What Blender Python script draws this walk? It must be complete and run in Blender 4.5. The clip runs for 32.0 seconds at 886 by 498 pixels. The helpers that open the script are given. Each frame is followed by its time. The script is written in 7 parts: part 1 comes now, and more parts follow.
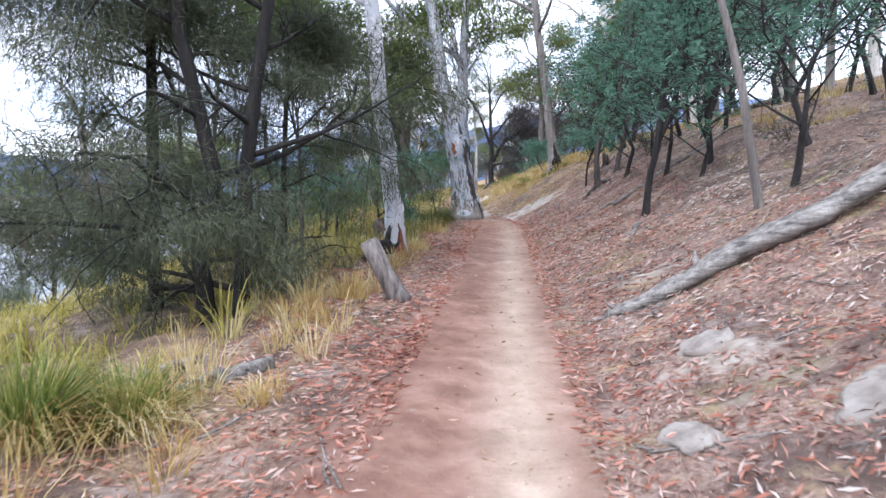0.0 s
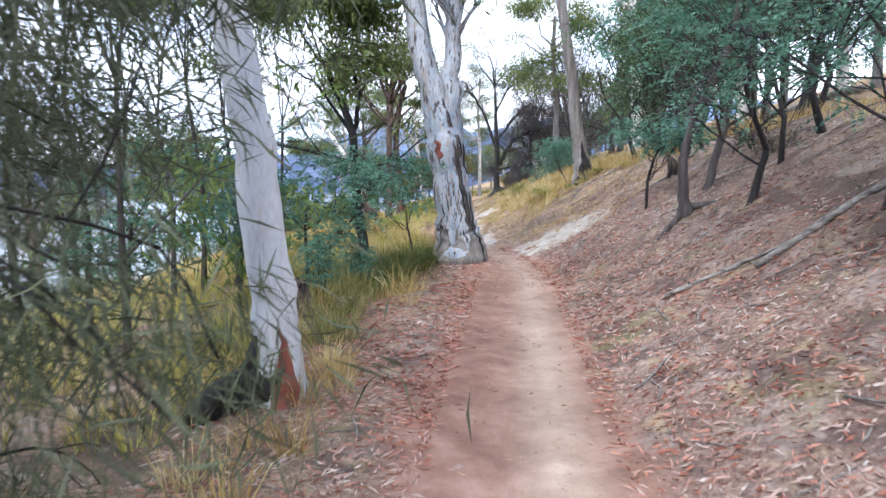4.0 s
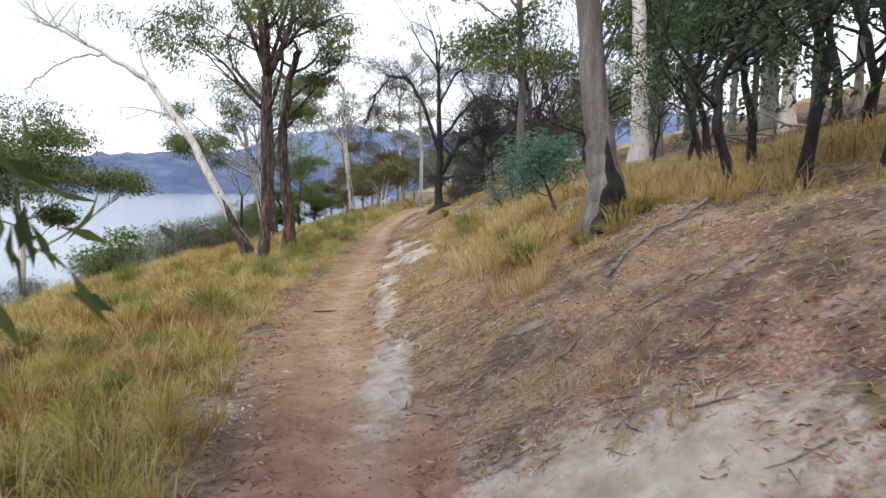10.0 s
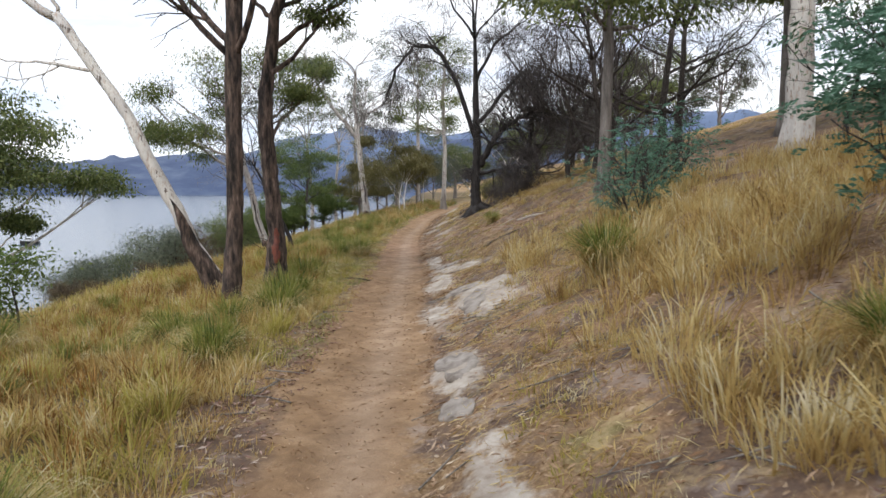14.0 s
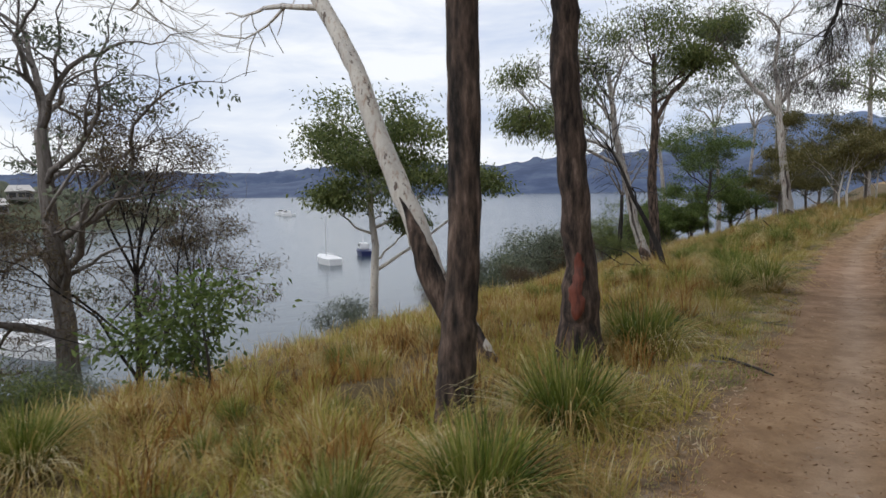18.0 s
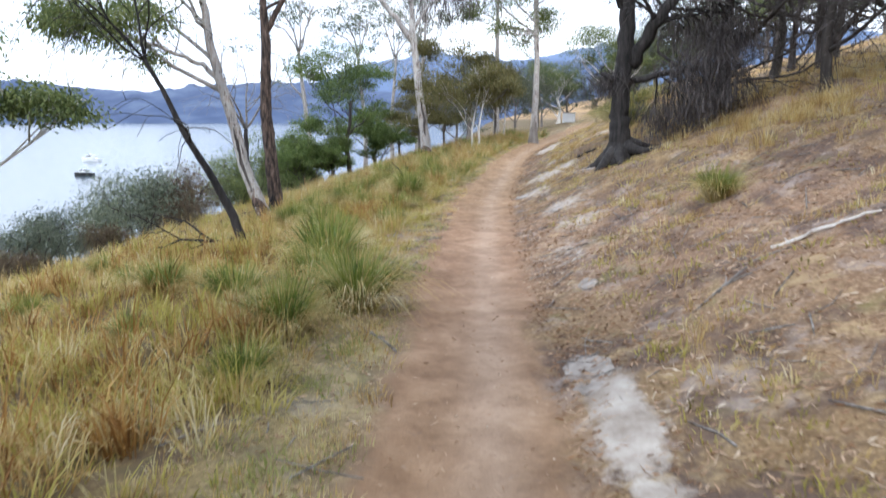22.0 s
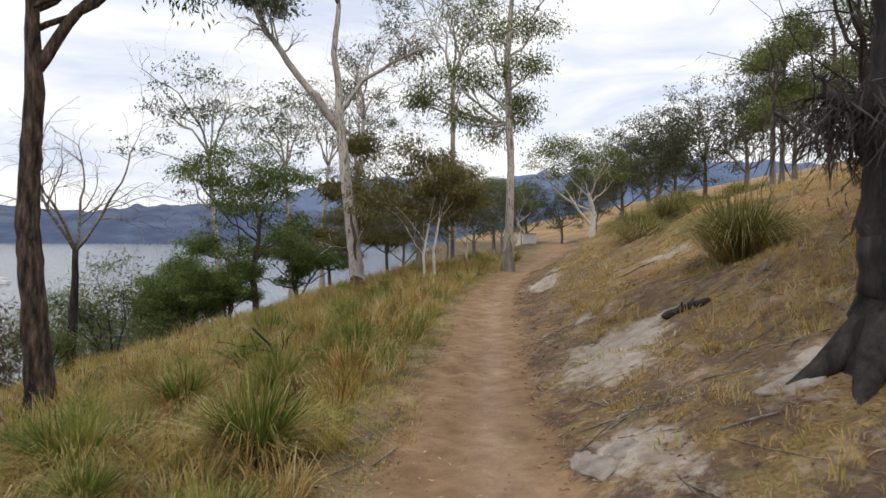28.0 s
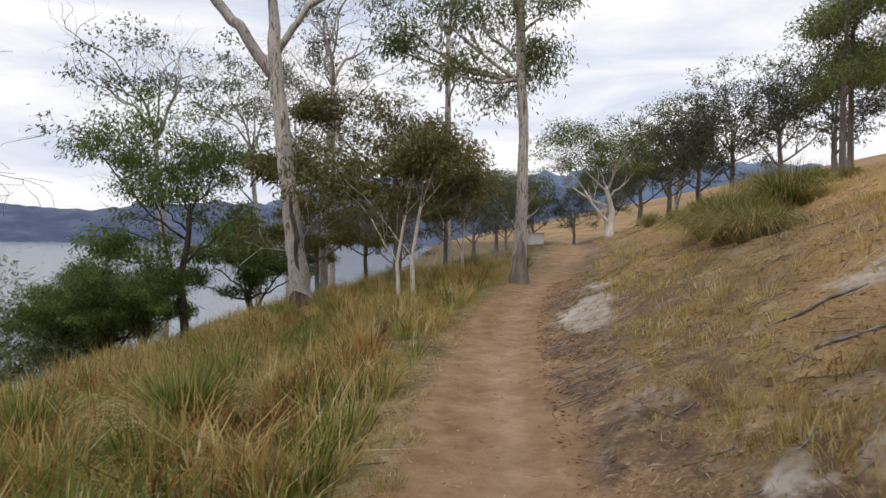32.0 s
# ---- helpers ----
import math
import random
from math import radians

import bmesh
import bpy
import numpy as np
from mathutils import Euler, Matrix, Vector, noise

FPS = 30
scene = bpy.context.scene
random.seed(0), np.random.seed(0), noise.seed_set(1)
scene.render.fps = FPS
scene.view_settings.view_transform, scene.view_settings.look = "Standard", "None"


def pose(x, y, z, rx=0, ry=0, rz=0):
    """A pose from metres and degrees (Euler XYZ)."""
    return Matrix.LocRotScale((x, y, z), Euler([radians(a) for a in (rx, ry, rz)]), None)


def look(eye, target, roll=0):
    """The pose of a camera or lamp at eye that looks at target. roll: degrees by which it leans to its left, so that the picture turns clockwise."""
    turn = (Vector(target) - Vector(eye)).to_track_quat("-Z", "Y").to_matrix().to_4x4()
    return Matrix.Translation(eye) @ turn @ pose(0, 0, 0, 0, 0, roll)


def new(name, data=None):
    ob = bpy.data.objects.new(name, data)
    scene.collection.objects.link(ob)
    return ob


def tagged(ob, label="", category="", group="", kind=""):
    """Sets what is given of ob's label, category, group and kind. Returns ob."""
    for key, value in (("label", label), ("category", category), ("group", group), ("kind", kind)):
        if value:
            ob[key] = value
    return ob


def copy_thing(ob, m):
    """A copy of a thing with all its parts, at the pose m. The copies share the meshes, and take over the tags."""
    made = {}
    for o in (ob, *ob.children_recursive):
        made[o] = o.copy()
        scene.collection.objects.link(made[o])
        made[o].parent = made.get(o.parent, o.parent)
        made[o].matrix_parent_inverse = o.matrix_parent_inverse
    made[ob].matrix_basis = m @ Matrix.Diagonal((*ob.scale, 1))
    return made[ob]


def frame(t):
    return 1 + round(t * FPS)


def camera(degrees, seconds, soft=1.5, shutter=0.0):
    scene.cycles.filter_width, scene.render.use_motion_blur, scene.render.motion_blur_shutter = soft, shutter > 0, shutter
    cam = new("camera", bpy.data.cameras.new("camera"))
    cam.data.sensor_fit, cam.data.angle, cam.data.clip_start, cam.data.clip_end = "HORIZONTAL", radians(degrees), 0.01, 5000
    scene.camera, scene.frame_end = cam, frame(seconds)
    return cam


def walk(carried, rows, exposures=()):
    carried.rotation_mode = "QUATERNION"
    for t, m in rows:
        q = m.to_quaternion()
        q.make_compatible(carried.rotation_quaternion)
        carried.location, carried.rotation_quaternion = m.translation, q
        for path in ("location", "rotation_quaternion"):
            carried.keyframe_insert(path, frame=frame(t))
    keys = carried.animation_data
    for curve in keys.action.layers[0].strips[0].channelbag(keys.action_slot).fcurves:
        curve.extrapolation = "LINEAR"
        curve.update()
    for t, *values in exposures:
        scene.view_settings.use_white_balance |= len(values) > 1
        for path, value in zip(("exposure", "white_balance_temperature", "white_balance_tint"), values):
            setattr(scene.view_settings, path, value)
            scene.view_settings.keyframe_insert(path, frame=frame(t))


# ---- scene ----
# ---- camera and its walk ----
cam = camera(67.0, 32.0, shutter=0.25)
PATH = [
    (0, (-0.485, -7.868, 0.530), (-0.516, -6.076, 0.363), -0.6),
    (0.5, (-0.487, -7.162, 0.555), (-0.521, -5.370, 0.387), -0.8),
    (1, (-0.499, -6.498, 0.604), (-0.532, -4.706, 0.436), -0.7),
    (1.5, (-0.517, -5.830, 0.652), (-0.553, -4.038, 0.484), -0.8),
    (2, (-0.486, -5.167, 0.679), (-0.523, -3.375, 0.512), -0.8),
    (2.5, (-0.447, -4.509, 0.680), (-0.485, -2.717, 0.513), -0.7),
    (3, (-0.353, -3.814, 0.726), (-0.394, -2.022, 0.561), -0.7),
    (3.5, (-0.285, -3.161, 0.768), (-0.329, -1.369, 0.605), -0.7),
    (5.5, (0.031, -0.395, 0.945), (-0.013, 1.398, 0.789), -0.3),
    (6, (0.137, 0.322, 0.977), (0.092, 2.114, 0.822), -0.1),
    (6.5, (0.217, 1.000, 1.040), (0.331, 2.789, 0.886), 0.2),
    (7, (0.327, 1.715, 1.065), (0.439, 3.506, 0.913), 0.3),
    (7.5, (0.402, 2.454, 1.089), (0.514, 4.244, 0.937), 0.4),
    (8, (0.520, 3.155, 1.121), (0.628, 4.946, 0.972), 0.3),
    (8.5, (0.527, 3.918, 1.161), (0.633, 5.708, 1.011), 0.3),
    (9, (0.533, 4.662, 1.183), (0.635, 6.453, 1.034), 0.4),
    (9.5, (0.497, 5.395, 1.214), (0.599, 7.186, 1.067), 0.8),
    (10, (0.493, 6.188, 1.279), (0.593, 7.979, 1.127), 0.7),
    (10.5, (0.382, 6.954, 1.315), (0.482, 8.744, 1.163), 0.7),
    (11, (0.330, 7.725, 1.330), (0.427, 9.516, 1.177), 0.6),
    (11.5, (0.246, 8.525, 1.322), (0.339, 10.316, 1.170), 0.5),
    (12, (0.184, 9.294, 1.301), (0.275, 11.085, 1.148), 0.5),
    (12.5, (0.095, 10.151, 1.264), (0.185, 11.942, 1.112), 0.6),
    (13, (0.080, 10.878, 1.256), (0.167, 12.670, 1.103), 0.7),
    (13.5, (-0.011, 11.498, 1.217), (0.070, 13.290, 1.066), 0.4),
    (15.5, (-0.281, 13.97, 1.172), (-0.661, 15.926, 0.995), -0.3),
    (16, (-0.277, 14.696, 1.173), (-1.071, 16.523, 0.996), -0.6),
    (16.5, (-0.343, 15.525, 1.171), (-1.394, 17.218, 0.995), -0.7),
    (17, (-0.376, 16.23, 1.157), (-1.427, 17.923, 0.981), -0.7),
    (17.5, (-0.395, 17.024, 1.15), (-1.447, 18.717, 0.977), -0.8),
    (18, (-0.381, 17.728, 1.152), (-1.435, 19.419, 0.981), -0.9),
    (18.5, (-0.343, 18.439, 1.18), (-1.396, 20.123, 0.946), -0.9),
    (19, (-0.32, 19.134, 1.153), (-1.341, 20.791, 0.691), -1.6),
    (19.5, (-0.304, 19.77, 1.178), (-1.154, 21.517, 0.703), -1.0),
    (20, (-0.317, 20.464, 1.173), (-0.778, 22.349, 0.691), -0.4),
    (20.5, (-0.334, 20.992, 1.194), (-0.468, 22.929, 0.711), -0.2),
    (21, (-0.327, 21.624, 1.167), (-0.456, 23.494, 0.469), -0.2),
    (21.5, (-0.326, 22.29, 1.171), (-0.458, 24.182, 0.535), -0.2),
    (22, (-0.417, 22.858, 1.176), (-0.552, 24.818, 0.798), 0.1),
    (22.5, (-0.497, 23.586, 1.151), (-0.634, 25.579, 1.051), 0.1),
    (23, (-0.578, 24.258, 1.139), (-0.716, 26.253, 1.114), 0.2),
    (23.5, (-0.56, 24.896, 1.134), (-0.7, 26.891, 1.108), 0.2),
    (24, (-0.542, 25.616, 1.131), (-0.593, 27.615, 1.105), 0.2),
    (24.5, (-0.525, 26.32, 1.116), (-0.578, 28.319, 1.091), 0.2),
    (25, (-0.568, 27.02, 1.141), (-0.621, 29.019, 1.112), 0.0),
    (25.5, (-0.614, 27.779, 1.114), (-0.593, 29.779, 1.089), 0.2),
    (27.5, (-0.743, 30.585, 1.128), (-0.725, 32.585, 1.107), 0.3),
    (28, (-0.763, 31.352, 1.111), (-0.746, 33.352, 1.09), 0.4),
    (28.5, (-0.766, 32.11, 1.098), (-0.746, 34.11, 1.078), 0.4),
    (29, (-0.682, 32.873, 1.113), (-0.663, 34.873, 1.09), 0.4),
    (29.5, (-0.61, 33.673, 1.105), (-0.593, 35.672, 1.084), 0.5),
    (30, (-0.533, 34.429, 1.103), (-0.518, 36.429, 1.082), 0.6),
    (30.5, (-0.505, 35.126, 1.094), (-0.492, 37.126, 1.073), 0.5),
    (31, (-0.452, 35.813, 1.113), (-0.439, 37.813, 1.092), 0.5),
    (31.5, (-0.404, 36.476, 1.13), (-0.394, 38.476, 1.108), 0.6),
    (32, (-0.374, 37.163, 1.12), (-0.361, 39.163, 1.099), 0.6),
]
EXPOSURES = [(0, 1.25, 5700, 13), (2, 1.45, 5700, 12), (3.5, 1.52, 5700, 11), (6, 1.0, 5800, 9), (7, 0.98, 5900, 10), (8, 0.72, 6000, 9), (9, 0.93, 6200, 10), (11, 0.7, 6300, 10), (13, 0.62, 6500, 10), (15.5, 0.25, 6300, 10), (18, -0.05, 6400, 10), (18.5, 0.25, 6500, 10), (19, 0.9, 6700, 10), (20, 0.9, 6600, 10), (21, 1.33, 5900, 9), (22, 1.08, 5800, 9), (23, 0.3, 5700, 9), (25.5, 0.22, 6400, 9), (28, 0.12, 6800, 11), (32, 0.02, 6800, 12)]
walk(cam, [(t, look(eye, target, roll)) for t, eye, target, roll in PATH], EXPOSURES)

# ---- world and sun: a bright, broken overcast ----
SUN_UP, SUN_TURN = radians(48), radians(200)
world = bpy.data.worlds.new("sky")
scene.world = world
world.use_nodes = True
wn, wl = world.node_tree.nodes, world.node_tree.links
wn.clear()
w_out = wn.new("ShaderNodeOutputWorld")
w_bg = wn.new("ShaderNodeBackground")
w_sky = wn.new("ShaderNodeTexSky")
w_sky.sky_type = "NISHITA"
w_sky.sun_disc = False
w_sky.sun_elevation, w_sky.sun_rotation = SUN_UP, SUN_TURN
w_sky.dust_density = 2.0
w_co = wn.new("ShaderNodeTexCoord")
w_map = wn.new("ShaderNodeMapping")
w_map.inputs["Scale"].default_value = (2.2, 2.2, 9.0)
w_noise = wn.new("ShaderNodeTexNoise")
w_noise.inputs["Scale"].default_value = 1.5
w_noise.inputs["Detail"].default_value = 7.0
w_noise.inputs["Roughness"].default_value = 0.55
w_noise.inputs["Distortion"].default_value = 0.4
w_ramp = wn.new("ShaderNodeValToRGB")
w_ramp.color_ramp.elements[0].position, w_ramp.color_ramp.elements[0].color = 0.36, (7.4, 8.3, 10.2, 1)
w_ramp.color_ramp.elements[1].position, w_ramp.color_ramp.elements[1].color = 0.60, (11.5, 11.7, 12.0, 1)
w_mix = wn.new("ShaderNodeMix")
w_mix.data_type = "RGBA"
w_mix.inputs["Factor"].default_value = 0.88
w_bg.inputs["Strength"].default_value = 0.095
wl.new(w_co.outputs["Generated"], w_map.inputs["Vector"])
wl.new(w_map.outputs["Vector"], w_noise.inputs["Vector"])
wl.new(w_noise.outputs["Fac"], w_ramp.inputs["Fac"])
wl.new(w_sky.outputs["Color"], w_mix.inputs["A"])
wl.new(w_ramp.outputs["Color"], w_mix.inputs["B"])
wl.new(w_mix.outputs["Result"], w_bg.inputs["Color"])
wl.new(w_bg.outputs["Background"], w_out.inputs["Surface"])

sun_data = bpy.data.lights.new("sun", "SUN")
sun_data.energy, sun_data.angle, sun_data.color = 1.2, radians(20), (1.0, 0.96, 0.9)
sun = new("sun", sun_data)
sun.matrix_world = look((math.sin(SUN_TURN) * 50, -math.cos(SUN_TURN) * -50, 60), (0, 0, 0))

# ---- materials ----
def mat(name):
    m = bpy.data.materials.new(name)
    m.use_nodes = True
    nt = m.node_tree
    b = nt.nodes["Principled BSDF"]
    return m, nt.nodes, nt.links, b


def tex(n, l, kind="ShaderNodeTexNoise", scale=5.0, detail=5.0, rough=0.6, stretch=None, coord="Object"):
    """A noise in metres; returns its factor socket."""
    co = n.new("ShaderNodeTexCoord")
    t = n.new(kind)
    t.inputs["Scale"].default_value = scale
    if "Detail" in t.inputs:
        t.inputs["Detail"].default_value = detail
        t.inputs["Roughness"].default_value = rough
    src = co.outputs[coord]
    if stretch:
        mp = n.new("ShaderNodeMapping")
        mp.inputs["Scale"].default_value = stretch
        l.new(src, mp.inputs["Vector"])
        src = mp.outputs["Vector"]
    l.new(src, t.inputs["Vector"])
    return t.outputs["Fac"] if "Fac" in t.outputs else t.outputs["Distance"]


def ramp(n, l, fac, stops):
    r = n.new("ShaderNodeValToRGB")
    e = r.color_ramp.elements
    while len(e) < len(stops):
        e.new(0.5)
    for i, (p, c) in enumerate(stops):
        e[i].position, e[i].color = p, (*c, 1)
    l.new(fac, r.inputs["Fac"])
    return r.outputs["Color"]


def mixc(n, l, fac, a, b, how="MIX"):
    m = n.new("ShaderNodeMix")
    m.data_type, m.blend_type = "RGBA", how
    for sock, v in (("Factor", fac), ("A", a), ("B", b)):
        i = m.inputs[sock] if sock == "Factor" else [s for s in m.inputs if s.name == sock and s.type == "RGBA"][0]
        if isinstance(v, (int, float)):
            i.default_value = v
        elif isinstance(v, tuple):
            i.default_value = (*v, 1)
        else:
            l.new(v, i)
    return [s for s in m.outputs if s.type == "RGBA"][0]


def bump(n, l, b, fac, strength=0.4, dist=0.02, normal=None):
    bp = n.new("ShaderNodeBump")
    bp.inputs["Strength"].default_value, bp.inputs["Distance"].default_value = strength, dist
    l.new(fac, bp.inputs["Height"])
    if normal is not None:
        l.new(normal, bp.inputs["Normal"])
    l.new(bp.outputs["Normal"], b.inputs["Normal"])
    return bp.outputs["Normal"]


def bark(name, stops, streak=(9, 9, 1.1), rough=0.85, relief=0.5, fine=60, dist=0.03):
    m, n, l, b = mat(name)
    f = tex(n, l, scale=1.6, detail=6, rough=0.62, stretch=streak)
    c = ramp(n, l, f, stops)
    g = tex(n, l, scale=fine, detail=4, stretch=(1, 1, 0.25))
    c = mixc(n, l, 0.35, c, ramp(n, l, g, [(0.3, (0.25, 0.25, 0.25)), (0.7, (0.85, 0.85, 0.85))]), "OVERLAY")
    l.new(c, b.inputs["Base Color"])
    b.inputs["Roughness"].default_value = rough
    nb = bump(n, l, b, f, relief, dist)
    bump(n, l, b, g, 0.3, 0.008, nb)
    return m


def leafmat(name, stops, rough=0.6, trans=0.25, patch=0.8):
    """Leaves: the colour varies leaf by leaf and in patches; a little light comes through."""
    m, n, l, b = mat(name)
    geo = n.new("ShaderNodeNewGeometry")
    f = tex(n, l, scale=patch, detail=2)
    add = n.new("ShaderNodeMath")
    add.operation = "MULTIPLY_ADD"
    l.new(geo.outputs["Random Per Island"], add.inputs[0])
    add.inputs[1].default_value = 0.6 if patch < 2 else 0.45
    sub = n.new("ShaderNodeMath")
    sub.operation = "MULTIPLY_ADD"
    l.new(f, sub.inputs[0])
    sub.inputs[1].default_value, sub.inputs[2].default_value = (1.2, -0.4) if patch < 2 else (2.2, -0.85)
    l.new(sub.outputs[0], add.inputs[2])
    c = ramp(n, l, add.outputs[0], stops)
    l.new(c, b.inputs["Base Color"])
    b.inputs["Roughness"].default_value = rough
    b.inputs["Specular IOR Level"].default_value = 0.3
    tr = n.new("ShaderNodeBsdfTranslucent")
    l.new(c, tr.inputs["Color"])
    mx = n.new("ShaderNodeMixShader")
    mx.inputs["Fac"].default_value = trans
    out = n["Material Output"]
    l.new(b.outputs["BSDF"], mx.inputs[1])
    l.new(tr.outputs["BSDF"], mx.inputs[2])
    l.new(mx.outputs["Shader"], out.inputs["Surface"])
    return m


def gum_bark(name, pale, grey, brown, dark, amount, calm=0.0):
    """Smooth gum bark: pale and blue grey sheets, brown strips, dark peeling patches and small flecks."""
    m, n, l, b = mat(name)
    low = tex(n, l, scale=1.4, detail=3, stretch=(2.2, 2.2, 0.5))
    strip = tex(n, l, scale=3.4, detail=4, rough=0.6, stretch=(3.4, 3.4, 0.5))
    peel = tex(n, l, scale=3.8, detail=4, rough=0.6, stretch=(3.6, 3.6, 0.7))
    fleck = tex(n, l, scale=9, detail=3, stretch=(2.6, 2.6, 0.7))
    chip = tex(n, l, scale=11, detail=3, stretch=(2.2, 2.2, 0.6))
    c = ramp(n, l, low, [(0.35, grey), (0.62, pale)])
    c = mixc(n, l, ramp(n, l, strip, [(0.58, (0, 0, 0)), (0.68, (0.6, 0.6, 0.6))]), c, brown)
    c = mixc(n, l, ramp(n, l, chip, [(0.54 + calm, (0, 0, 0)), (0.58 + calm, (0.6, 0.6, 0.6))]), c, brown)
    c = mixc(n, l, ramp(n, l, chip, [(0.36 - calm, (0.55, 0.55, 0.55)), (0.40 - calm, (0, 0, 0))]), c, grey)
    c = mixc(n, l, ramp(n, l, peel, [(amount, (0, 0, 0)), (amount + 0.03, (0.92, 0.92, 0.92))]), c, dark)
    c = mixc(n, l, ramp(n, l, fleck, [(0.60 + calm, (0, 0, 0)), (0.63 + calm, (0.85, 0.85, 0.85))]), c, dark)
    g = tex(n, l, scale=50, detail=4, stretch=(1, 1, 0.3))
    c = mixc(n, l, 0.3, c, ramp(n, l, g, [(0.3, (0.3, 0.3, 0.3)), (0.7, (0.75, 0.75, 0.75))]), "OVERLAY")
    l.new(c, b.inputs["Base Color"])
    b.inputs["Roughness"].default_value = 0.75
    nb = bump(n, l, b, peel, 0.5, 0.03)
    bump(n, l, b, g, 0.3, 0.006, nb)
    return m


M_GUM = gum_bark("smooth pale gum bark", (0.60, 0.59, 0.585), (0.40, 0.415, 0.45), (0.40, 0.30, 0.24), (0.14, 0.11, 0.10), 0.74, 0.13)
M_GUMBLUE = gum_bark("blue grey shedding gum bark", (0.44, 0.455, 0.48), (0.20, 0.235, 0.285), (0.27, 0.195, 0.15), (0.05, 0.037, 0.032), 0.595)
M_CREAM = gum_bark("cream and grey gum bark", (0.66, 0.62, 0.56), (0.46, 0.43, 0.40), (0.36, 0.24, 0.17), (0.10, 0.07, 0.055), 0.63, 0.04)
M_WHITEGUM = gum_bark("weathered white gum bark", (0.48, 0.455, 0.42), (0.29, 0.275, 0.265), (0.26, 0.185, 0.14), (0.09, 0.065, 0.055), 0.60)
M_DUSK = bark("dusky grey wattle bark", [(0.3, (0.028, 0.021, 0.019)), (0.5, (0.066, 0.054, 0.049)), (0.7, (0.125, 0.108, 0.10))], (8, 8, 1.0), 0.9, 0.5)
M_GREYBARK = bark("grey brown bark", [(0.3, (0.075, 0.063, 0.056)), (0.5, (0.155, 0.135, 0.12)), (0.7, (0.25, 0.225, 0.205))], (7, 7, 0.8), 0.9, 0.5)
M_IRON = bark("dark furrowed bark", [(0.36, (0.012, 0.009, 0.008)), (0.47, (0.06, 0.042, 0.034)), (0.58, (0.13, 0.088, 0.068)), (0.70, (0.25, 0.18, 0.145))], (9, 9, 2.0), 0.95, 1.0, 60, 0.07)
M_BLACK = bark("charred black bark", [(0.35, (0.008, 0.007, 0.007)), (0.6, (0.035, 0.03, 0.028)), (0.8, (0.08, 0.07, 0.062))], (10, 10, 1.5), 0.95, 0.8)
M_OAK = bark("black furrowed bark and char", [(0.35, (0.008, 0.007, 0.006)), (0.6, (0.022, 0.019, 0.016)), (0.8, (0.05, 0.044, 0.038))], (10, 10, 2.0), 0.95, 0.8)
M_DEADWOOD = bark("weathered grey wood", [(0.32, (0.045, 0.038, 0.034)), (0.5, (0.20, 0.18, 0.16)), (0.72, (0.38, 0.35, 0.32))], (2.2, 16, 16), 0.9, 0.8)
M_STUMP = bark("grey weathered stump wood", [(0.32, (0.05, 0.04, 0.035)), (0.5, (0.17, 0.145, 0.13)), (0.72, (0.30, 0.27, 0.245))], (14, 14, 1.6), 0.9, 0.8)
M_TWIG = bark("dark twig bark", [(0.3, (0.02, 0.016, 0.014)), (0.6, (0.06, 0.05, 0.043)), (0.8, (0.11, 0.09, 0.08))], (8, 8, 2), 0.9, 0.4)
M_SCAR = bark("red brown resin scar", [(0.3, (0.05, 0.012, 0.008)), (0.6, (0.22, 0.06, 0.035)), (0.8, (0.35, 0.15, 0.08))], (9, 9, 2), 0.6, 0.6)

L_GUM = leafmat("olive gum leaves", [(0.1, (0.065, 0.088, 0.034)), (0.45, (0.13, 0.165, 0.054)), (0.8, (0.225, 0.25, 0.085))], 0.6, 0.45)
L_OLIVE = leafmat("olive brown gum leaves", [(0.1, (0.075, 0.07, 0.027)), (0.45, (0.145, 0.135, 0.048)), (0.8, (0.24, 0.21, 0.085))], 0.6, 0.4)
L_GUMGREY = leafmat("grey green gum leaves", [(0.1, (0.09, 0.11, 0.08)), (0.5, (0.15, 0.175, 0.12)), (0.85, (0.23, 0.25, 0.17))])
L_GREEN = leafmat("fresh green leaves", [(0.1, (0.055, 0.09, 0.024)), (0.5, (0.13, 0.185, 0.05)), (0.85, (0.22, 0.27, 0.082))], 0.6, 0.45)
L_WATTLE = leafmat("blue green feathery wattle leaves", [(0.1, (0.055, 0.12, 0.078)), (0.5, (0.105, 0.215, 0.145)), (0.85, (0.19, 0.325, 0.235))], 0.6, 0.4)
L_SHEOAK = leafmat("dull dark needle foliage", [(0.1, (0.046, 0.056, 0.033)), (0.5, (0.085, 0.098, 0.056)), (0.85, (0.15, 0.16, 0.095))], 0.6, 0.35)
L_DARK = leafmat("dark green wattle leaves", [(0.1, (0.035, 0.072, 0.034)), (0.5, (0.08, 0.14, 0.066)), (0.85, (0.145, 0.215, 0.10))], 0.6, 0.4)
L_DEADLEAF = leafmat("dead dark foliage", [(0.1, (0.04, 0.034, 0.034)), (0.5, (0.085, 0.073, 0.07)), (0.85, (0.15, 0.13, 0.12))])
L_RUST = leafmat("rusty brown foliage", [(0.1, (0.07, 0.048, 0.03)), (0.5, (0.13, 0.09, 0.055)), (0.85, (0.17, 0.15, 0.075))])
G_STRAW = leafmat("dry straw grass", [(0.02, (0.20, 0.12, 0.045)), (0.25, (0.42, 0.28, 0.10)), (0.5, (0.53, 0.39, 0.155)), (0.75, (0.60, 0.49, 0.24)), (0.95, (0.68, 0.61, 0.42))], 0.7, 0.4, 3.0)
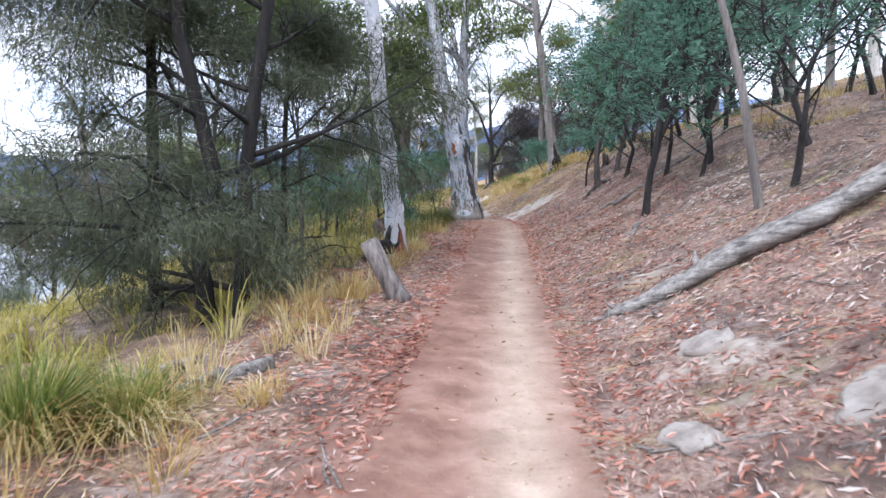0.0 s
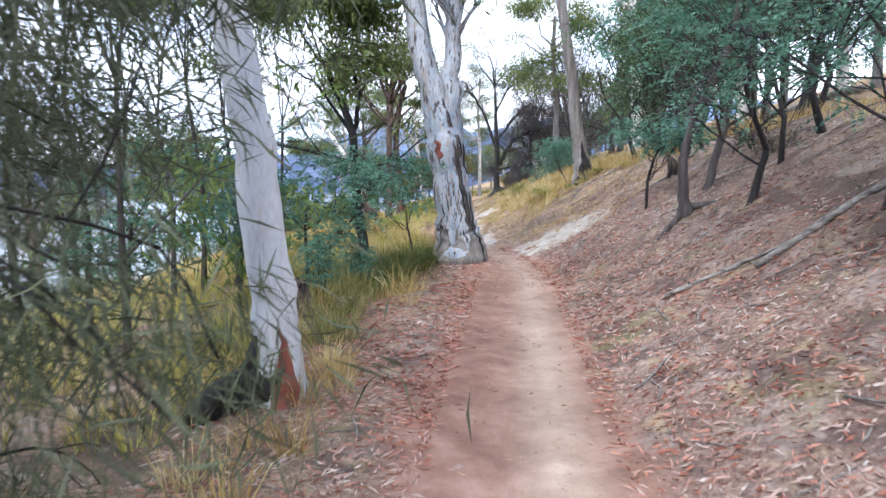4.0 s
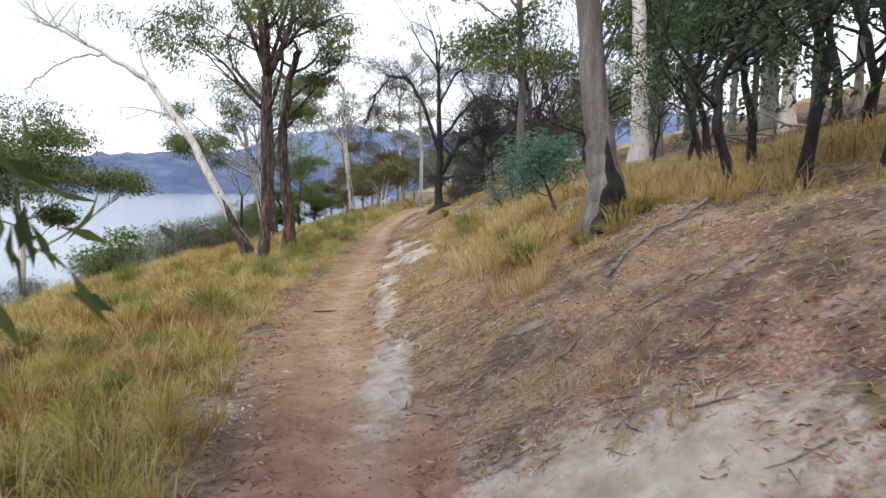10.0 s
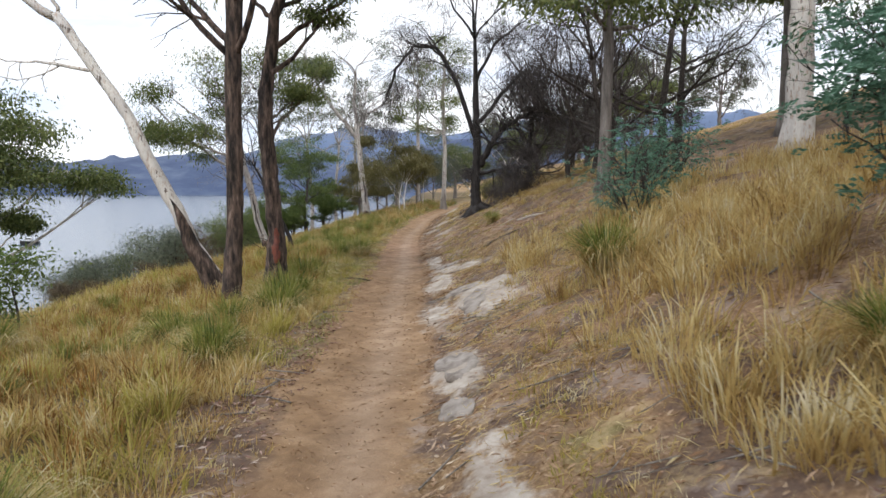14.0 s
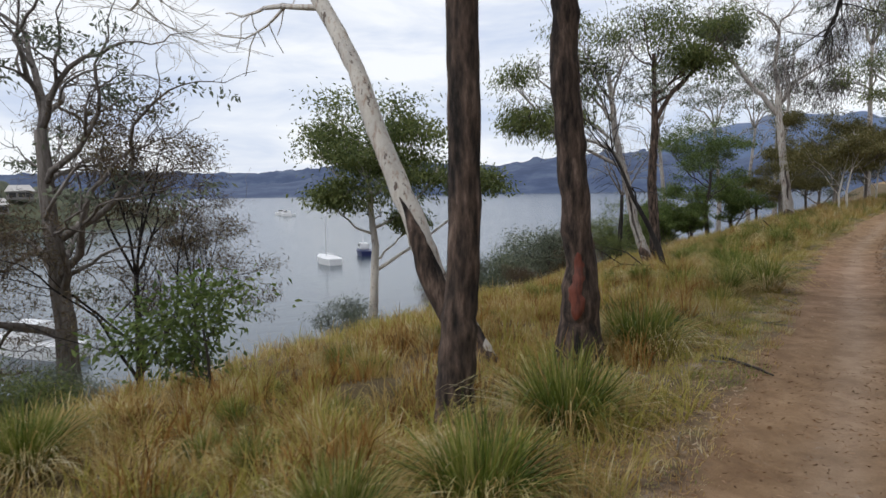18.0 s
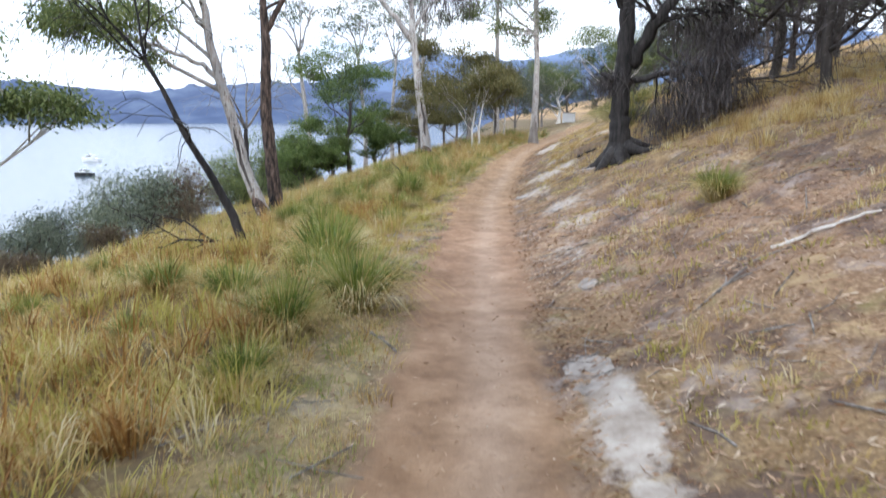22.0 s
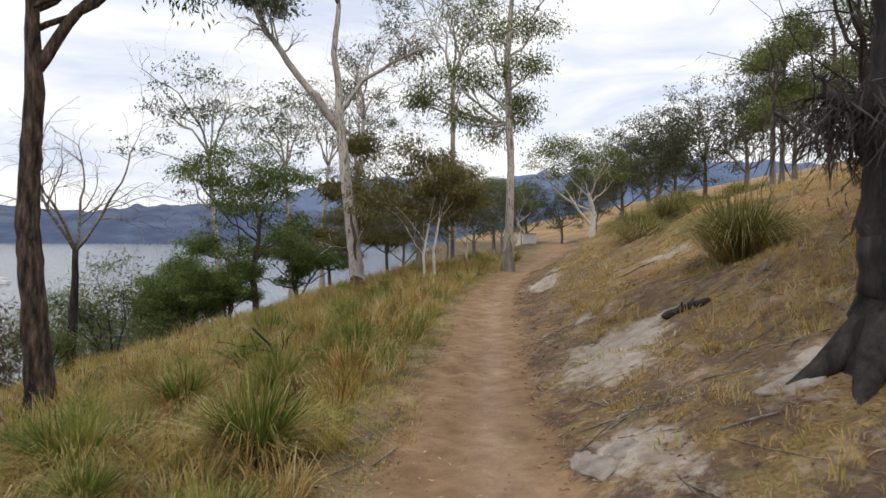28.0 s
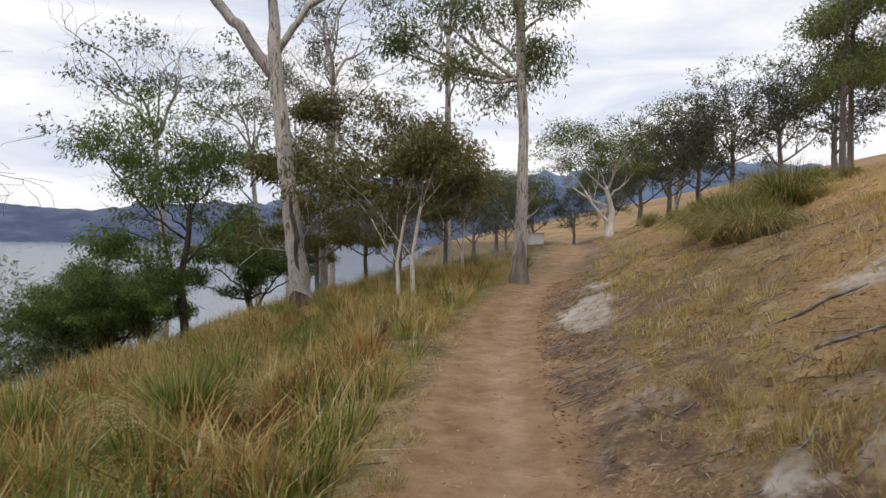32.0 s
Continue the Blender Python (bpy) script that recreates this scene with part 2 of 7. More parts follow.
G_OLIVE = leafmat("yellow green grass", [(0.02, (0.16, 0.135, 0.035)), (0.25, (0.31, 0.275, 0.06)), (0.5, (0.43, 0.38, 0.09)), (0.75, (0.52, 0.45, 0.15)), (0.95, (0.58, 0.50, 0.26))], 0.7, 0.4, 3.0)
G_TUSSOCK = leafmat("strappy green tussock blades", [(0.05, (0.05, 0.08, 0.016)), (0.35, (0.125, 0.17, 0.028)), (0.6, (0.26, 0.27, 0.06)), (0.9, (0.56, 0.48, 0.24))], 0.55, 0.28, 2.5)
G_RUST = leafmat("rusty orange dry grass", [(0.02, (0.10, 0.045, 0.015)), (0.3, (0.24, 0.115, 0.03)), (0.6, (0.36, 0.20, 0.055)), (0.95, (0.48, 0.34, 0.13))], 0.7, 0.25, 3.0)
G_DOME = leafmat("dark olive tussock blades", [(0.05, (0.10, 0.11, 0.035)), (0.4, (0.18, 0.18, 0.055)), (0.7, (0.30, 0.27, 0.09)), (0.95, (0.52, 0.43, 0.24))], 0.6, 0.4, 2.5)
# green tussock colours darkened to carry the big gum's shade
G_RANKSHADE = leafmat("dark green tussock blades with shade in the colour", [(0.05, (0.045, 0.06, 0.018)), (0.4, (0.095, 0.115, 0.03)), (0.7, (0.17, 0.18, 0.05)), (0.95, (0.34, 0.29, 0.14))], 0.6, 0.35, 2.5)
G_GREENGRASS = leafmat("short green grass", [(0.05, (0.20, 0.24, 0.06)), (0.4, (0.32, 0.33, 0.11)), (0.7, (0.46, 0.40, 0.18)), (0.95, (0.58, 0.50, 0.28))], 0.7, 0.35, 2.2)
L_LITTER = leafmat("fallen gum leaves", [(0.08, (0.10, 0.055, 0.045)), (0.28, (0.22, 0.125, 0.10)), (0.48, (0.34, 0.22, 0.175)), (0.66, (0.44, 0.34, 0.285)), (0.85, (0.50, 0.45, 0.40)), (0.97, (0.64, 0.58, 0.51))], 0.7, 0.05, 0.6)
L_LITTERTAN = leafmat("tan fallen leaves", [(0.08, (0.11, 0.06, 0.032)), (0.3, (0.25, 0.145, 0.08)), (0.55, (0.38, 0.245, 0.15)), (0.8, (0.48, 0.36, 0.25)), (0.97, (0.62, 0.53, 0.41))], 0.7, 0.05, 0.6)
L_LITTERDARK = leafmat("dark fallen leaves", [(0.08, (0.08, 0.04, 0.022)), (0.35, (0.17, 0.09, 0.046)), (0.6, (0.27, 0.15, 0.075)), (0.95, (0.44, 0.32, 0.21))], 0.7, 0.05, 0.6)
L_LITTERRED = leafmat("red brown fallen leaves", [(0.08, (0.13, 0.042, 0.03)), (0.3, (0.31, 0.115, 0.072)), (0.5, (0.42, 0.20, 0.14)), (0.7, (0.43, 0.29, 0.235)), (0.92, (0.56, 0.45, 0.39))], 0.7, 0.05, 0.6)


def ground_material():
    m, n, l, b = mat("trail, leaf litter, dry turf and pale clay")
    at = n.new("ShaderNodeAttribute")
    at.attribute_name = "cover"
    sp = n.new("ShaderNodeSeparateColor")
    l.new(at.outputs["Color"], sp.inputs["Color"])
    big = tex(n, l, scale=1.1, detail=5, rough=0.65)
    mid = tex(n, l, scale=4, detail=6, rough=0.65)
    fine = tex(n, l, scale=38, detail=6, rough=0.7)
    grit = tex(n, l, scale=160, detail=3)
    litter = ramp(n, l, fine, [(0.26, (0.05, 0.03, 0.026)), (0.42, (0.16, 0.10, 0.078)), (0.56, (0.27, 0.185, 0.145)), (0.72, (0.46, 0.38, 0.32))])
    tan = ramp(n, l, fine, [(0.26, (0.07, 0.04, 0.022)), (0.42, (0.19, 0.115, 0.065)), (0.56, (0.28, 0.18, 0.108)), (0.72, (0.44, 0.34, 0.24))])
    gold = ramp(n, l, fine, [(0.26, (0.14, 0.075, 0.03)), (0.45, (0.33, 0.20, 0.085)), (0.72, (0.52, 0.37, 0.19))])
    turf = ramp(n, l, fine, [(0.26, (0.07, 0.045, 0.02)), (0.5, (0.19, 0.13, 0.058)), (0.72, (0.36, 0.26, 0.13))])
    earth = ramp(n, l, mid, [(0.3, (0.18, 0.108, 0.058)), (0.5, (0.26, 0.165, 0.092)), (0.7, (0.35, 0.235, 0.14))])
    earth = mixc(n, l, 0.45, earth, ramp(n, l, grit, [(0.3, (0.3, 0.3, 0.3)), (0.7, (0.72, 0.72, 0.72))]), "OVERLAY")
    earth_red = ramp(n, l, mid, [(0.3, (0.16, 0.085, 0.063)), (0.5, (0.24, 0.135, 0.10)), (0.7, (0.33, 0.205, 0.158))])
    clay = ramp(n, l, mid, [(0.3, (0.23, 0.185, 0.145)), (0.5, (0.37, 0.32, 0.27)), (0.7, (0.50, 0.455, 0.40))])
    at2 = n.new("ShaderNodeAttribute")
    at2.attribute_name = "red"
    sp2 = n.new("ShaderNodeSeparateColor")
    l.new(at2.outputs["Color"], sp2.inputs["Color"])
    c = mixc(n, l, sp2.outputs["Red"], tan, litter)
    c = mixc(n, l, sp.outputs["Blue"], c, turf)
    # patches of dark soil, grey litter, green moss and straw, each with its own outline
    for seed, size, lo, hi, most, tint in ((3.0, 1.7, 0.46, 0.57, 0.8, (0.085, 0.058, 0.050)), (11.0, 2.6, 0.54, 0.64, 0.65, (0.33, 0.27, 0.235)), (23.0, 1.3, 0.56, 0.66, 0.55, (0.17, 0.165, 0.06)), (37.0, 3.2, 0.55, 0.66, 0.6, (0.44, 0.33, 0.18))):
        pm = n.new("ShaderNodeMapping")
        pc = n.new("ShaderNodeTexCoord")
        pt = n.new("ShaderNodeTexNoise")
        pm.inputs["Location"].default_value = (seed, seed * 1.7, seed * 0.4)
        pt.inputs["Scale"].default_value, pt.inputs["Detail"].default_value, pt.inputs["Roughness"].default_value = size, 8.0, 0.72
        l.new(pc.outputs["Object"], pm.inputs["Vector"])
        l.new(pm.outputs["Vector"], pt.inputs["Vector"])
        c = mixc(n, l, ramp(n, l, pt.outputs["Fac"], [(lo, (0, 0, 0)), (hi, (most, most, most))]), c, tint)
    c = mixc(n, l, at.outputs["Alpha"], c, gold)
    c = mixc(n, l, sp2.outputs["Green"], c, ramp(n, l, fine, [(0.3, (0.18, 0.16, 0.06)), (0.7, (0.42, 0.38, 0.18))]))
    # shade in the hollows between the long grass, painted as dark ground
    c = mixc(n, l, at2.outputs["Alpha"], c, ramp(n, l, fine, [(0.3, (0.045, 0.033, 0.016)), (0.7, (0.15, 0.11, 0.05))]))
    e = mixc(n, l, sp2.outputs["Red"], earth, earth_red)
    e = mixc(n, l, sp2.outputs["Blue"], e, ramp(n, l, mid, [(0.3, (0.38, 0.285, 0.21)), (0.7, (0.53, 0.42, 0.33))]))
    peb = tex(n, l, scale=24, detail=2)
    e = mixc(n, l, ramp(n, l, peb, [(0.62, (0, 0, 0)), (0.70, (0.45, 0.45, 0.45))]), e, (0.20, 0.13, 0.09))

    rag = tex(n, l, scale=7, detail=6, rough=0.7)

    def edge(sock, spread=0.55):
        mm = n.new("ShaderNodeMath")
        mm.operation = "MULTIPLY_ADD"
        l.new(rag, mm.inputs[0])
        mm.inputs[1].default_value = spread
        ad = n.new("ShaderNodeMath")
        ad.operation = "ADD"
        mm.inputs[2].default_value = -spread / 2
        l.new(mm.outputs[0], ad.inputs[0])
        l.new(sock, ad.inputs[1])
        mr = n.new("ShaderNodeMapRange")
        mr.inputs["From Min"].default_value, mr.inputs["From Max"].default_value = 0.30, 0.70
        l.new(ad.outputs[0], mr.inputs["Value"])
        return mr.outputs["Result"]

    c = mixc(n, l, edge(sp.outputs["Red"], 0.8), c, e)
    c = mixc(n, l, edge(sp.outputs["Green"], 2.1), c, clay)
    c = mixc(n, l, 0.45, c, ramp(n, l, big, [(0.3, (0.3, 0.29, 0.28)), (0.7, (0.7, 0.7, 0.7))]), "OVERLAY")
    l.new(c, b.inputs["Base Color"])
    b.inputs["Roughness"].default_value = 0.95
    b.inputs["Specular IOR Level"].default_value = 0.2
    nb = bump(n, l, b, mid, 0.5, 0.05)
    bump(n, l, b, fine, 0.5, 0.02, nb)
    return m


M_GROUND = ground_material()


def plain(name, stops, scale=3.0, rough=0.8, relief=0.2, stretch=None, dist=0.02):
    m, n, l, b = mat(name)
    f = tex(n, l, scale=scale, detail=6, stretch=stretch)
    l.new(ramp(n, l, f, stops), b.inputs["Base Color"])
    b.inputs["Roughness"].default_value = rough
    if relief:
        bump(n, l, b, f, relief, dist)
    return m


M_ROCK = plain("pale weathered sandstone", [(0.3, (0.13, 0.105, 0.085)), (0.48, (0.25, 0.215, 0.185)), (0.7, (0.37, 0.33, 0.29))], 7, 0.9, 0.7)
# aerial haze is put into these two colours, bluer and paler for the mountain
M_HILLFAR = plain("far wooded hills with haze in the colour", [(0.35, (0.036, 0.056, 0.115)), (0.5, (0.05, 0.074, 0.14)), (0.7, (0.095, 0.125, 0.19))], 0.012, 1.0, 0)
M_HILLHAZE = plain("distant mountain with blue haze in the colour", [(0.35, (0.095, 0.135, 0.22)), (0.6, (0.12, 0.165, 0.265))], 0.004, 1.0, 0)
M_HILLNEAR = plain("wooded headland", [(0.35, (0.035, 0.045, 0.025)), (0.6, (0.09, 0.095, 0.05))], 0.15, 1.0, 0.3)
M_HOUSE = plain("grey brown weatherboard", [(0.3, (0.16, 0.15, 0.14)), (0.7, (0.24, 0.225, 0.21))], 1, 0.8, 0)
M_WHITE = plain("white painted hull", [(0.3, (0.70, 0.70, 0.70)), (0.7, (0.82, 0.82, 0.82))], 2, 0.35, 0)
M_NAVY = plain("navy blue hull", [(0.3, (0.012, 0.018, 0.07)), (0.7, (0.02, 0.03, 0.11))], 2, 0.35, 0)
M_DARKHULL = plain("dark hull", [(0.3, (0.012, 0.012, 0.013)), (0.7, (0.03, 0.028, 0.026))], 2, 0.5, 0)
M_ROOF = plain("pale roof sheeting", [(0.3, (0.40, 0.38, 0.36)), (0.7, (0.55, 0.53, 0.5))], 1, 0.7, 0)
M_CONCRETE = plain("pale concrete", [(0.3, (0.45, 0.46, 0.48)), (0.7, (0.6, 0.6, 0.62))], 0.1, 0.9, 0)


def water_material():
    m, n, l, b = mat("calm estuary water")
    b.inputs["Base Color"].default_value = (0.05, 0.07, 0.085, 1)
    b.inputs["Roughness"].default_value = 0.16
    b.inputs["IOR"].default_value = 1.33
    f = tex(n, l, scale=1.3, detail=4, stretch=(1, 0.6, 1))
    bump(n, l, b, f, 0.35, 0.12)
    return m


M_WATER = water_material()

# ---- the lie of the land ----
TRAIL_Y = (-40, -8, -5.7, -1.4, 1, 4.3, 6, 7.8, 9.8, 11.3, 13.2, 14.6, 16.6, 18, 21, 24.5, 27, 31, 35.3, 37.5, 40, 42, 44, 47, 51, 53, 57, 62, 68, 80, 120)
TRAIL_X = (-0.9, -0.44, -0.35, -0.02, 0.16, 0.42, 0.53, 0.48, 0.2, 0.0, -0.33, -0.5, -0.6, -0.52, -0.53, -0.46, -0.5, -0.55, -0.5, -0.38, -0.13, 0.02, 0.22, 0.66, 1.45, 2.0, 3.2, 4.5, 5.8, 8, 16)
TRAIL_H = (-40, -8, -2, 5.4, 10, 14.4, 17, 24, 30, 35, 38, 42, 45, 49, 53, 60, 66, 80, 110, 160)
TRAIL_Z = (-1.6, -0.56, -0.40, -0.28, -0.30, -0.34, -0.33, -0.29, -0.32, -0.33, -0.28, -0.15, -0.03, 0.1, 0.27, 0.55, 0.8, 1.05, 1.4, 1.5)
RISE_Y = (-40, -8, -4, 0, 5, 6.6, 8, 10, 13, 18, 22, 32, 36, 46, 55, 70, 100)
RISE_K = (0.30, 0.42, 0.48, 0.54, 0.70, 0.74, 0.66, 0.60, 0.58, 0.5, 0.45, 0.44, 0.50, 0.50, 0.42, 0.35, 0.25)
WATER_Z = -7.2


def smooth_interp(y, ys, vs, w=1.2):
    y = np.asarray(y, float)
    return sum(np.interp(y + o * w, ys, vs) for o in (-1, -0.5, 0, 0.5, 1)) / 5


def trail_x(y):
    return smooth_interp(y, TRAIL_Y, TRAIL_X, 0.8)


def trail_z(y):
    return smooth_interp(y, TRAIL_H, TRAIL_Z, 2.5)


def ground_z(x, y):
    """Height of the ground: a bench for the trail, a bank rising on its right, a slope falling to the water on its left."""
    x, y = np.asarray(x, float), np.asarray(y, float)
    d = x - trail_x(y)
    k = smooth_interp(y, RISE_Y, RISE_K, 2.0)
    u = np.clip(d - 0.42, 0, None)
    cap = np.interp(y, [-10, 20, 30], [2.85, 2.85, 4.0])
    near, far = np.minimum(u, cap), np.clip(u - cap, 0, 60)
    up = k * (near * near / (near + 0.35)) + np.interp(y, [-10, 6, 12, 20, 30], [0.19, 0.22, 0.27, 0.27, 0.27]) * far
    v = np.clip(-d - 0.55, 0, None)
    vn = np.minimum(v, 12.0)
    down = 0.05 * vn + 0.0165 * vn * vn + 0.40 * np.clip(v - 12, 0, 40) + 0.5 * np.exp(-(((v - 6) / 3) ** 2)) * (v > 0) * np.interp(y, [31, 36, 46, 54], [0, 1, 1, 0.2])
    lumps = (0.035 * np.sin(1.7 * x + 0.9 * y) + 0.03 * np.sin(2.9 * y - 1.3 * x + 1) + 0.02 * np.sin(5.1 * x + 3.3 * y)) * np.clip(np.abs(d) - 0.45, 0, 1.5)
    dish = -0.035 * np.exp(-((d / 0.38) ** 2))
    return trail_z(y) + up - down + lumps + dish


def mound(x, y, cx, cy, h, r):
    return h * np.exp(-((np.asarray(x) - cx) ** 2 + (np.asarray(y) - cy) ** 2) / (r * r))


def land(x, y):
    """The ground with its small mounds round tree feet and tussocks."""
    z = ground_z(x, y)
    z = z + mound(x, y, -0.25, 6.65, 0.2, 0.6) + mound(x, y, -2.9, 21.7, -0.14, 0.9) + mound(x, y, -1.4, 1.3, 0.06, 0.6)
    return z


# ---- building blocks ----
def mesh_object(name, verts, faces, material, parent=None, label="", smooth=False):
    me = bpy.data.meshes.new(name)
    me.from_pydata(verts, [], faces)
    me.materials.append(material)
    if smooth:
        me.polygons.foreach_set("use_smooth", [True] * len(me.polygons))
    ob = new(name, me)
    if parent:
        ob.parent = parent
    if label:
        tagged(ob, label)
    return ob


def array_object(name, verts, sizes, loops, material, parent=None, smooth=False):
    """A mesh from arrays: corners of the faces in loops, their numbers in sizes."""
    me = bpy.data.meshes.new(name)
    verts, sizes, loops = np.asarray(verts, np.float32), np.asarray(sizes, np.int32), np.asarray(loops, np.int32)
    me.vertices.add(len(verts))
    me.vertices.foreach_set("co", verts.ravel())
    me.loops.add(len(loops))
    me.loops.foreach_set("vertex_index", loops)
    me.polygons.add(len(sizes))
    me.polygons.foreach_set("loop_start", np.concatenate([[0], np.cumsum(sizes)[:-1]]).astype(np.int32))
    if smooth:
        me.polygons.foreach_set("use_smooth", np.ones(len(sizes), bool))
    me.update(calc_edges=True)
    me.materials.append(material)
    ob = new(name, me)
    if parent:
        ob.parent = parent
    return ob


def part(name, bm, material, parent, label=""):
    me = bpy.data.meshes.new(name)
    bm.to_mesh(me)
    bm.free()
    me.materials.append(material)
    ob = new(name, me)
    ob.parent = parent
    if label:
        tagged(ob, label)
    return ob


class Wood:
    """Collects tapered tubes into one mesh."""

    def __init__(self):
        self.v, self.f = [], []

    def tube(self, pts, radii, sides=6, flare=None):
        base = len(self.v)
        pts = [Vector(p) for p in pts]
        for i, p in enumerate(pts):
            d = (pts[min(i + 1, len(pts) - 1)] - pts[max(i - 1, 0)]).normalized()
            a = d.orthogonal().normalized() if i == 0 else (a - d * a.dot(d)).normalized()
            b = d.cross(a)
            for s in range(sides):
                w = 2 * math.pi * s / sides
                r = radii[i] * (1 + (flare[i] * math.cos(w * 3 + 1) if flare else 0))
                self.v.append(p + (a * math.cos(w) + b * math.sin(w)) * r)
        for i in range(len(pts) - 1):
            for s in range(sides):
                q = base + i * sides
                t = (s + 1) % sides
                self.f.append((q + s, q + t, q + sides + t, q + sides + s))
        self.f.append(tuple(base + (len(pts) - 1) * sides + s for s in range(sides)))
        self.f.append(tuple(base + s for s in reversed(range(sides))))

    def make(self, name, material, parent=None, label=""):
        return mesh_object(name, self.v, self.f, material, parent, label, smooth=True)


def leaves_object(name, centres, dirs, lengths, widths, material, parent, rng, curl=0.25):
    """Leaves as folded blades with a point at both ends; one island each."""
    n = len(centres)
    c, d = np.asarray(centres), np.asarray(dirs)
    d = d / np.linalg.norm(d, axis=1, keepdims=True)
    r = rng.normal(size=(n, 3))
    s = np.cross(d, r)
    s /= np.linalg.norm(s, axis=1, keepdims=True) + 1e-9
    up = np.cross(s, d)
    L, W = np.asarray(lengths)[:, None], np.asarray(widths)[:, None]
    v = np.stack([c, c + d * L * 0.45 + s * W * 0.5 + up * L * curl * 0.3, c + d * L - up * L * curl * 0.2, c + d * L * 0.5 - s * W * 0.5 + up * L * curl * 0.3], 1).reshape(-1, 3)
    loops = (np.arange(n)[:, None] * 4 + np.array([0, 1, 2, 3])).ravel()
    return array_object(name, v, np.full(n, 4), loops, material, parent)


def blades(base, height, width, lean, rng, droop=0.5, short=False):
    """Grass blades, two joints each: corners and faces as arrays."""
    n = len(base)
    a = rng.uniform(0, 2 * math.pi, n)
    side = np.stack([np.cos(a), np.sin(a), np.zeros(n)], 1)
    lz = np.concatenate([lean, np.zeros((n, 1))], 1)
    h, w = height[:, None], width[:, None]
    up = np.array([0, 0, 1.0])
    fall = (droop * np.linalg.norm(lean, axis=1))[:, None]
    p1 = base + h * ((0.45 - 0.10 * fall) * up + 0.28 * lz)
    p2 = base + h * ((0.80 - 0.45 * fall) * up + 0.66 * lz)
    p3 = base + h * ((1.0 - fall) * up + lz)
    if short:
        v = np.stack([base - side * w, base + side * w, p1 + side * w * 0.9, p1 - side * w * 0.9, p3], 1).reshape(-1, 3)
        return v, np.tile([4, 3], n), (np.arange(n)[:, None] * 5 + np.array([0, 1, 2, 3, 3, 2, 4])).ravel()
    v = np.stack([base - side * w, base + side * w, p1 + side * w * 0.9, p1 - side * w * 0.9, p2 + side * w * 0.6, p2 - side * w * 0.6, p3], 1).reshape(-1, 3)
    k = np.arange(n)[:, None] * 7
    loops = (k + np.array([0, 1, 2, 3, 3, 2, 4, 5, 5, 4, 6])).ravel()
    return v, np.tile([4, 4, 3], n), loops


# ---- the ground as one sheet to the horizon ----
def axis_steps(stops):
    out = [stops[0][0]]
    for (a, step), (b, _) in zip(stops, stops[1:]):
        n = max(1, round((b - a) / step))
        out += [a + (b - a) * i / n for i in range(1, n + 1)]
    return np.array(out)


# pale clay and rock laid bare beside the trail: x, y, half-length across and along, strength
CLAY = ((1.2, 8.9, 0.5, 0.8, 1.3), (1.74, 8.75, 0.6, 0.55, 1.05), (0.34, 11.8, 0.22, 1.6, 1.0), (0.25, 14.86, 0.16, 1.3, 0.9), (0.2, 17.37, 0.2, 0.7, 1.2),
        (0.71, 20.13, 0.45, 1.1, 1.1), (0.11, 20.05, 0.2, 0.9, 0.9), (0.36, 23.76, 0.28, 0.4, 1.4), (0.75, 23.5, 0.36, 0.3, 1.05), (0.26, 22.9, 0.17, 0.7, 1.4), (0.22, 22.1, 0.22, 0.6, 1.3), (0.24, 25.95, 0.14, 0.6, 1.4), (0.26, 24.95, 0.12, 0.6, 1.2), (0.4, 29.71, 0.3, 0.8, 0.5), (0.73, 31.36, 0.4, 0.7, 0.6),
        (0.44, 35.35, 0.25, 0.5, 0.9), (1.12, 38.2, 0.45, 0.6, 1.35), (0.82, 37.5, 0.34, 0.6, 1.3), (0.35, 35.4, 0.16, 0.4, 1.0), (1.5, 38.5, 0.35, 0.35, 1.1), (1.6, 35.46, 0.35, 0.3, 0.9), (0.52, 35.22, 0.2, 0.6, 0.8), (1.12, 40.0, 0.14, 0.2, 0.9), (1.42, 39.85, 0.12, 0.16, 0.8), (1.5, 45.7, 0.28, 1.0, 1.4), (1.8, 46.5, 0.22, 0.6, 1.1), (3.0, 42.15, 0.5, 0.4, 0.75),
        (2.35, 48.18, 0.5, 1.0, 0.7), (0.82, -4.71, 0.25, 0.2, 0.8), (1.09, -2.58, 0.5, 0.3, 0.5), (0.69, 32.95, 0.3, 0.5, 0.8))


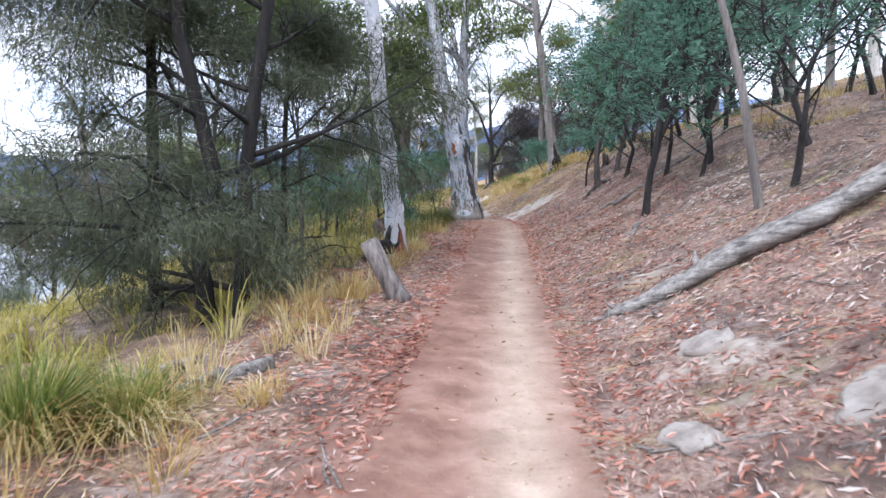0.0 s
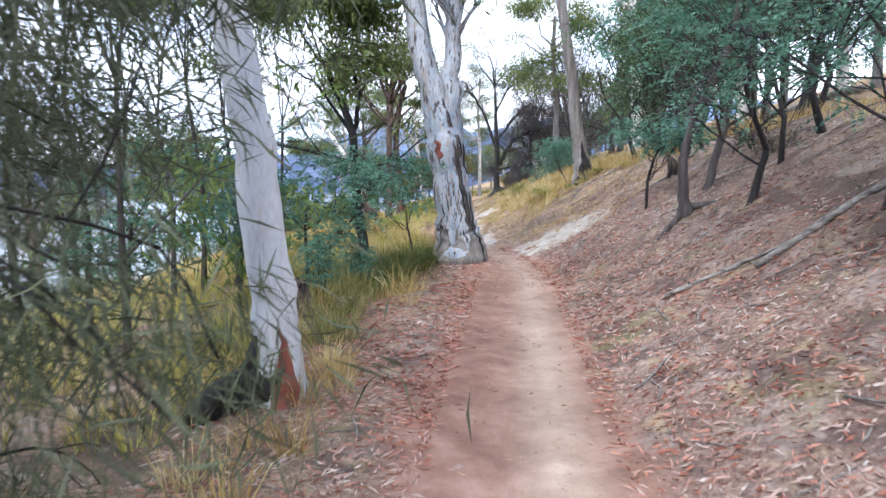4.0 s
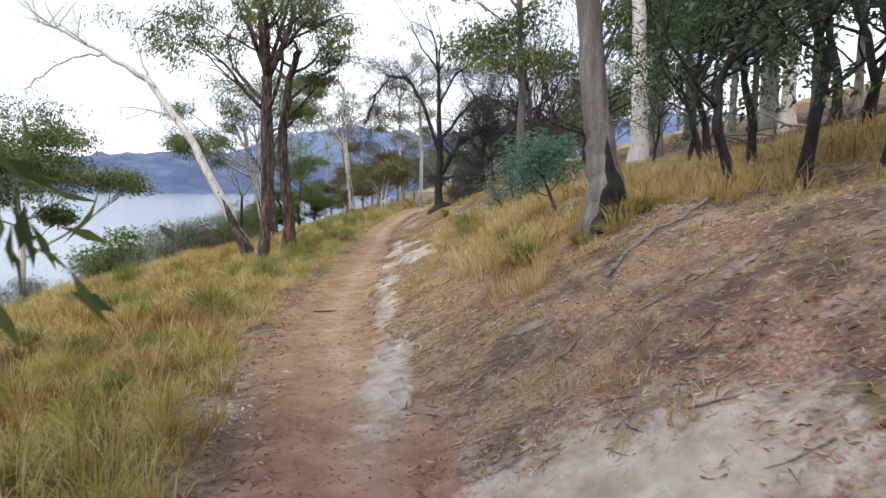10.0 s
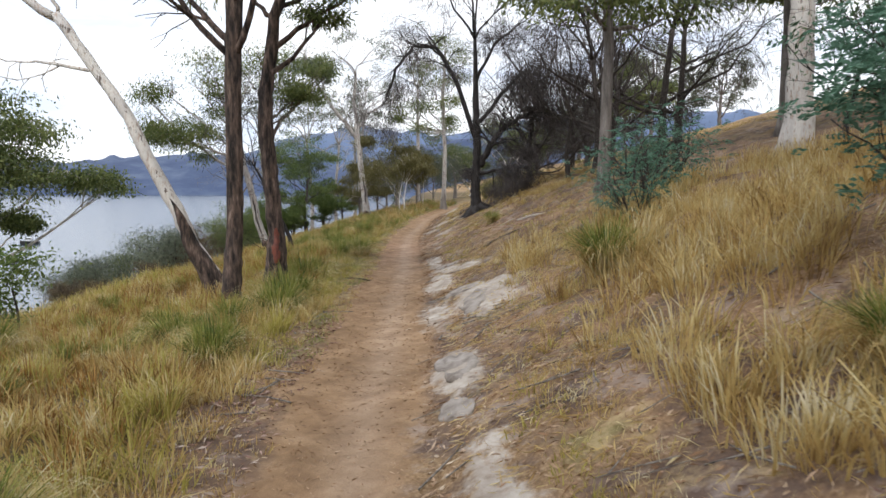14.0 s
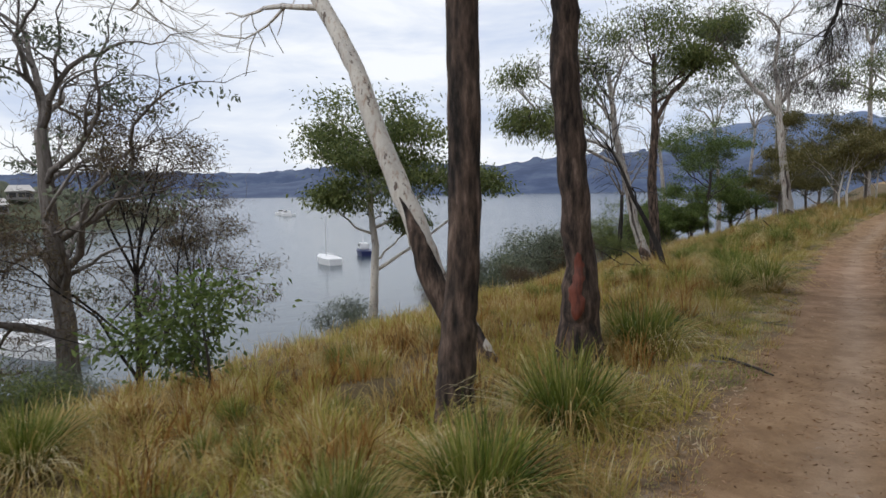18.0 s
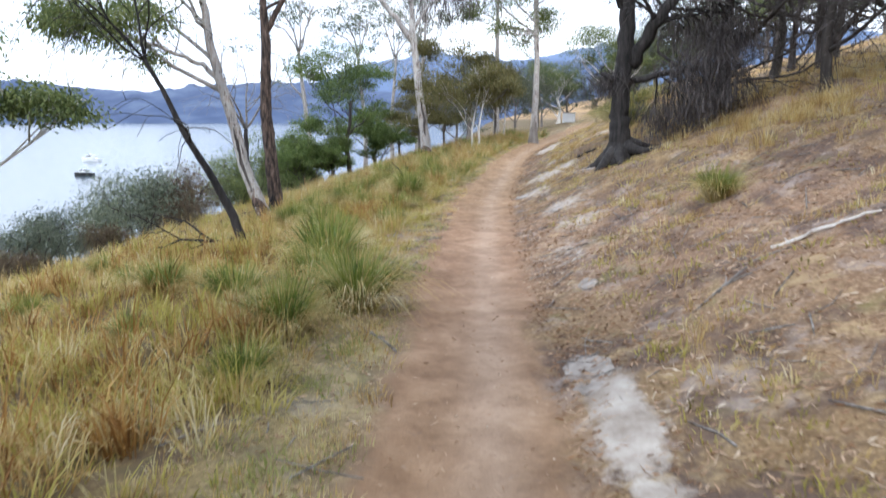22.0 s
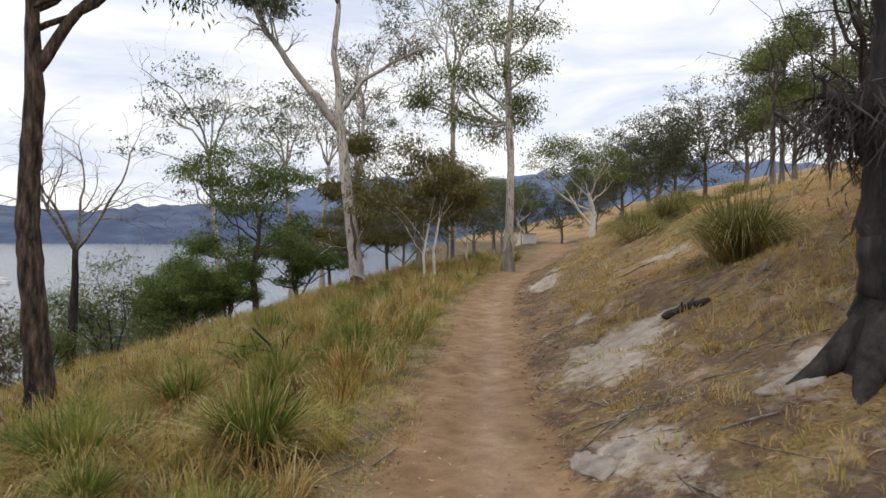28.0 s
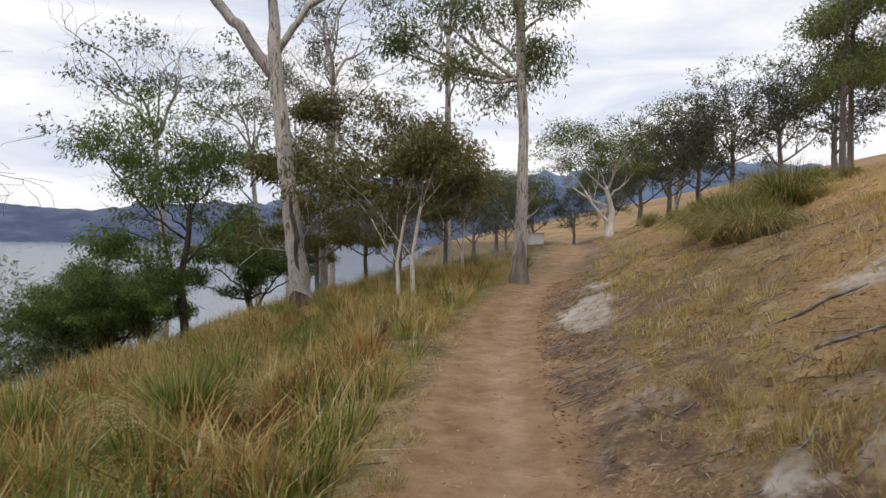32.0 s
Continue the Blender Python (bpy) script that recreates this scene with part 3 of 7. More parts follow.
def cover_masks(x, y):
    d = x - trail_x(y)
    wob = 0.10 * np.sin(1.1 * y + 0.4) + 0.08 * np.sin(2.7 * y + 1.3 * x) + 0.09 * np.sin(0.47 * y + 2.0 * np.sign(x)) + 0.05 * np.sin(6.1 * y + 3.0 * x)
    half = np.interp(y, [-10, 2, 9, 11, 16, 30, 60], [0.42, 0.45, 0.6, 0.6, 0.5, 0.5, 0.6])
    half = half + np.where(d < 0, np.interp(y, [-10, 2, 9], [0.22, 0.24, 0.05]), np.interp(y, [-10, 2, 9], [-0.08, -0.04, 0]))
    trail = np.clip(0.5 + (half + wob * 0.5 - np.abs(d)) / 0.4, 0, 1)
    clay = np.zeros_like(x)
    for cx, cy, rx, ry, s in CLAY:
        clay = np.maximum(clay, s * np.exp(-(((x - cx) / rx) ** 2 + ((y - cy) / ry) ** 2)))
    # dry turf: the open slope on the left and the bank far along; leaf litter under the trees
    turf = np.where(d < 0, np.clip((-d - 0.5) / 0.8, 0, 1) * np.clip((y - 2) / 8, 0.35, 1), np.clip((y - 12) / 6, 0, 1) * np.clip(0.3 + 0.4 * np.sin(0.55 * y + x), 0.1, 0.8) + np.clip((y - 33) / 5, 0, 0.75) * np.clip((d - 0.6) / 0.8, 0, 1))
    red = np.maximum(np.clip((13.5 - y) / 5, 0, 1), 0.35 * np.exp(-(((y - 30) / 4.5) ** 2)))
    green = np.clip(1.25 - np.abs(d + 0.85) / 0.45, 0, 1) * np.clip((y - 18) / 5, 0, 1) * np.clip(0.62 + 0.4 * np.sin(0.8 * y) + 0.2 * np.sin(2.3 * y + 5 * d), 0.2, 1) * 0.4
    gold = np.clip((y - 34) / 7, 0, 1) * np.clip((d - 1.2) / 2.5, 0, 1) * np.clip(0.55 + 0.35 * np.sin(0.9 * y + 0.7 * x) + 0.25 * np.sin(2.1 * x - 1.3 * y), 0.1, 0.95)
    return trail, np.clip(clay, 0, 1), np.clip(turf, 0, 1), red, green, gold


def build_ground():
    xs = axis_steps([(-2500, 400), (-120, 20), (-40, 2.0), (-14, 0.6), (-4, 0.11), (4.5, 0.3), (14, 1.5), (50, 20), (130, 300), (2500, 1)])
    ys = axis_steps([(-1500, 300), (-60, 8), (-16, 1.0), (-9, 0.13), (56, 0.4), (75, 2), (110, 10), (170, 300), (2500, 1)])
    X, Y = np.meshgrid(xs, ys)
    Z = land(X, Y)
    Z = Z + 0.012 * np.sin(9 * X + 4 * Y) * np.sin(7 * Y - 3 * X) + 0.008 * np.sin(17 * X - 5 * Y)
    Z = np.maximum(Z, -14)
    trail, clay, turf, red, green, gold = cover_masks(X, Y)
    Z = Z + 0.06 * clay * (0.5 + 0.35 * np.sin(6 * X + 2 * Y) * np.sin(4.3 * Y + X) + 0.3 * np.sin(15 * X - 6 * Y) * np.sin(13 * Y + 4 * X)) * (Z > -10)
    wear = np.exp(-(((X - trail_x(Y) - 0.1) / 0.17) ** 2)) * np.interp(Y, [-9, 2, 10, 30, 60], [0.8, 0.7, 0.3, 0.35, 0.15])
    # mask for painted shade under the grass on the left slope
    hollow_shade = np.clip((trail_x(Y) - X - 1.15) / 0.5, 0, 1) * np.clip((Y - 5) / 4, 0, 1) * np.clip(0.75 + 0.5 * np.sin(1.9 * X + 0.8 * Y) * np.sin(1.5 * Y - X), 0.15, 1)
    nx, ny = len(xs), len(ys)
    v = np.stack([X, Y, Z], -1).reshape(-1, 3)
    i = (np.arange(ny - 1)[:, None] * nx + np.arange(nx - 1)).ravel()
    loops = np.stack([i, i + 1, i + nx + 1, i + nx], 1).ravel()
    ob = array_object("ground", v, np.full(len(i), 4), loops, M_GROUND, smooth=True)
    for name, cols in (("cover", (trail, clay, turf, gold)), ("red", (red, green, wear, hollow_shade))):
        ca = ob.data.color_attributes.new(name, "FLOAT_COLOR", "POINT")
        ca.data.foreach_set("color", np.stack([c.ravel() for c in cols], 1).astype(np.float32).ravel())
    tagged(ob, "red brown dirt walking trail through leaf litter, dry turf and pale clay", "ground", kind="structure")


build_ground()


def build_water():
    xs, ys = axis_steps([(-3800, 700), (-10, 100), (400, 800), (3800, 1)]), axis_steps([(-1500, 500), (4200, 1)])
    X, Y = np.meshgrid(xs, ys)
    v = np.stack([X, Y, np.full_like(X, WATER_Z)], -1).reshape(-1, 3)
    nx = len(xs)
    i = (np.arange(len(ys) - 1)[:, None] * nx + np.arange(nx - 1)).ravel()
    ob = array_object("water", v, np.full(len(i), 4), np.stack([i, i + 1, i + nx + 1, i + nx], 1).ravel(), M_WATER)
    tagged(ob, "calm pale grey estuary water reflecting the clouds", "water", kind="structure")


build_water()


def hill(name, label, bearing0, bearing1, dist, heights, material, deep, seed, trees=0.0):
    """A ridge round the bay between two bearings (degrees left of +y), its crest following heights."""
    n, rows = 220, 9
    v, f = [], []
    for i in range(n + 1):
        s = i / n
        b = radians(bearing0 + (bearing1 - bearing0) * s)
        h = np.interp(s * (len(heights) - 1), range(len(heights)), heights)
        h += (noise.noise((s * 40, seed, 0)) * 0.05 + noise.noise((s * 140, seed, 3)) * 0.02) * h + trees * noise.noise((s * 400, seed, 5)) + trees * noise.noise((s * 900, seed, 9))
        for j in range(rows):
            g = j / (rows - 1)
            r = dist + deep * g
            v.append((-math.sin(b) * r, math.cos(b) * r, WATER_Z - 2 + (h + 2) * math.sin(g * math.pi / 2) * (1 + 0.12 * noise.noise((s * 60, g * 4, seed)) * (g < 1))))
    for i in range(n):
        for j in range(rows - 1):
            a = i * rows + j
            f.append((a, a + 1, a + rows + 1, a + rows))
    ob = mesh_object(name, v, f, material, smooth=True)
    tagged(ob, label, "hills", kind="structure")


# the blue of the far ridges is haze painted into their materials
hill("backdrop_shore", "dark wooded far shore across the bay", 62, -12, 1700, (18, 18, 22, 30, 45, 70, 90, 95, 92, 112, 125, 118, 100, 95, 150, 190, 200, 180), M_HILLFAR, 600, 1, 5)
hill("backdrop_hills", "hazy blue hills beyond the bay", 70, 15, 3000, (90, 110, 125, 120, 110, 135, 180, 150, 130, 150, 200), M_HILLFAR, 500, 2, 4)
hill("backdrop_mountain", "distant mountain ridge ahead, coloured blue for haze", 24, -40, 3600, (40, 120, 330, 420, 360, 440, 430, 500, 470, 420, 330), M_HILLHAZE, 700, 3, 6)
hill("backdrop_headland", "wooded headland with scattered houses", 112, 50, 195, (30, 30, 27, 24, 22, 19, 15, 11, 3), M_HILLNEAR, 60, 4, 1.2)


# ---- trees ----
class Grower:
    """Grows a tree of tapered limbs and remembers its twig ends for the leaves."""

    def __init__(self, seed):
        self.rng = random.Random(seed)
        self.wood, self.fine, self.twigs = Wood(), Wood(), []

    def limb(self, p, d, length, r, level, kind):
        g, rng = kind, self.rng
        n = (5, 5, 5, 4, 3)[min(level, 4)]
        pts, rad = [Vector(p)], [r]
        d = Vector(d).normalized()
        for i in range(n):
            w = g["wander"] * (0.7 + 0.22 * level)
            d = (d + Vector((rng.gauss(0, w), rng.gauss(0, w), rng.gauss(0, w * 0.7) + g["lift"][min(level, 3)]))).normalized()
            pts.append(pts[-1] + d * (length / n))
            rad.append(max(r * (1 - (1 - g["taper"]) * (i + 1) / n), 0.004))
        (self.wood if not self.wood.v else self.fine).tube(pts, rad, (9, 6, 4, 3, 3)[min(level, 4)])
        if level >= g["levels"]:
            self.twigs.append((pts[-1], d, length))
            self.twigs.append((pts[2], d, length))
            return
        k = g["forks"][min(level, len(g["forks"]) - 1)]
        for j in range(k):
            s = 1.0 if j == 0 else rng.uniform(g["bare"], 1.0)
            q = s * n
            i = min(int(q), n - 1)
            at = pts[i].lerp(pts[i + 1], q - i)
            turn = rng.uniform(*g["spread"]) * (0.5 if j == 0 else 1)
            az = rng.uniform(0, 2 * math.pi)
            o = d.orthogonal().normalized()
            side = o * math.cos(az) + d.cross(o) * math.sin(az)
            nd = d * math.cos(turn) + side * math.sin(turn)
            self.limb(at, nd, length * rng.uniform(*g["shrink"]), rad[i] * (0.8 if j == 0 else rng.uniform(0.42, 0.62)), level + 1, kind)


GUM = dict(wander=0.10, lift=(0.03, 0.06, 0.03, -0.02), taper=0.62, levels=4, forks=(4, 3, 3, 3), bare=0.4, spread=(0.4, 0.95), shrink=(0.55, 0.8))
DEAD = dict(wander=0.16, lift=(0.03, 0.05, 0.0, -0.10), taper=0.55, levels=4, forks=(4, 4, 4, 3), bare=0.3, spread=(0.45, 1.1), shrink=(0.5, 0.78))
TWISTED = dict(wander=0.30, lift=(0.03, 0.05, 0.03, 0.02), taper=0.5, levels=4, forks=(4, 4, 4, 3), bare=0.3, spread=(0.45, 1.1), shrink=(0.55, 0.8))
WATTLE = dict(wander=0.16, lift=(0.03, 0.08, 0.04, 0.0), taper=0.6, levels=3, forks=(4, 4, 4), bare=0.3, spread=(0.5, 1.15), shrink=(0.5, 0.78))
SCRUB = dict(wander=0.18, lift=(0.03, 0.03, 0.0, -0.05), taper=0.55, levels=3, forks=(4, 4, 4), bare=0.2, spread=(0.5, 1.1), shrink=(0.5, 0.78))
SHEOAK = dict(wander=0.12, lift=(0.06, 0.05, -0.02, -0.10), taper=0.55, levels=4, forks=(6, 4, 4, 3), bare=0.2, spread=(0.6, 1.2), shrink=(0.45, 0.7))

LEAF = {  # leaves a twig, length, width, spread round the twig's end, droop
    "gum": (40, 0.135, 0.03, 0.19, -0.85),
    "gumtop": (44, 0.17, 0.05, 0.24, -0.6),
    "gumfar": (32, 0.20, 0.075, 0.27, -0.45),
    "frond": (5, 0.1, 0.02, 0.14, -0.1),
    "sheoak": (100, 0.13, 0.0055, 0.15, -0.5),
    "oakfar": (44, 0.17, 0.03, 0.30, -0.6),
    "padloose": (48, 0.14, 0.034, 0.34, -0.9),
    "pad": (50, 0.11, 0.028, 0.16, -0.7),
    "padbig": (100, 0.13, 0.034, 0.21, -0.7),
    "padfar": (62, 0.17, 0.055, 0.34, -0.6),
    "padshore": (90, 0.22, 0.085, 0.34, -0.6),
    "dense": (24, 0.10, 0.036, 0.20, -0.35),
    "thin": (22, 0.13, 0.028, 0.18, -0.85),
    "hang": (20, 0.26, 0.010, 0.20, -1.3),
    "dead": (8, 0.17, 0.006, 0.16, -0.5),
}
TRUNKS = {}


def fronds(C, D, rng):
    """Feathery leaves: pairs of leaflets down both sides of a thin stalk."""
    n, m = len(C), 6
    D = D / np.linalg.norm(D, axis=1, keepdims=True)
    up = np.tile([0, 0, 1.0], (n, 1)) + rng.normal(0, 0.35, (n, 3))
    side = np.cross(D, up)
    side /= np.linalg.norm(side, axis=1, keepdims=True) + 1e-9
    L = rng.uniform(0.11, 0.2, n)
    s = np.linspace(0.15, 1.0, m)
    pos = C[:, None, None] + D[:, None, None] * (L[:, None] * s)[:, :, None, None] + np.array([0, 0, -1.0]) * (L[:, None] * 0.35 * s ** 2)[:, :, None, None]
    sg = np.array([1.0, -1.0])
    dirs = side[:, None, None] * sg[None, None, :, None] + 0.45 * D[:, None, None] + np.array([0, 0, -0.15])
    pos = np.broadcast_to(pos, (n, m, 2, 3)).reshape(-1, 3)
    dirs = np.broadcast_to(dirs, (n, m, 2, 3)).reshape(-1, 3)
    ln = np.repeat(L, 2 * m) * 0.29 * np.tile(np.repeat(1.15 - 0.75 * np.abs(s - 0.45), 2), n)
    return pos, dirs, ln


def crown_leaves(twigs, how, material, parent, seed, keep=1.0, name="crown"):
    """Leaves in clumps round the twig ends; whole clumps are left out together, so that the crown has gaps."""
    rng = np.random.default_rng(seed)
    C, D = [], []
    off0 = Vector((seed * 1.7, seed * 0.9, 0))
    kept = sorted(twigs, key=lambda q: noise.noise(q[0] * 0.75 + off0))
    kept = kept[: max(2, int(len(kept) * keep * (0.52 if how in ("gum", "thin", "gumfar", "gumtop") else 0.8 if how.startswith("pad") else 0.95)))]
    n0, ll, ww, spread, droop = LEAF.get(how, (4, 0.1, 0.02, 0.16, -0.1))
    for p, d, length in kept:
        n = max(2, int(n0 * rng.uniform(0.6, 1.4)))
        off = rng.normal(size=(n, 3)) * spread * np.array([1, 1, 0.5]) * (0.6 + 0.45 * length if how.startswith("pad") else 1)
        C.append(np.array(p) + off)
        dd = rng.normal(size=(n, 3)) * 0.55 + np.array(d) * 0.5
        dd[:, 2] += droop
        if how in ("wattle", "frond"):
            dd = np.array(d) * 0.5 + rng.normal(size=(n, 3)) * np.array([0.7, 0.7, 0.3])
        D.append(dd)
    if not C:
        return None
    C, D = np.concatenate(C), np.concatenate(D)
    if how in ("wattle", "frond"):
        C, D, ln = fronds(C, D, rng)
        return leaves_object(name, C, D, ln, ln * 0.42, material, parent, rng, 0.1)
    n = len(C)
    return leaves_object(name, C, D, ll * rng.uniform(0.6, 1.3, n), ww * rng.uniform(0.7, 1.3, n), material, parent, rng)


def bark_patch(root, h0, h1, bearing, half, material, name, label, seed, proud=0.008):
    """A ragged piece of other bark, char or scar lying on a trunk between two heights, centred on a bearing (degrees left of +y)."""
    fine, rad, fl, bole, sink = TRUNKS[root.name]
    h0, h1 = h0 + (sink - 0.12 if h0 > 0 else 0), h1 + sink - 0.12
    rows, cols = 26, 7
    zs = [p.z for p in fine]
    v, f = [], []
    for i in range(rows):
        s = i / (rows - 1)
        h = h0 + (h1 - h0) * s
        cx, cy = np.interp(h, zs, [p.x for p in fine]), np.interp(h, zs, [p.y for p in fine])
        r = np.interp(h, zs, rad)
        span = min(1.0, (h1 - h0) * 1.4)
        wide = radians(half) * ((1 - abs(2 * s - 1) ** 2.6) ** 0.5 * (0.8 + 0.4 * noise.noise((s * 6 * span, seed, 0))) if h0 > 0 else (1 - s ** 1.5) * (0.9 + 0.12 * noise.noise((s * 6 * span, seed, 0))))
        mid = radians(bearing) + (0.3 * min(1, half / 20) if h0 > 0 else 0.1) * noise.noise((s * 3.5, seed, 4))
        for j in range(cols):
            a = mid + wide * (2 * j / (cols - 1) - 1) * (1 + 0.28 * noise.noise((s * 14 * span, j * 0.2, seed + 7)))
            e = abs(2 * j / (cols - 1) - 1)
            q = r * (1 + np.interp(h, zs, fl)) + proud * (1 - e ** 3) + 0.006 * noise.noise((s * 9, j * 1.3, seed)) - 0.012 * e ** 4
            v.append((cx - math.sin(a) * q, cy + math.cos(a) * q, h))
    for i in range(rows - 1):
        for j in range(cols - 1):
            a = i * cols + j
            f.append((a, a + cols, a + cols + 1, a + 1))
    return mesh_object(name, v, f, material, bole, label, smooth=True)


def grow_pad(g, c, R, fine, rad, kind):
    """A limb that rises from the trunk and spreads into a flat-bottomed head of twigs of radius R round c."""
    rng = g.rng
    low = max(0.5 * fine[-1].z, min(0.93 * fine[-1].z, c.z - 0.45 * R - rng.uniform(0.5, 0.9) * math.hypot(c.x, c.y) - 0.2))
    k = min(range(len(fine)), key=lambda i: abs(fine[i].z - low))
    p, q = fine[k], c - Vector((0, 0, 0.45 * R))
    side = Vector((rng.gauss(0, 1), rng.gauss(0, 1), 0)) * 0.10 * (q - p).length
    mid = p.lerp(q, 0.5) + side + Vector((0, 0, -0.10 * (q - p).length))
    path = [p * (1 - t) ** 2 + mid * 2 * t * (1 - t) + q * t * t + Vector((rng.gauss(0, 0.02), rng.gauss(0, 0.02), rng.gauss(0, 0.02))) * (0 < t < 1) * (1 + R) for t in [i / 7 for i in range(8)]]
    r0 = min(rad[k] * 0.5, 0.012 + 0.035 * (q - p).length ** 0.6)
    g.wood.tube(path, [r0 * (1 - 0.62 * i / 7) for i in range(8)], 7)
    arms = []
    for _ in range(5):
        az, far = rng.uniform(0, 2 * math.pi), rng.uniform(0.35, 0.75)
        arms.append(c + Vector((R * far * math.cos(az), R * far * math.sin(az), R * rng.uniform(-0.25, 0.15))))
        start = path[rng.randint(4, 7)]
        bend = start.lerp(arms[-1], 0.5) + Vector((rng.gauss(0, 0.1), rng.gauss(0, 0.1), rng.gauss(0.04, 0.06))) * R
        g.fine.tube([start, bend, arms[-1]], [r0 * 0.34, r0 * 0.26, r0 * 0.18], 4)
    for _ in range(int(16 + 12 * min(R, 1.6))):
        az, far = rng.uniform(0, 2 * math.pi), math.sqrt(rng.random())
        e = c + Vector((R * far * math.cos(az), R * far * math.sin(az), R * (math.sqrt(1 - far * far) * rng.uniform(-0.15, 0.9) - 0.25)))
        start = min(arms + path[-2:], key=lambda a: (a - e).length)
        bend = start.lerp(e, 0.55) + Vector((rng.gauss(0, 0.06), rng.gauss(0, 0.06), rng.gauss(0, 0.06))) * R
        g.fine.tube([start, bend, e], [max(0.004, r0 * 0.15), max(0.0035, r0 * 0.11), 0.003], 3)
        d = (e - bend).normalized()
        g.twigs.append((e, d, R))


def tree(name, label, x, y, trunk, r, kind, bark_mat, leaf_mat, leaf_how, seed, crown=1.8, keep=1.0, sides=14, lower=(), limbs=(), category="tree", sink=0.12, group="", flare=0.55, tops=3, taper=0.5, limb_mat=None, leaf_floor=0.0, girth=None, pads=()):
    """A tree whose trunk runs through the given points (x and y offsets and heights over its foot), with limbs from its top,
    lower limbs given as (height, bearing, length, upward angle), and limbs that run through points of their own as (points, radius).
    girth gives the trunk's radius at some heights, where it is not an even taper, and pads the leafy heads that its limbs carry: offsets, height and radius."""
    z = float(land(x, y)) - sink
    root = new(name)
    root.location = (x, y, z)
    tagged(root, label, category, group)
    g = Grower(seed)
    rng = g.rng
    limb_mat = limb_mat or bark_mat
    pts = [Vector((a, b, c + (sink if c > 0 else 0))) for a, b, c in trunk]
    fine, rad = [], []
    for i in range(len(pts) - 1):
        k = 8 if i == 0 else 5
        for s in range(k):
            fine.append(pts[i].lerp(pts[i + 1], s / k) + Vector((rng.gauss(0, r * 0.05), rng.gauss(0, r * 0.05), 0)) * (1 if fine else 0))
    fine.append(pts[-1])
    H = pts[-1].z
    for p in fine:
        even = r * ((1 - (1 - taper) * p.z / H) + flare * math.exp(-p.z / (r * 1.6)))
        rad.append(rng.uniform(0.95, 1.05) * (float(np.interp(p.z - sink, *zip(*girth))) if girth else even))
    fl = [0.16 * math.exp(-p.z / (r * 3)) + 0.03 for p in fine]
    w = Wood()
    w.tube(fine, rad, sides, fl)
    TRUNKS[root.name] = (fine, rad, fl, w.make("trunk", bark_mat, root), sink)

    def finish():
        if g.wood.v:
            g.wood.make("branch", limb_mat, root)
        g.wood = Wood()

    d = (pts[-1] - pts[-2]).normalized()
    g.wood = Wood()
    if crown > 0:
        for j in range(tops):
            az = 2 * math.pi * j / tops + rng.uniform(-0.5, 0.5)
            o = Vector((math.cos(az), math.sin(az), 0))
            nd = (d * 1.0 + o * rng.uniform(0.25, 0.8)).normalized()
            g.limb(pts[-1] - d * 0.05, nd, crown * rng.uniform(0.8, 1.15), rad[-1] * rng.uniform(0.55, 0.8), 1, kind)
            finish()
    for h, az, length, tilt in lower:
        k = min(range(len(fine)), key=lambda i: abs(fine[i].z - h))
        a = radians(az)
        nd = Vector((-math.sin(a) * math.cos(tilt), math.cos(a) * math.cos(tilt), math.sin(tilt)))
        g.limb(fine[k], nd, length, rad[k] * 0.5, 1 if length > 1.0 else 2, kind)
        finish()
    for run, lr in limbs:
        run = [Vector((a, b, c + sink)) for a, b, c in run]
        path = [run[i].lerp(run[i + 1], q / 4) + Vector((rng.gauss(0, 0.02), rng.gauss(0, 0.02), rng.gauss(0, 0.02))) * (i + q > 0) for i in range(len(run) - 1) for q in range(4)] + [run[-1]]
        n = len(path)
        g.wood.tube(path, [lr * (1 - 0.6 * i / n) for i in range(n)], 8)
        full = min(2.4, sum((run[i + 1] - run[i]).length for i in range(len(run) - 1)))
        for i in range(max(1, int(n * (0.25 if kind is DEAD else 0.5))), n):
            dd = (path[min(i + 1, n - 1)] - path[i - 1]).normalized()
            for _ in range(2 if i < n - 1 else 3):
                o = Vector((rng.gauss(0, 1), rng.gauss(0, 1), rng.gauss(0.2, 0.7))).normalized()
                if kind is not DEAD:
                    o.z = abs(o.z)
                g.limb(path[i], (dd * 0.6 + o * 0.8).normalized(), full * rng.uniform(0.22, 0.42), lr * 0.38 * (1 - 0.5 * i / n), 2, kind)
        finish()
    for a, b, c, R in pads:
        grow_pad(g, Vector((a, b, c + sink)), R, fine, rad, kind)
        finish()
    if g.fine.v:
        tagged(g.fine.make("twig_growth", limb_mat, root), kind="stuff")
    if leaf_mat:
        tagged(crown_leaves([q for q in g.twigs if q[0].z > leaf_floor], leaf_how, leaf_mat, root, seed, keep), kind="stuff")
    return root


def add_roots(root, bearings, length, r, material):
    """Surface roots that run out from a trunk's foot and dip into the ground."""
    fine, rad, fl, bole, sink = TRUNKS[root.name]
    rng = random.Random(len(bearings))
    for b in bearings:
        a, ln = radians(b), length * rng.uniform(0.7, 1.25)
        pts = []
        for q in (0, 0.25, 0.5, 0.75, 1.0):
            far = rad[0] * 0.35 + ln * q
            x, y = -math.sin(a + 0.25 * q) * far, math.cos(a + 0.25 * q) * far
            z = float(land(root.location.x + x, root.location.y + y)) - root.location.z
            pts.append((x, y, z + 0.20 * (1 - q) ** 2 * rad[0] / 0.3 - 0.03 * q))
        w = Wood()
        w.tube(pts, [r, r * 0.85, r * 0.6, r * 0.4, r * 0.15], 8)
        w.make("root", material, root)


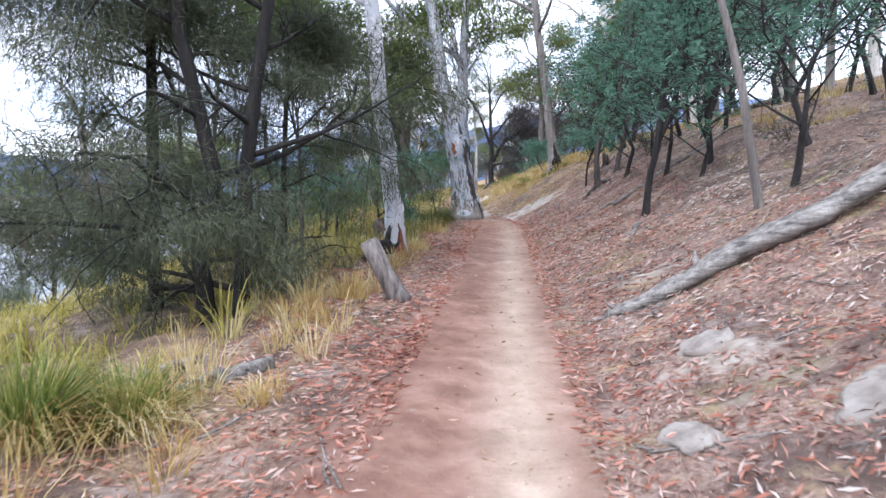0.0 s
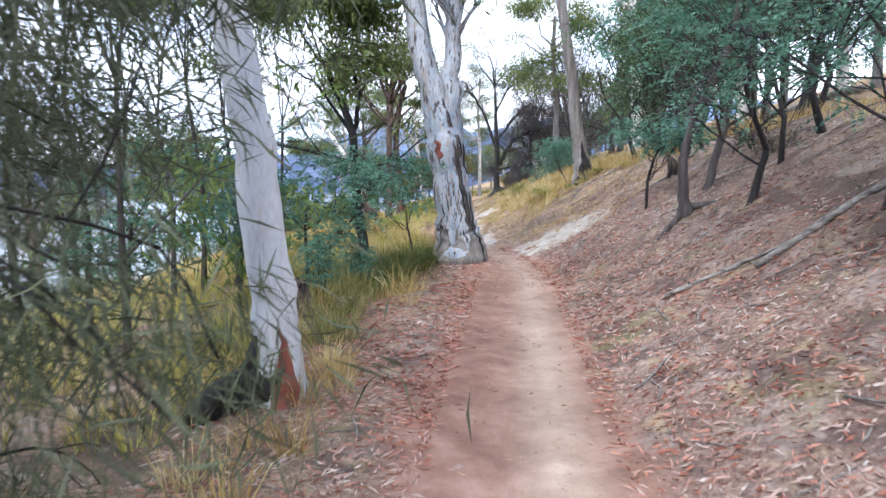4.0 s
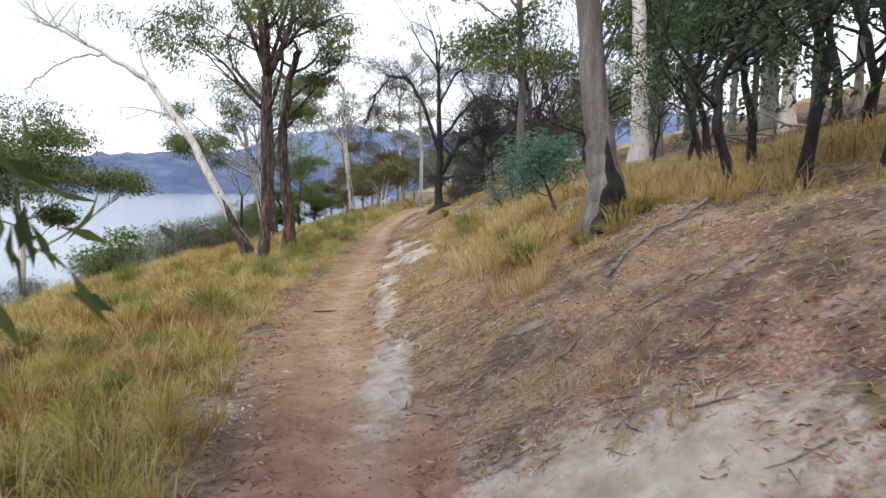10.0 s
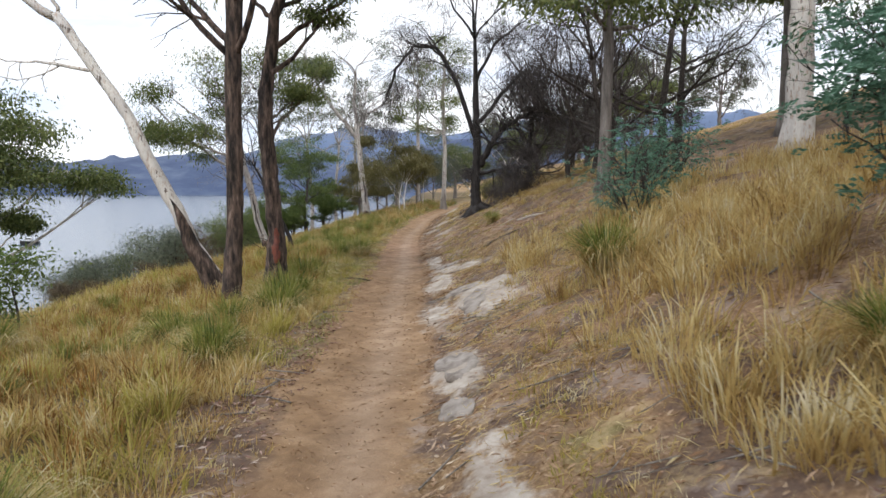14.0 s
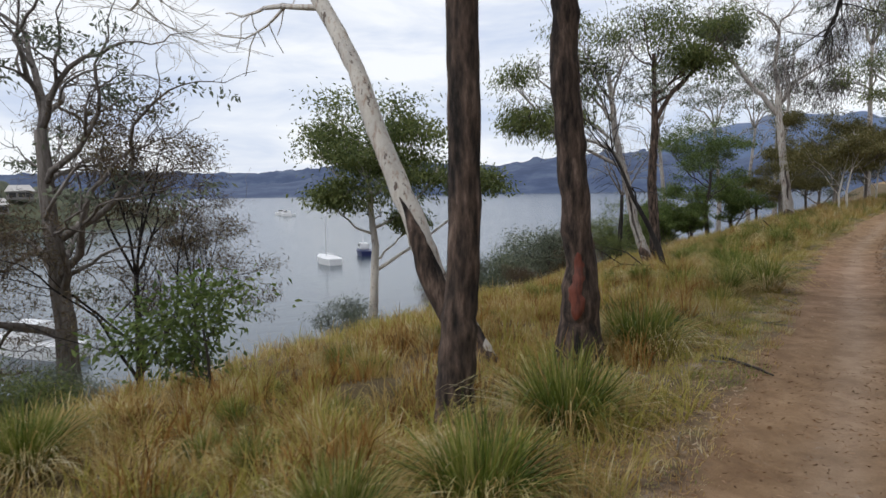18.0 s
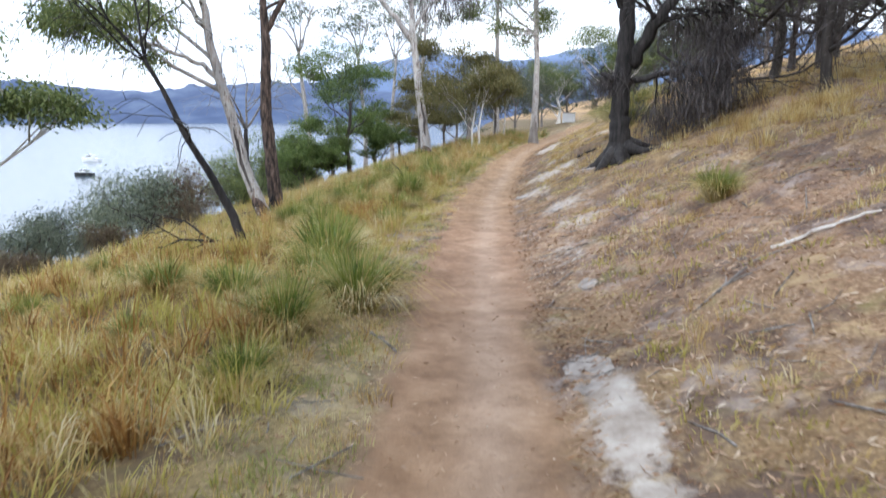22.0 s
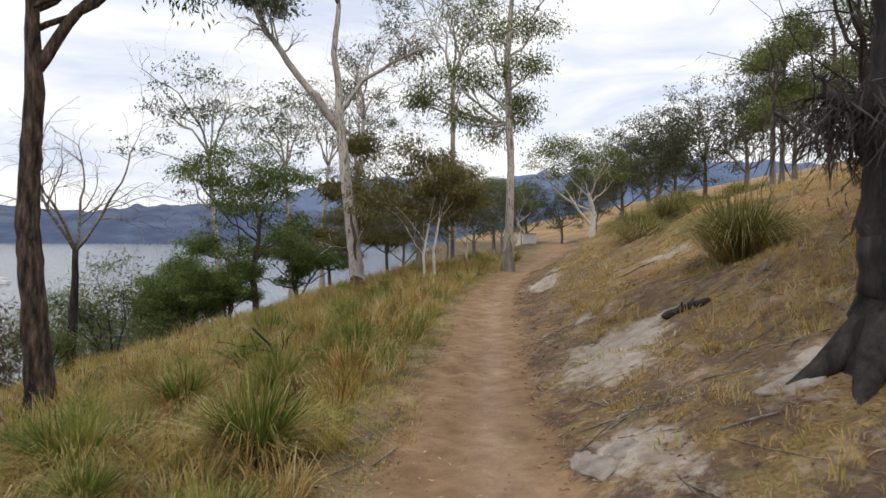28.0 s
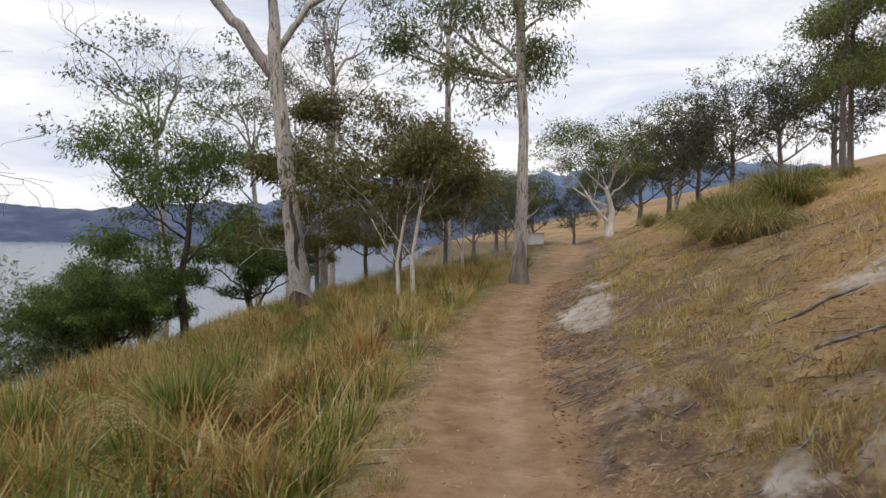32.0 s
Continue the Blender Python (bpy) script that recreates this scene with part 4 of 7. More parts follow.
def shrub(name, label, x, y, height, kind, bark_mat, leaf_mat, leaf_how, seed, stems=4, keep=1.0, spread=0.5, r=0.025, category="shrub", group="", sink=0.08):
    """Several stems from one foot, each forking into twigs."""
    z = float(land(x, y)) - sink
    root = new(name)
    root.location = (x, y, z)
    tagged(root, label, category, group)
    g = Grower(seed)
    rng = g.rng
    for j in range(stems):
        g.wood = Wood()
        az = 2 * math.pi * j / stems + rng.uniform(-0.6, 0.6)
        lean = rng.uniform(0.15, spread)
        g.limb((0.05 * math.cos(az), 0.05 * math.sin(az), 0), (math.cos(az) * lean, math.sin(az) * lean, 1), height * rng.uniform(0.45, 0.6), r * rng.uniform(0.8, 1.2), 1, kind)
        g.wood.make("stem", bark_mat, root)
    tagged(g.fine.make("twig_growth", bark_mat, root), kind="stuff")
    if leaf_mat:
        tagged(crown_leaves(g.twigs, leaf_how, leaf_mat, root, seed, keep), kind="stuff")
    return root


def plant_again(ob, places, rng):
    """Copies of a tree or shrub, turned and scaled, standing on the ground: (x, y, size)."""
    for x, y, s in places:
        m = Matrix.Translation((x, y, float(land(x, y)) - 0.12)) @ Matrix.Rotation(rng.uniform(0, 2 * math.pi), 4, "Z") @ Matrix.Diagonal((s, s, s * rng.uniform(0.92, 1.1), 1))
        copy_thing(ob, m)


# ---- first stretch: gums, she-oak and wattles beside the trail ----
again = random.Random(5)
gum_scorched = tree("gum_tree", "smooth pale grey gum tree with a scorched foot beside the trail", -1.31, 1.32, [(0, 0, 0), (0, 0, 0.34), (0, 0, 0.61), (-0.08, -0.02, 1.46), (-0.19, -0.04, 2.29), (-0.22, 0, 2.9), (-0.4, 0.15, 5), (-0.55, 0.25, 7)], 0.13, GUM, M_GUM, L_GUM, "gum", 11, 2.2, lower=((3.4, 60, 1.8, 0.5), (3.8, 250, 1.8, 0.3), (4.6, 160, 2.0, 0.4)), girth=((0, 0.185), (0.15, 0.15), (0.34, 0.135), (0.6, 0.128), (1.46, 0.116), (2.7, 0.104), (7, 0.06)))
gum_big = tree("gum_tree", "large pale grey forked gum tree with shedding bark beside the trail", -0.21, 6.64, [(0, 0, 0), (-0.02, 0, 0.2), (-0.07, -0.02, 0.44), (-0.12, -0.03, 1.03), (-0.19, -0.04, 1.5), (-0.32, -0.07, 2.0), (-0.5, -0.09, 2.8), (-0.95, 0, 6.0)], 0.255, GUM, M_GUMBLUE, L_GUM, "gum", 12, 2.4, sides=24, limbs=(([(-0.1, -0.03, 1.15), (-0.09, -0.02, 2.0), (-0.09, 0.0, 2.7), (-0.05, 0.0, 3.4), (0.15, 0.1, 6.2)], 0.16),), lower=((3.6, 90, 2.0, 0.5), (4.2, 20, 1.8, 0.2)), girth=((0, 0.34), (0.15, 0.295), (0.44, 0.262), (1.03, 0.243), (1.5, 0.245), (1.8, 0.2), (2.0, 0.165), (2.8, 0.15), (6, 0.1)), sink=0.4)
gum_hollow = tree("gum_tree", "straight grey brown gum tree with a charred hollow foot", 2.74, 13.5, [(0, 0, 0), (-0.02, 0.01, 0.2), (-0.06, 0.03, 0.55), (-0.11, 0.06, 0.9), (-0.17, 0.08, 1.3), (-0.28, 0.1, 2.43), (-0.4, 0.1, 3.2), (-0.75, 0.2, 6), (-0.85, 0.2, 9)], 0.195, GUM, M_GREYBARK, L_GUM, "gum", 13, 2.6, lower=((5.2, 70, 2.4, 0.5), (6.0, 300, 2.2, 0.4), (4.6, 200, 1.8, 0.5)), girth=((0, 0.275), (0.15, 0.235), (0.5, 0.195), (0.9, 0.16), (1.3, 0.148), (2.4, 0.13), (6, 0.1), (9, 0.08)), sink=0.4)
bark_patch(gum_big, 1.42, 1.66, 160, 16, M_SCAR, "bark_scar", "red brown resin scar", 3)
flake_rng = random.Random(14)
for k in range(13):
    h = 0.05 + 0.13 * k
    bark_patch(gum_big, h, h + flake_rng.uniform(0.3, 0.8), 232 + flake_rng.uniform(-24, 24) - 6 * h, flake_rng.uniform(3, 8), (M_BLACK, M_DUSK, M_BLACK)[k % 3], "bark_flake", "dark peeling bark flake", 30 + k, 0.003)
for k in range(30):
    h = flake_rng.uniform(0.1, 2.3)
    bark_patch(gum_big, h, h + flake_rng.uniform(0.08, 0.28), flake_rng.uniform(120, 235), flake_rng.uniform(1.5, 4), (M_GREYBARK, M_IRON, M_DUSK)[k % 3], "bark_flake", "thin brown bark flake", 60 + k, 0.004)
for k in range(8):
    bark_patch(gum_big, 0.0, 0.5, 60 + 40 * k, 42, M_GREYBARK, "rough_bark", "rough brown bark round the foot", 110 + k, 0.008)
bark_patch(gum_hollow, 0.0, 1.05, 190, 80, M_OAK, "charred_hollow", "black charred hollow", 6, 0.016)
bark_patch(gum_scorched, 0.0, 0.55, 215, 40, M_SCAR, "scorched_bark", "red brown scorched foot", 7)
bark_patch(gum_scorched, 0.0, 0.35, 140, 50, M_BLACK, "charred_bark", "black charred foot", 8)
add_roots(gum_hollow, (110, 160, 235, 280), 0.35, 0.10, M_GREYBARK)
add_roots(gum_big, (95, 140, 215, 260), 0.3, 0.11, M_GREYBARK)
OAKLOW = tuple((0.35 + 0.3 * i, (72, 330, 128, 20, 290, 150, 55, 310, 115, 10, 82, 340)[i], (1.15, 0.5)[i % 2], 0.02 + 0.05 * i) for i in range(12))
OAKALL = tuple((0.3 + 0.3 * i, (300, 100, 30, 240, 330, 70, 200, 350, 140, 260, 310, 20)[i], 0.55 - 0.01 * i, 0.1 + 0.04 * i) for i in range(12))
tree("sheoak_tree", "dark needle leaved tree with many low branches", -2.7, -2.0, [(0, 0, 0), (-0.04, 0, 0.66), (0.1, 0.05, 1.3), (-0.15, 0, 2.6), (-0.2, 0, 4.2)], 0.08, SHEOAK, M_OAK, L_SHEOAK, "sheoak", 22, 1.1, tops=5, keep=0.95, lower=OAKLOW)
tree("sheoak_tree", "dark needle leaved tree leaning over the trail's edge", -2.4, -2.05, [(0, 0, 0), (0.1, 0.03, 1.25), (0.2, 0.05, 1.95), (0.35, 0.1, 2.8), (0.3, 0.2, 4.2)], 0.075, SHEOAK, M_OAK, L_SHEOAK, "sheoak", 23, 0.75, tops=4, keep=0.62, lower=OAKLOW)
tree("sheoak_tree", "slender needle leaved tree with low spreading branches", -2.4, -0.5, [(0, 0, 0), (0.05, 0, 1.2), (0.1, 0.1, 2.4)], 0.042, SHEOAK, M_OAK, L_SHEOAK, "sheoak", 24, 0.3, keep=0.6, lower=OAKALL)
tree("sheoak_tree", "dark needle leaved tree down the slope", -3.5, -1.3, [(0, 0, 0), (0.05, 0, 1.2), (0.1, 0.1, 4.0)], 0.07, SHEOAK, M_OAK, L_SHEOAK, "sheoak", 26, 1.2, keep=0.9, lower=OAKALL)

WL = "young wattle with feathery blue green leaves on the leaf strewn bank"
WT = ((0.5, 40, 1.0, 0.45), (0.65, 160, 1.1, 0.4), (0.8, 280, 1.1, 0.4), (0.95, 90, 1.0, 0.4))
w_lean = tree("wattle_tree", "dark trunked wattle leaning uphill on the bank", 2.25, 4.78, [(0, 0, 0), (-0.05, 0.03, 0.25), (-0.06, 0.03, 0.6), (0.02, 0, 0.97), (0.15, -0.08, 1.3), (0.3, -0.16, 1.65), (0.5, -0.2, 2.6)], 0.062, WATTLE, M_DUSK, L_WATTLE, "wattle", 31, 1.1, keep=0.7, lower=((1.7, 120, 1.0, 0.6), (2.2, 300, 1.1, 0.5), (1.0, 340, 1.0, 0.9)), girth=((0, 0.105), (0.12, 0.06), (0.6, 0.05), (1.3, 0.043), (2.6, 0.03)), sink=0.2)
add_roots(w_lean, (95, 250), 0.42, 0.04, M_DUSK)
w_two = tree("wattle_tree", "dark trunked wattle with a slanting stem on the bank", 2.7, 5.5, [(0, 0, 0), (0.07, -0.04, 0.34), (0.16, -0.09, 0.7), (0.22, -0.11, 1.12), (0.35, -0.14, 1.6), (0.6, -0.2, 2.5)], 0.05, WATTLE, M_DUSK, L_WATTLE, "wattle", 32, 1.1, keep=0.7, lower=WT[1:])
w_sap = tree("wattle_sapling", "small wattle sapling with a rounded feathery crown on the bank", 2.46, 7.2, [(0, 0, 0), (0.02, 0, 0.4), (0.1, -0.02, 0.72), (0.2, -0.05, 0.95)], 0.024, WATTLE, M_BLACK, L_WATTLE, "frond", 33, 0, flare=0.3, taper=0.8, pads=((0.0, 0, 1.12, 0.42), (0.42, -0.1, 1.1, 0.36), (-0.2, 0.2, 1.22, 0.28), (0.4, 0.15, 0.92, 0.25), (0.15, -0.25, 1.0, 0.3)))
w_fork = tree("wattle_tree", "grey trunked forked wattle above the leaf litter", 1.78, 0.15, [(0, 0, 0), (0.06, 0, 0.5), (0.12, -0.05, 0.8), (0.2, -0.1, 1.8), (0.25, 0, 2.8)], 0.046, WATTLE, M_BLACK, L_WATTLE, "wattle", 34, 1.2, lower=((1.2, 300, 1.0, 0.8), (1.5, 60, 0.9, 0.5), (1.9, 200, 1.0, 0.4)), limbs=(([(0.1, -0.03, 0.72), (0.3, -0.1, 1.2), (0.42, -0.1, 1.9), (0.6, 0, 2.5)], 0.04),))
w_pole = tree("wattle_tree", "thin leaning pole of a wattle with pinkish brown bark", 2.02, -2.38, [(0, 0, 0), (-0.16, 0.09, 1.0), (-0.4, 0.17, 2.0), (-0.5, 0.2, 3.2)], 0.04, WATTLE, M_GREYBARK, L_WATTLE, "wattle", 35, 1.1, lower=((2.2, 100, 1.0, 0.4), (2.6, 280, 1.0, 0.4)))
w_a = tree("wattle_tree", WL, 2.42, 3.71, [(0, 0, 0), (0.16, 0, 0.5), (0.0, 0.1, 1.0)], 0.04, WATTLE, M_BLACK, L_WATTLE, "wattle", 36, 1.2, keep=0.5, lower=WT, group="wattles on the bank")
w_b = tree("wattle_tree", WL, 3.58, 8.05, [(0, 0, 0), (-0.16, 0, 0.4), (0.05, 0.1, 0.9)], 0.035, WATTLE, M_BLACK, L_WATTLE, "wattle", 37, 1.2, keep=0.5, lower=WT, group="wattles on the bank")
plant_again(w_a, ((2.94, 1.14, 1.15), (2.59, 2.0, 0.9), (2.49, -1.94, 0.9), (2.69, 0.89, 0.8), (3.5, 3.08, 1.3), (5.4, 1.0, 1.35), (6.4, 6.4, 1.5), (4.2, -0.6, 1.1), (7.4, 3.4, 1.6), (5.6, 9.6, 1.3), (3.6, -3.4, 1.2), (8.6, 8.0, 1.7), (4.9, -5.2, 1.3)), again)
plant_again(w_b, ((3.95, 5.31, 1.35), (4.0, 3.4, 1.2), (6.2, 3.0, 1.5), (5.8, -1.8, 1.4), (7.3, 0.4, 1.6), (3.21, 4.79, 1.0), (7.6, 9.4, 1.7), (3.22, -0.81, 1.2), (9.0, 5.2, 1.8)), again)

BW = "dark stemmed wattle with a crooked trunk on the upper bank"
b_a = tree("wattle_tree", BW, 3.84, 12.8, [(0, 0, 0), (-0.25, 0, 0.6), (-0.2, 0.1, 1.1), (0.1, 0.1, 1.7)], 0.06, WATTLE, M_BLACK, L_DARK, "dense", 41, 1.2, keep=0.36, tops=4, lower=((0.9, 100, 1.3, 0.6), (1.2, 290, 1.2, 0.5), (1.4, 200, 1.2, 0.4)), group="dark wattles")
b_b = tree("wattle_tree", BW, 4.16, 12.26, [(0, 0, 0), (0.1, 0, 0.6), (0.25, 0.1, 1.1), (0.1, 0.2, 1.8)], 0.07, WATTLE, M_BLACK, L_DARK, "dense", 42, 1.2, keep=0.36, tops=4, lower=((0.9, 300, 1.3, 0.6), (1.3, 60, 1.2, 0.5), (1.5, 160, 1.2, 0.4)), group="dark wattles")
plant_again(b_a, ((4.18, 10.86, 0.9), (6.2, 14.6, 1.2), (5.6, 17.4, 1.1), (7.6, 12.6, 1.3), (9.5, 16.0, 1.3), (5.54, 18.22, 0.9), (6.48, 22.19, 0.8)), again)
plant_again(b_b, ((4.2, 10.22, 0.85), (4.72, 11.87, 1.0), (6.6, 11.2, 1.1), (5.85, 17.86, 1.1), (8.4, 14.4, 1.4), (7.0, 16.12, 1.2), (4.63, 14.07, 0.9), (8.8, 18.0, 1.2), (7.6, 21.0, 1.1), (10.2, 14.0, 1.4)), again)

# saplings and wattle shrubs down the left of the trail
THIN = "thin dark sapling with sparse leaves below the trail"
t_a = tree("sapling", "dark forked sapling beside the big gum", -1.55, 7.3, [(0, 0, 0), (-0.1, -0.02, 0.6), (-0.16, -0.04, 1.11), (-0.2, -0.05, 2.1), (-0.3, -0.07, 2.44), (-0.55, -0.13, 3.05)], 0.07, GUM, M_BLACK, L_GUM, "gum", 51, 1.1, keep=0.8, girth=((0, 0.1), (0.2, 0.078), (1.1, 0.068), (2.1, 0.06), (3.05, 0.036)), limbs=(([(-0.2, -0.05, 2.1), (-0.1, -0.02, 2.67), (-0.2, 0, 3.4)], 0.04),), lower=((1.9, 80, 1.3, 0.2), (2.2, 60, 1.2, 0.6), (1.6, 290, 0.8, 0.5)))
t_b = tree("sapling", THIN, -3.28, 6.57, [(0, 0, 0), (0.05, 0, 1.2), (-0.1, 0, 2.4)], 0.04, GUM, M_TWIG, L_GREEN, "gum", 52, 1.2, keep=0.42, lower=((1.0, 40, 1.1, 0.6), (1.5, 220, 1.2, 0.5)), group="thin saplings")
plant_again(t_b, ((-4.08, 4.26, 1.0), (-2.94, 2.83, 0.9), (-3.87, 6.86, 1.1), (-4.87, 8.15, 1.2), (-4.84, 4.34, 1.2), (-3.43, 9.67, 1.0), (-5.84, 8.55, 1.3), (-4.58, 2.18, 1.1)), again)
WS = "low wattle shrub with soft feathery blue green leaves below the trail"
s_a = tree("wattle_shrub", "spreading wattle with feathery blue green leaves against the big gum", -0.85, 6.95, [(0, 0, 0), (-0.05, 0, 0.35), (-0.12, 0, 0.7)], 0.022, WATTLE, M_BLACK, L_WATTLE, "frond", 61, 0, category="shrub", flare=0.3, pads=((-0.26, -0.05, 1.5, 0.34), (0.08, -0.02, 1.36, 0.3), (-0.5, -0.1, 1.2, 0.3), (-0.1, -0.1, 1.05, 0.26), (0.3, -0.1, 1.45, 0.2), (-0.7, 0.2, 1.3, 0.25)))
s_b = tree("wattle_shrub", WS, -1.99, 4.98, [(0, 0, 0), (0.05, 0, 0.4), (0.02, 0.05, 0.9)], 0.03, WATTLE, M_BLACK, L_WATTLE, "frond", 62, 0, category="shrub", group="wattle shrubs", flare=0.3, pads=((0.25, 0.1, 1.42, 0.34), (0.54, 0.25, 1.58, 0.26), (0.05, 0.0, 1.18, 0.28), (0.5, 0.22, 1.0, 0.28), (0.32, -0.1, 0.78, 0.2), (-0.25, -0.12, 1.32, 0.26), (0.74, 0.33, 1.36, 0.28)))
s_c2 = tree("wattle_shrub", WS, -2.81, 5.22, [(0, 0, 0), (0.03, 0, 0.5), (0.08, 0.05, 1.2)], 0.032, WATTLE, M_BLACK, L_WATTLE, "frond", 64, 0, category="shrub", group="wattle shrubs", flare=0.3, pads=((0.06, 0.04, 1.3, 0.3), (-0.2, -0.1, 0.95, 0.26), (0.28, 0.15, 1.06, 0.26), (0.08, 0.05, 0.8, 0.22), (0.4, 0.25, 1.95, 0.3), (-0.3, 0.2, 1.7, 0.28)))
plant_again(s_b, ((-3.56, 7.32, 1.0), (-1.55, 4.0, 0.42)), again)
plant_again(s_c2, ((-1.35, 5.0, 0.5), (-3.5, 3.9, 1.0)), again)

w_bush = tree("wattle_sapling", "small feathery wattle with a crooked stem in golden grass", 2.7, 15.32, [(0, 0, 0), (-0.2, 0, 0.18), (-0.33, 0, 0.5)], 0.03, WATTLE, M_TWIG, L_WATTLE, "wattle", 38, 0.34, tops=4, flare=0.3, lower=((0.35, 80, 0.4, 0.5), (0.45, 270, 0.42, 0.5)))
s_c = shrub("wattle_shrub", "feathery blue green wattle shrub on the grassy bank", 3.28, 22.08, 1.25, WATTLE, M_TWIG, L_WATTLE, "wattle", 63, 5, spread=0.9, keep=0.62, group="bank wattle shrubs")
plant_again(s_c, ((3.7, 23.4, 1.0), (2.68, 20.68, 0.7), (4.34, 23.86, 1.2)), again)

# ---- middle stretch: the dark pair, the leaning limb and the slope to the water ----
tree("gum_tree", "dark furrowed gum tree growing out of the grass", -2.82, 21.68, [(0, 0, 0), (0.04, 0.02, 0.2), (0.05, 0.03, 0.6), (0.09, 0.06, 1.0), (0.11, 0.07, 1.8), (0.12, 0.07, 2.6), (0.12, 0.05, 3.4), (0.16, 0.05, 4.4)], 0.118, GUM, M_IRON, L_GUM, "gum", 14, 1.7, lower=((3.9, 110, 1.4, 0.7), (4.0, 230, 1.6, 0.9), (4.1, 60, 1.5, 0.6)), tops=5, girth=((0, 0.21), (0.2, 0.15), (0.6, 0.132), (1.4, 0.117), (3, 0.112), (4.4, 0.115)), sink=0.4)
gum_lean = tree("gum_tree", "leaning gum tree with peeling pale bark over the slope", -3.3, 23.1, [(0, 0, 0), (-0.2, -0.08, 0.38), (-0.41, -0.15, 0.78), (-0.58, -0.2, 1.26), (-1.05, -0.1, 2.1), (-1.43, 0, 2.86), (-1.8, 0.12, 3.36), (-2.65, 0.3, 4.5)], 0.13, GUM, M_CREAM, L_GUM, "thin", 15, 0, lower=((3.6, 100, 1.0, 0.2),), keep=0.02, girth=((0, 0.18), (0.4, 0.142), (0.8, 0.126), (1.3, 0.11), (2, 0.098), (3, 0.09), (4.5, 0.082)), limbs=(([(-2.6, 0.29, 4.43), (-3.7, 0.35, 5.1), (-4.4, 0.4, 5.45), (-5.2, 0.4, 5.8)], 0.075), ([(-3.6, 0.35, 5.05), (-4.4, 0.35, 4.95), (-5.0, 0.35, 4.6), (-5.6, 0.35, 4.15)], 0.038), ([(-2.62, 0.29, 4.46), (-2.75, 0.3, 5.0), (-3.0, 0.3, 5.6)], 0.035)))
gum_red = tree("gum_tree", "red brown stringy barked gum tree in long grass", -2.5, 23.4, [(0, 0, 0), (0, 0, 0.4), (0.02, 0.01, 0.91), (-0.05, -0.02, 1.66), (-0.08, -0.03, 2.15), (-0.12, -0.04, 2.64), (-0.12, 0, 3.2), (0.05, 0.02, 4.47), (0.3, 0.06, 5.2)], 0.185, GUM, M_IRON, L_GUM, "pad", 16, 0, pads=((1.2, 0.25, 5.1, 0.6), (0.76, 0.15, 4.6, 0.42), (-0.6, 0.6, 5.6, 0.8), (0.3, -0.7, 6.1, 0.9), (1.1, 0.8, 6.0, 0.8), (-1.0, -0.4, 6.2, 0.7)), girth=((0, 0.26), (0.2, 0.215), (0.4, 0.185), (0.9, 0.14), (1.66, 0.13), (3.2, 0.122), (4.5, 0.09), (5.2, 0.08)), sink=0.4)
bark_patch(gum_lean, 0.0, 1.7, 200, 170, M_IRON, "rough_bark", "dark furrowed bark at the foot", 9, 0.035)
bark_patch(gum_red, 0.55, 1.15, 192, 30, M_SCAR, "bark_scar", "raw red brown scar in the bark", 21, 0.006)
bark_patch(gum_red, 0.0, 0.5, 200, 30, M_BLACK, "charred_bark", "charred foot of the trunk", 22, 0.006)
tree("leaning_sapling", "thin black leaning sapling with bare twigs", -3.65, 31.5, [(0, 0, 0), (-0.14, -0.07, 0.5), (-0.38, -0.18, 1.08), (-0.61, -0.28, 1.54), (-0.83, -0.39, 2.14), (-1.0, -0.46, 2.5)], 0.05, DEAD, M_BLACK, L_GUMGREY, "thin", 71, 1.5, keep=0.03, tops=5, lower=((0.3, 75, 0.9, 0.15), (1.6, 200, 0.9, 0.9), (1.9, 60, 1.2, 0.7)), category="tree", girth=((0, 0.08), (0.5, 0.056), (1.1, 0.047), (1.55, 0.04), (2.5, 0.022)))

tree("gum_tree", "round crowned gum tree with a pale trunk by the shore", -20.2, 42.9, [(0, 0, 0), (0.25, 0.15, 4.8), (0.15, 0, 6.2), (0.1, -0.1, 7.6)], 0.25, GUM, M_CREAM, L_GUM, "padshore", 73, 0, pads=((-0.1, -0.1, 10.5, 2.8), (-1.9, -0.9, 9.7, 1.6), (1.7, 1.24, 10.3, 1.7), (4.4, 3.1, 7.9, 1.4), (0.5, 0.4, 7.8, 2.5), (-1.2, -0.8, 7.2, 1.3), (2.5, 1.6, 8.4, 1.4), (1.5, 1.0, 6.0, 0.8), (0.6, -1.2, 9.3, 1.7), (-0.4, 1.4, 9.0, 1.6)))
tree("dead_tree", "grey half dead gum tree with bare twisted limbs by the shore", -20.03, 28.33, [(0, 0, 0), (-0.1, 0, 3.6), (-0.3, -0.1, 6.5), (-0.35, -0.2, 9.2)], 0.36, TWISTED, M_GREYBARK, L_GUMGREY, "gumfar", 74, 3.0, keep=0.12, tops=4, lower=((5.0, 90, 3.4, 0.3), (6.2, 300, 3.4, 0.6), (7.2, 70, 3.0, 0.4), (4.2, 280, 3.0, 0.8), (5.6, 60, 4.2, 0.2), (3.4, 110, 3.4, 0.5), (4.6, 230, 3.6, 0.5), (7.8, 250, 3.2, 0.6)))
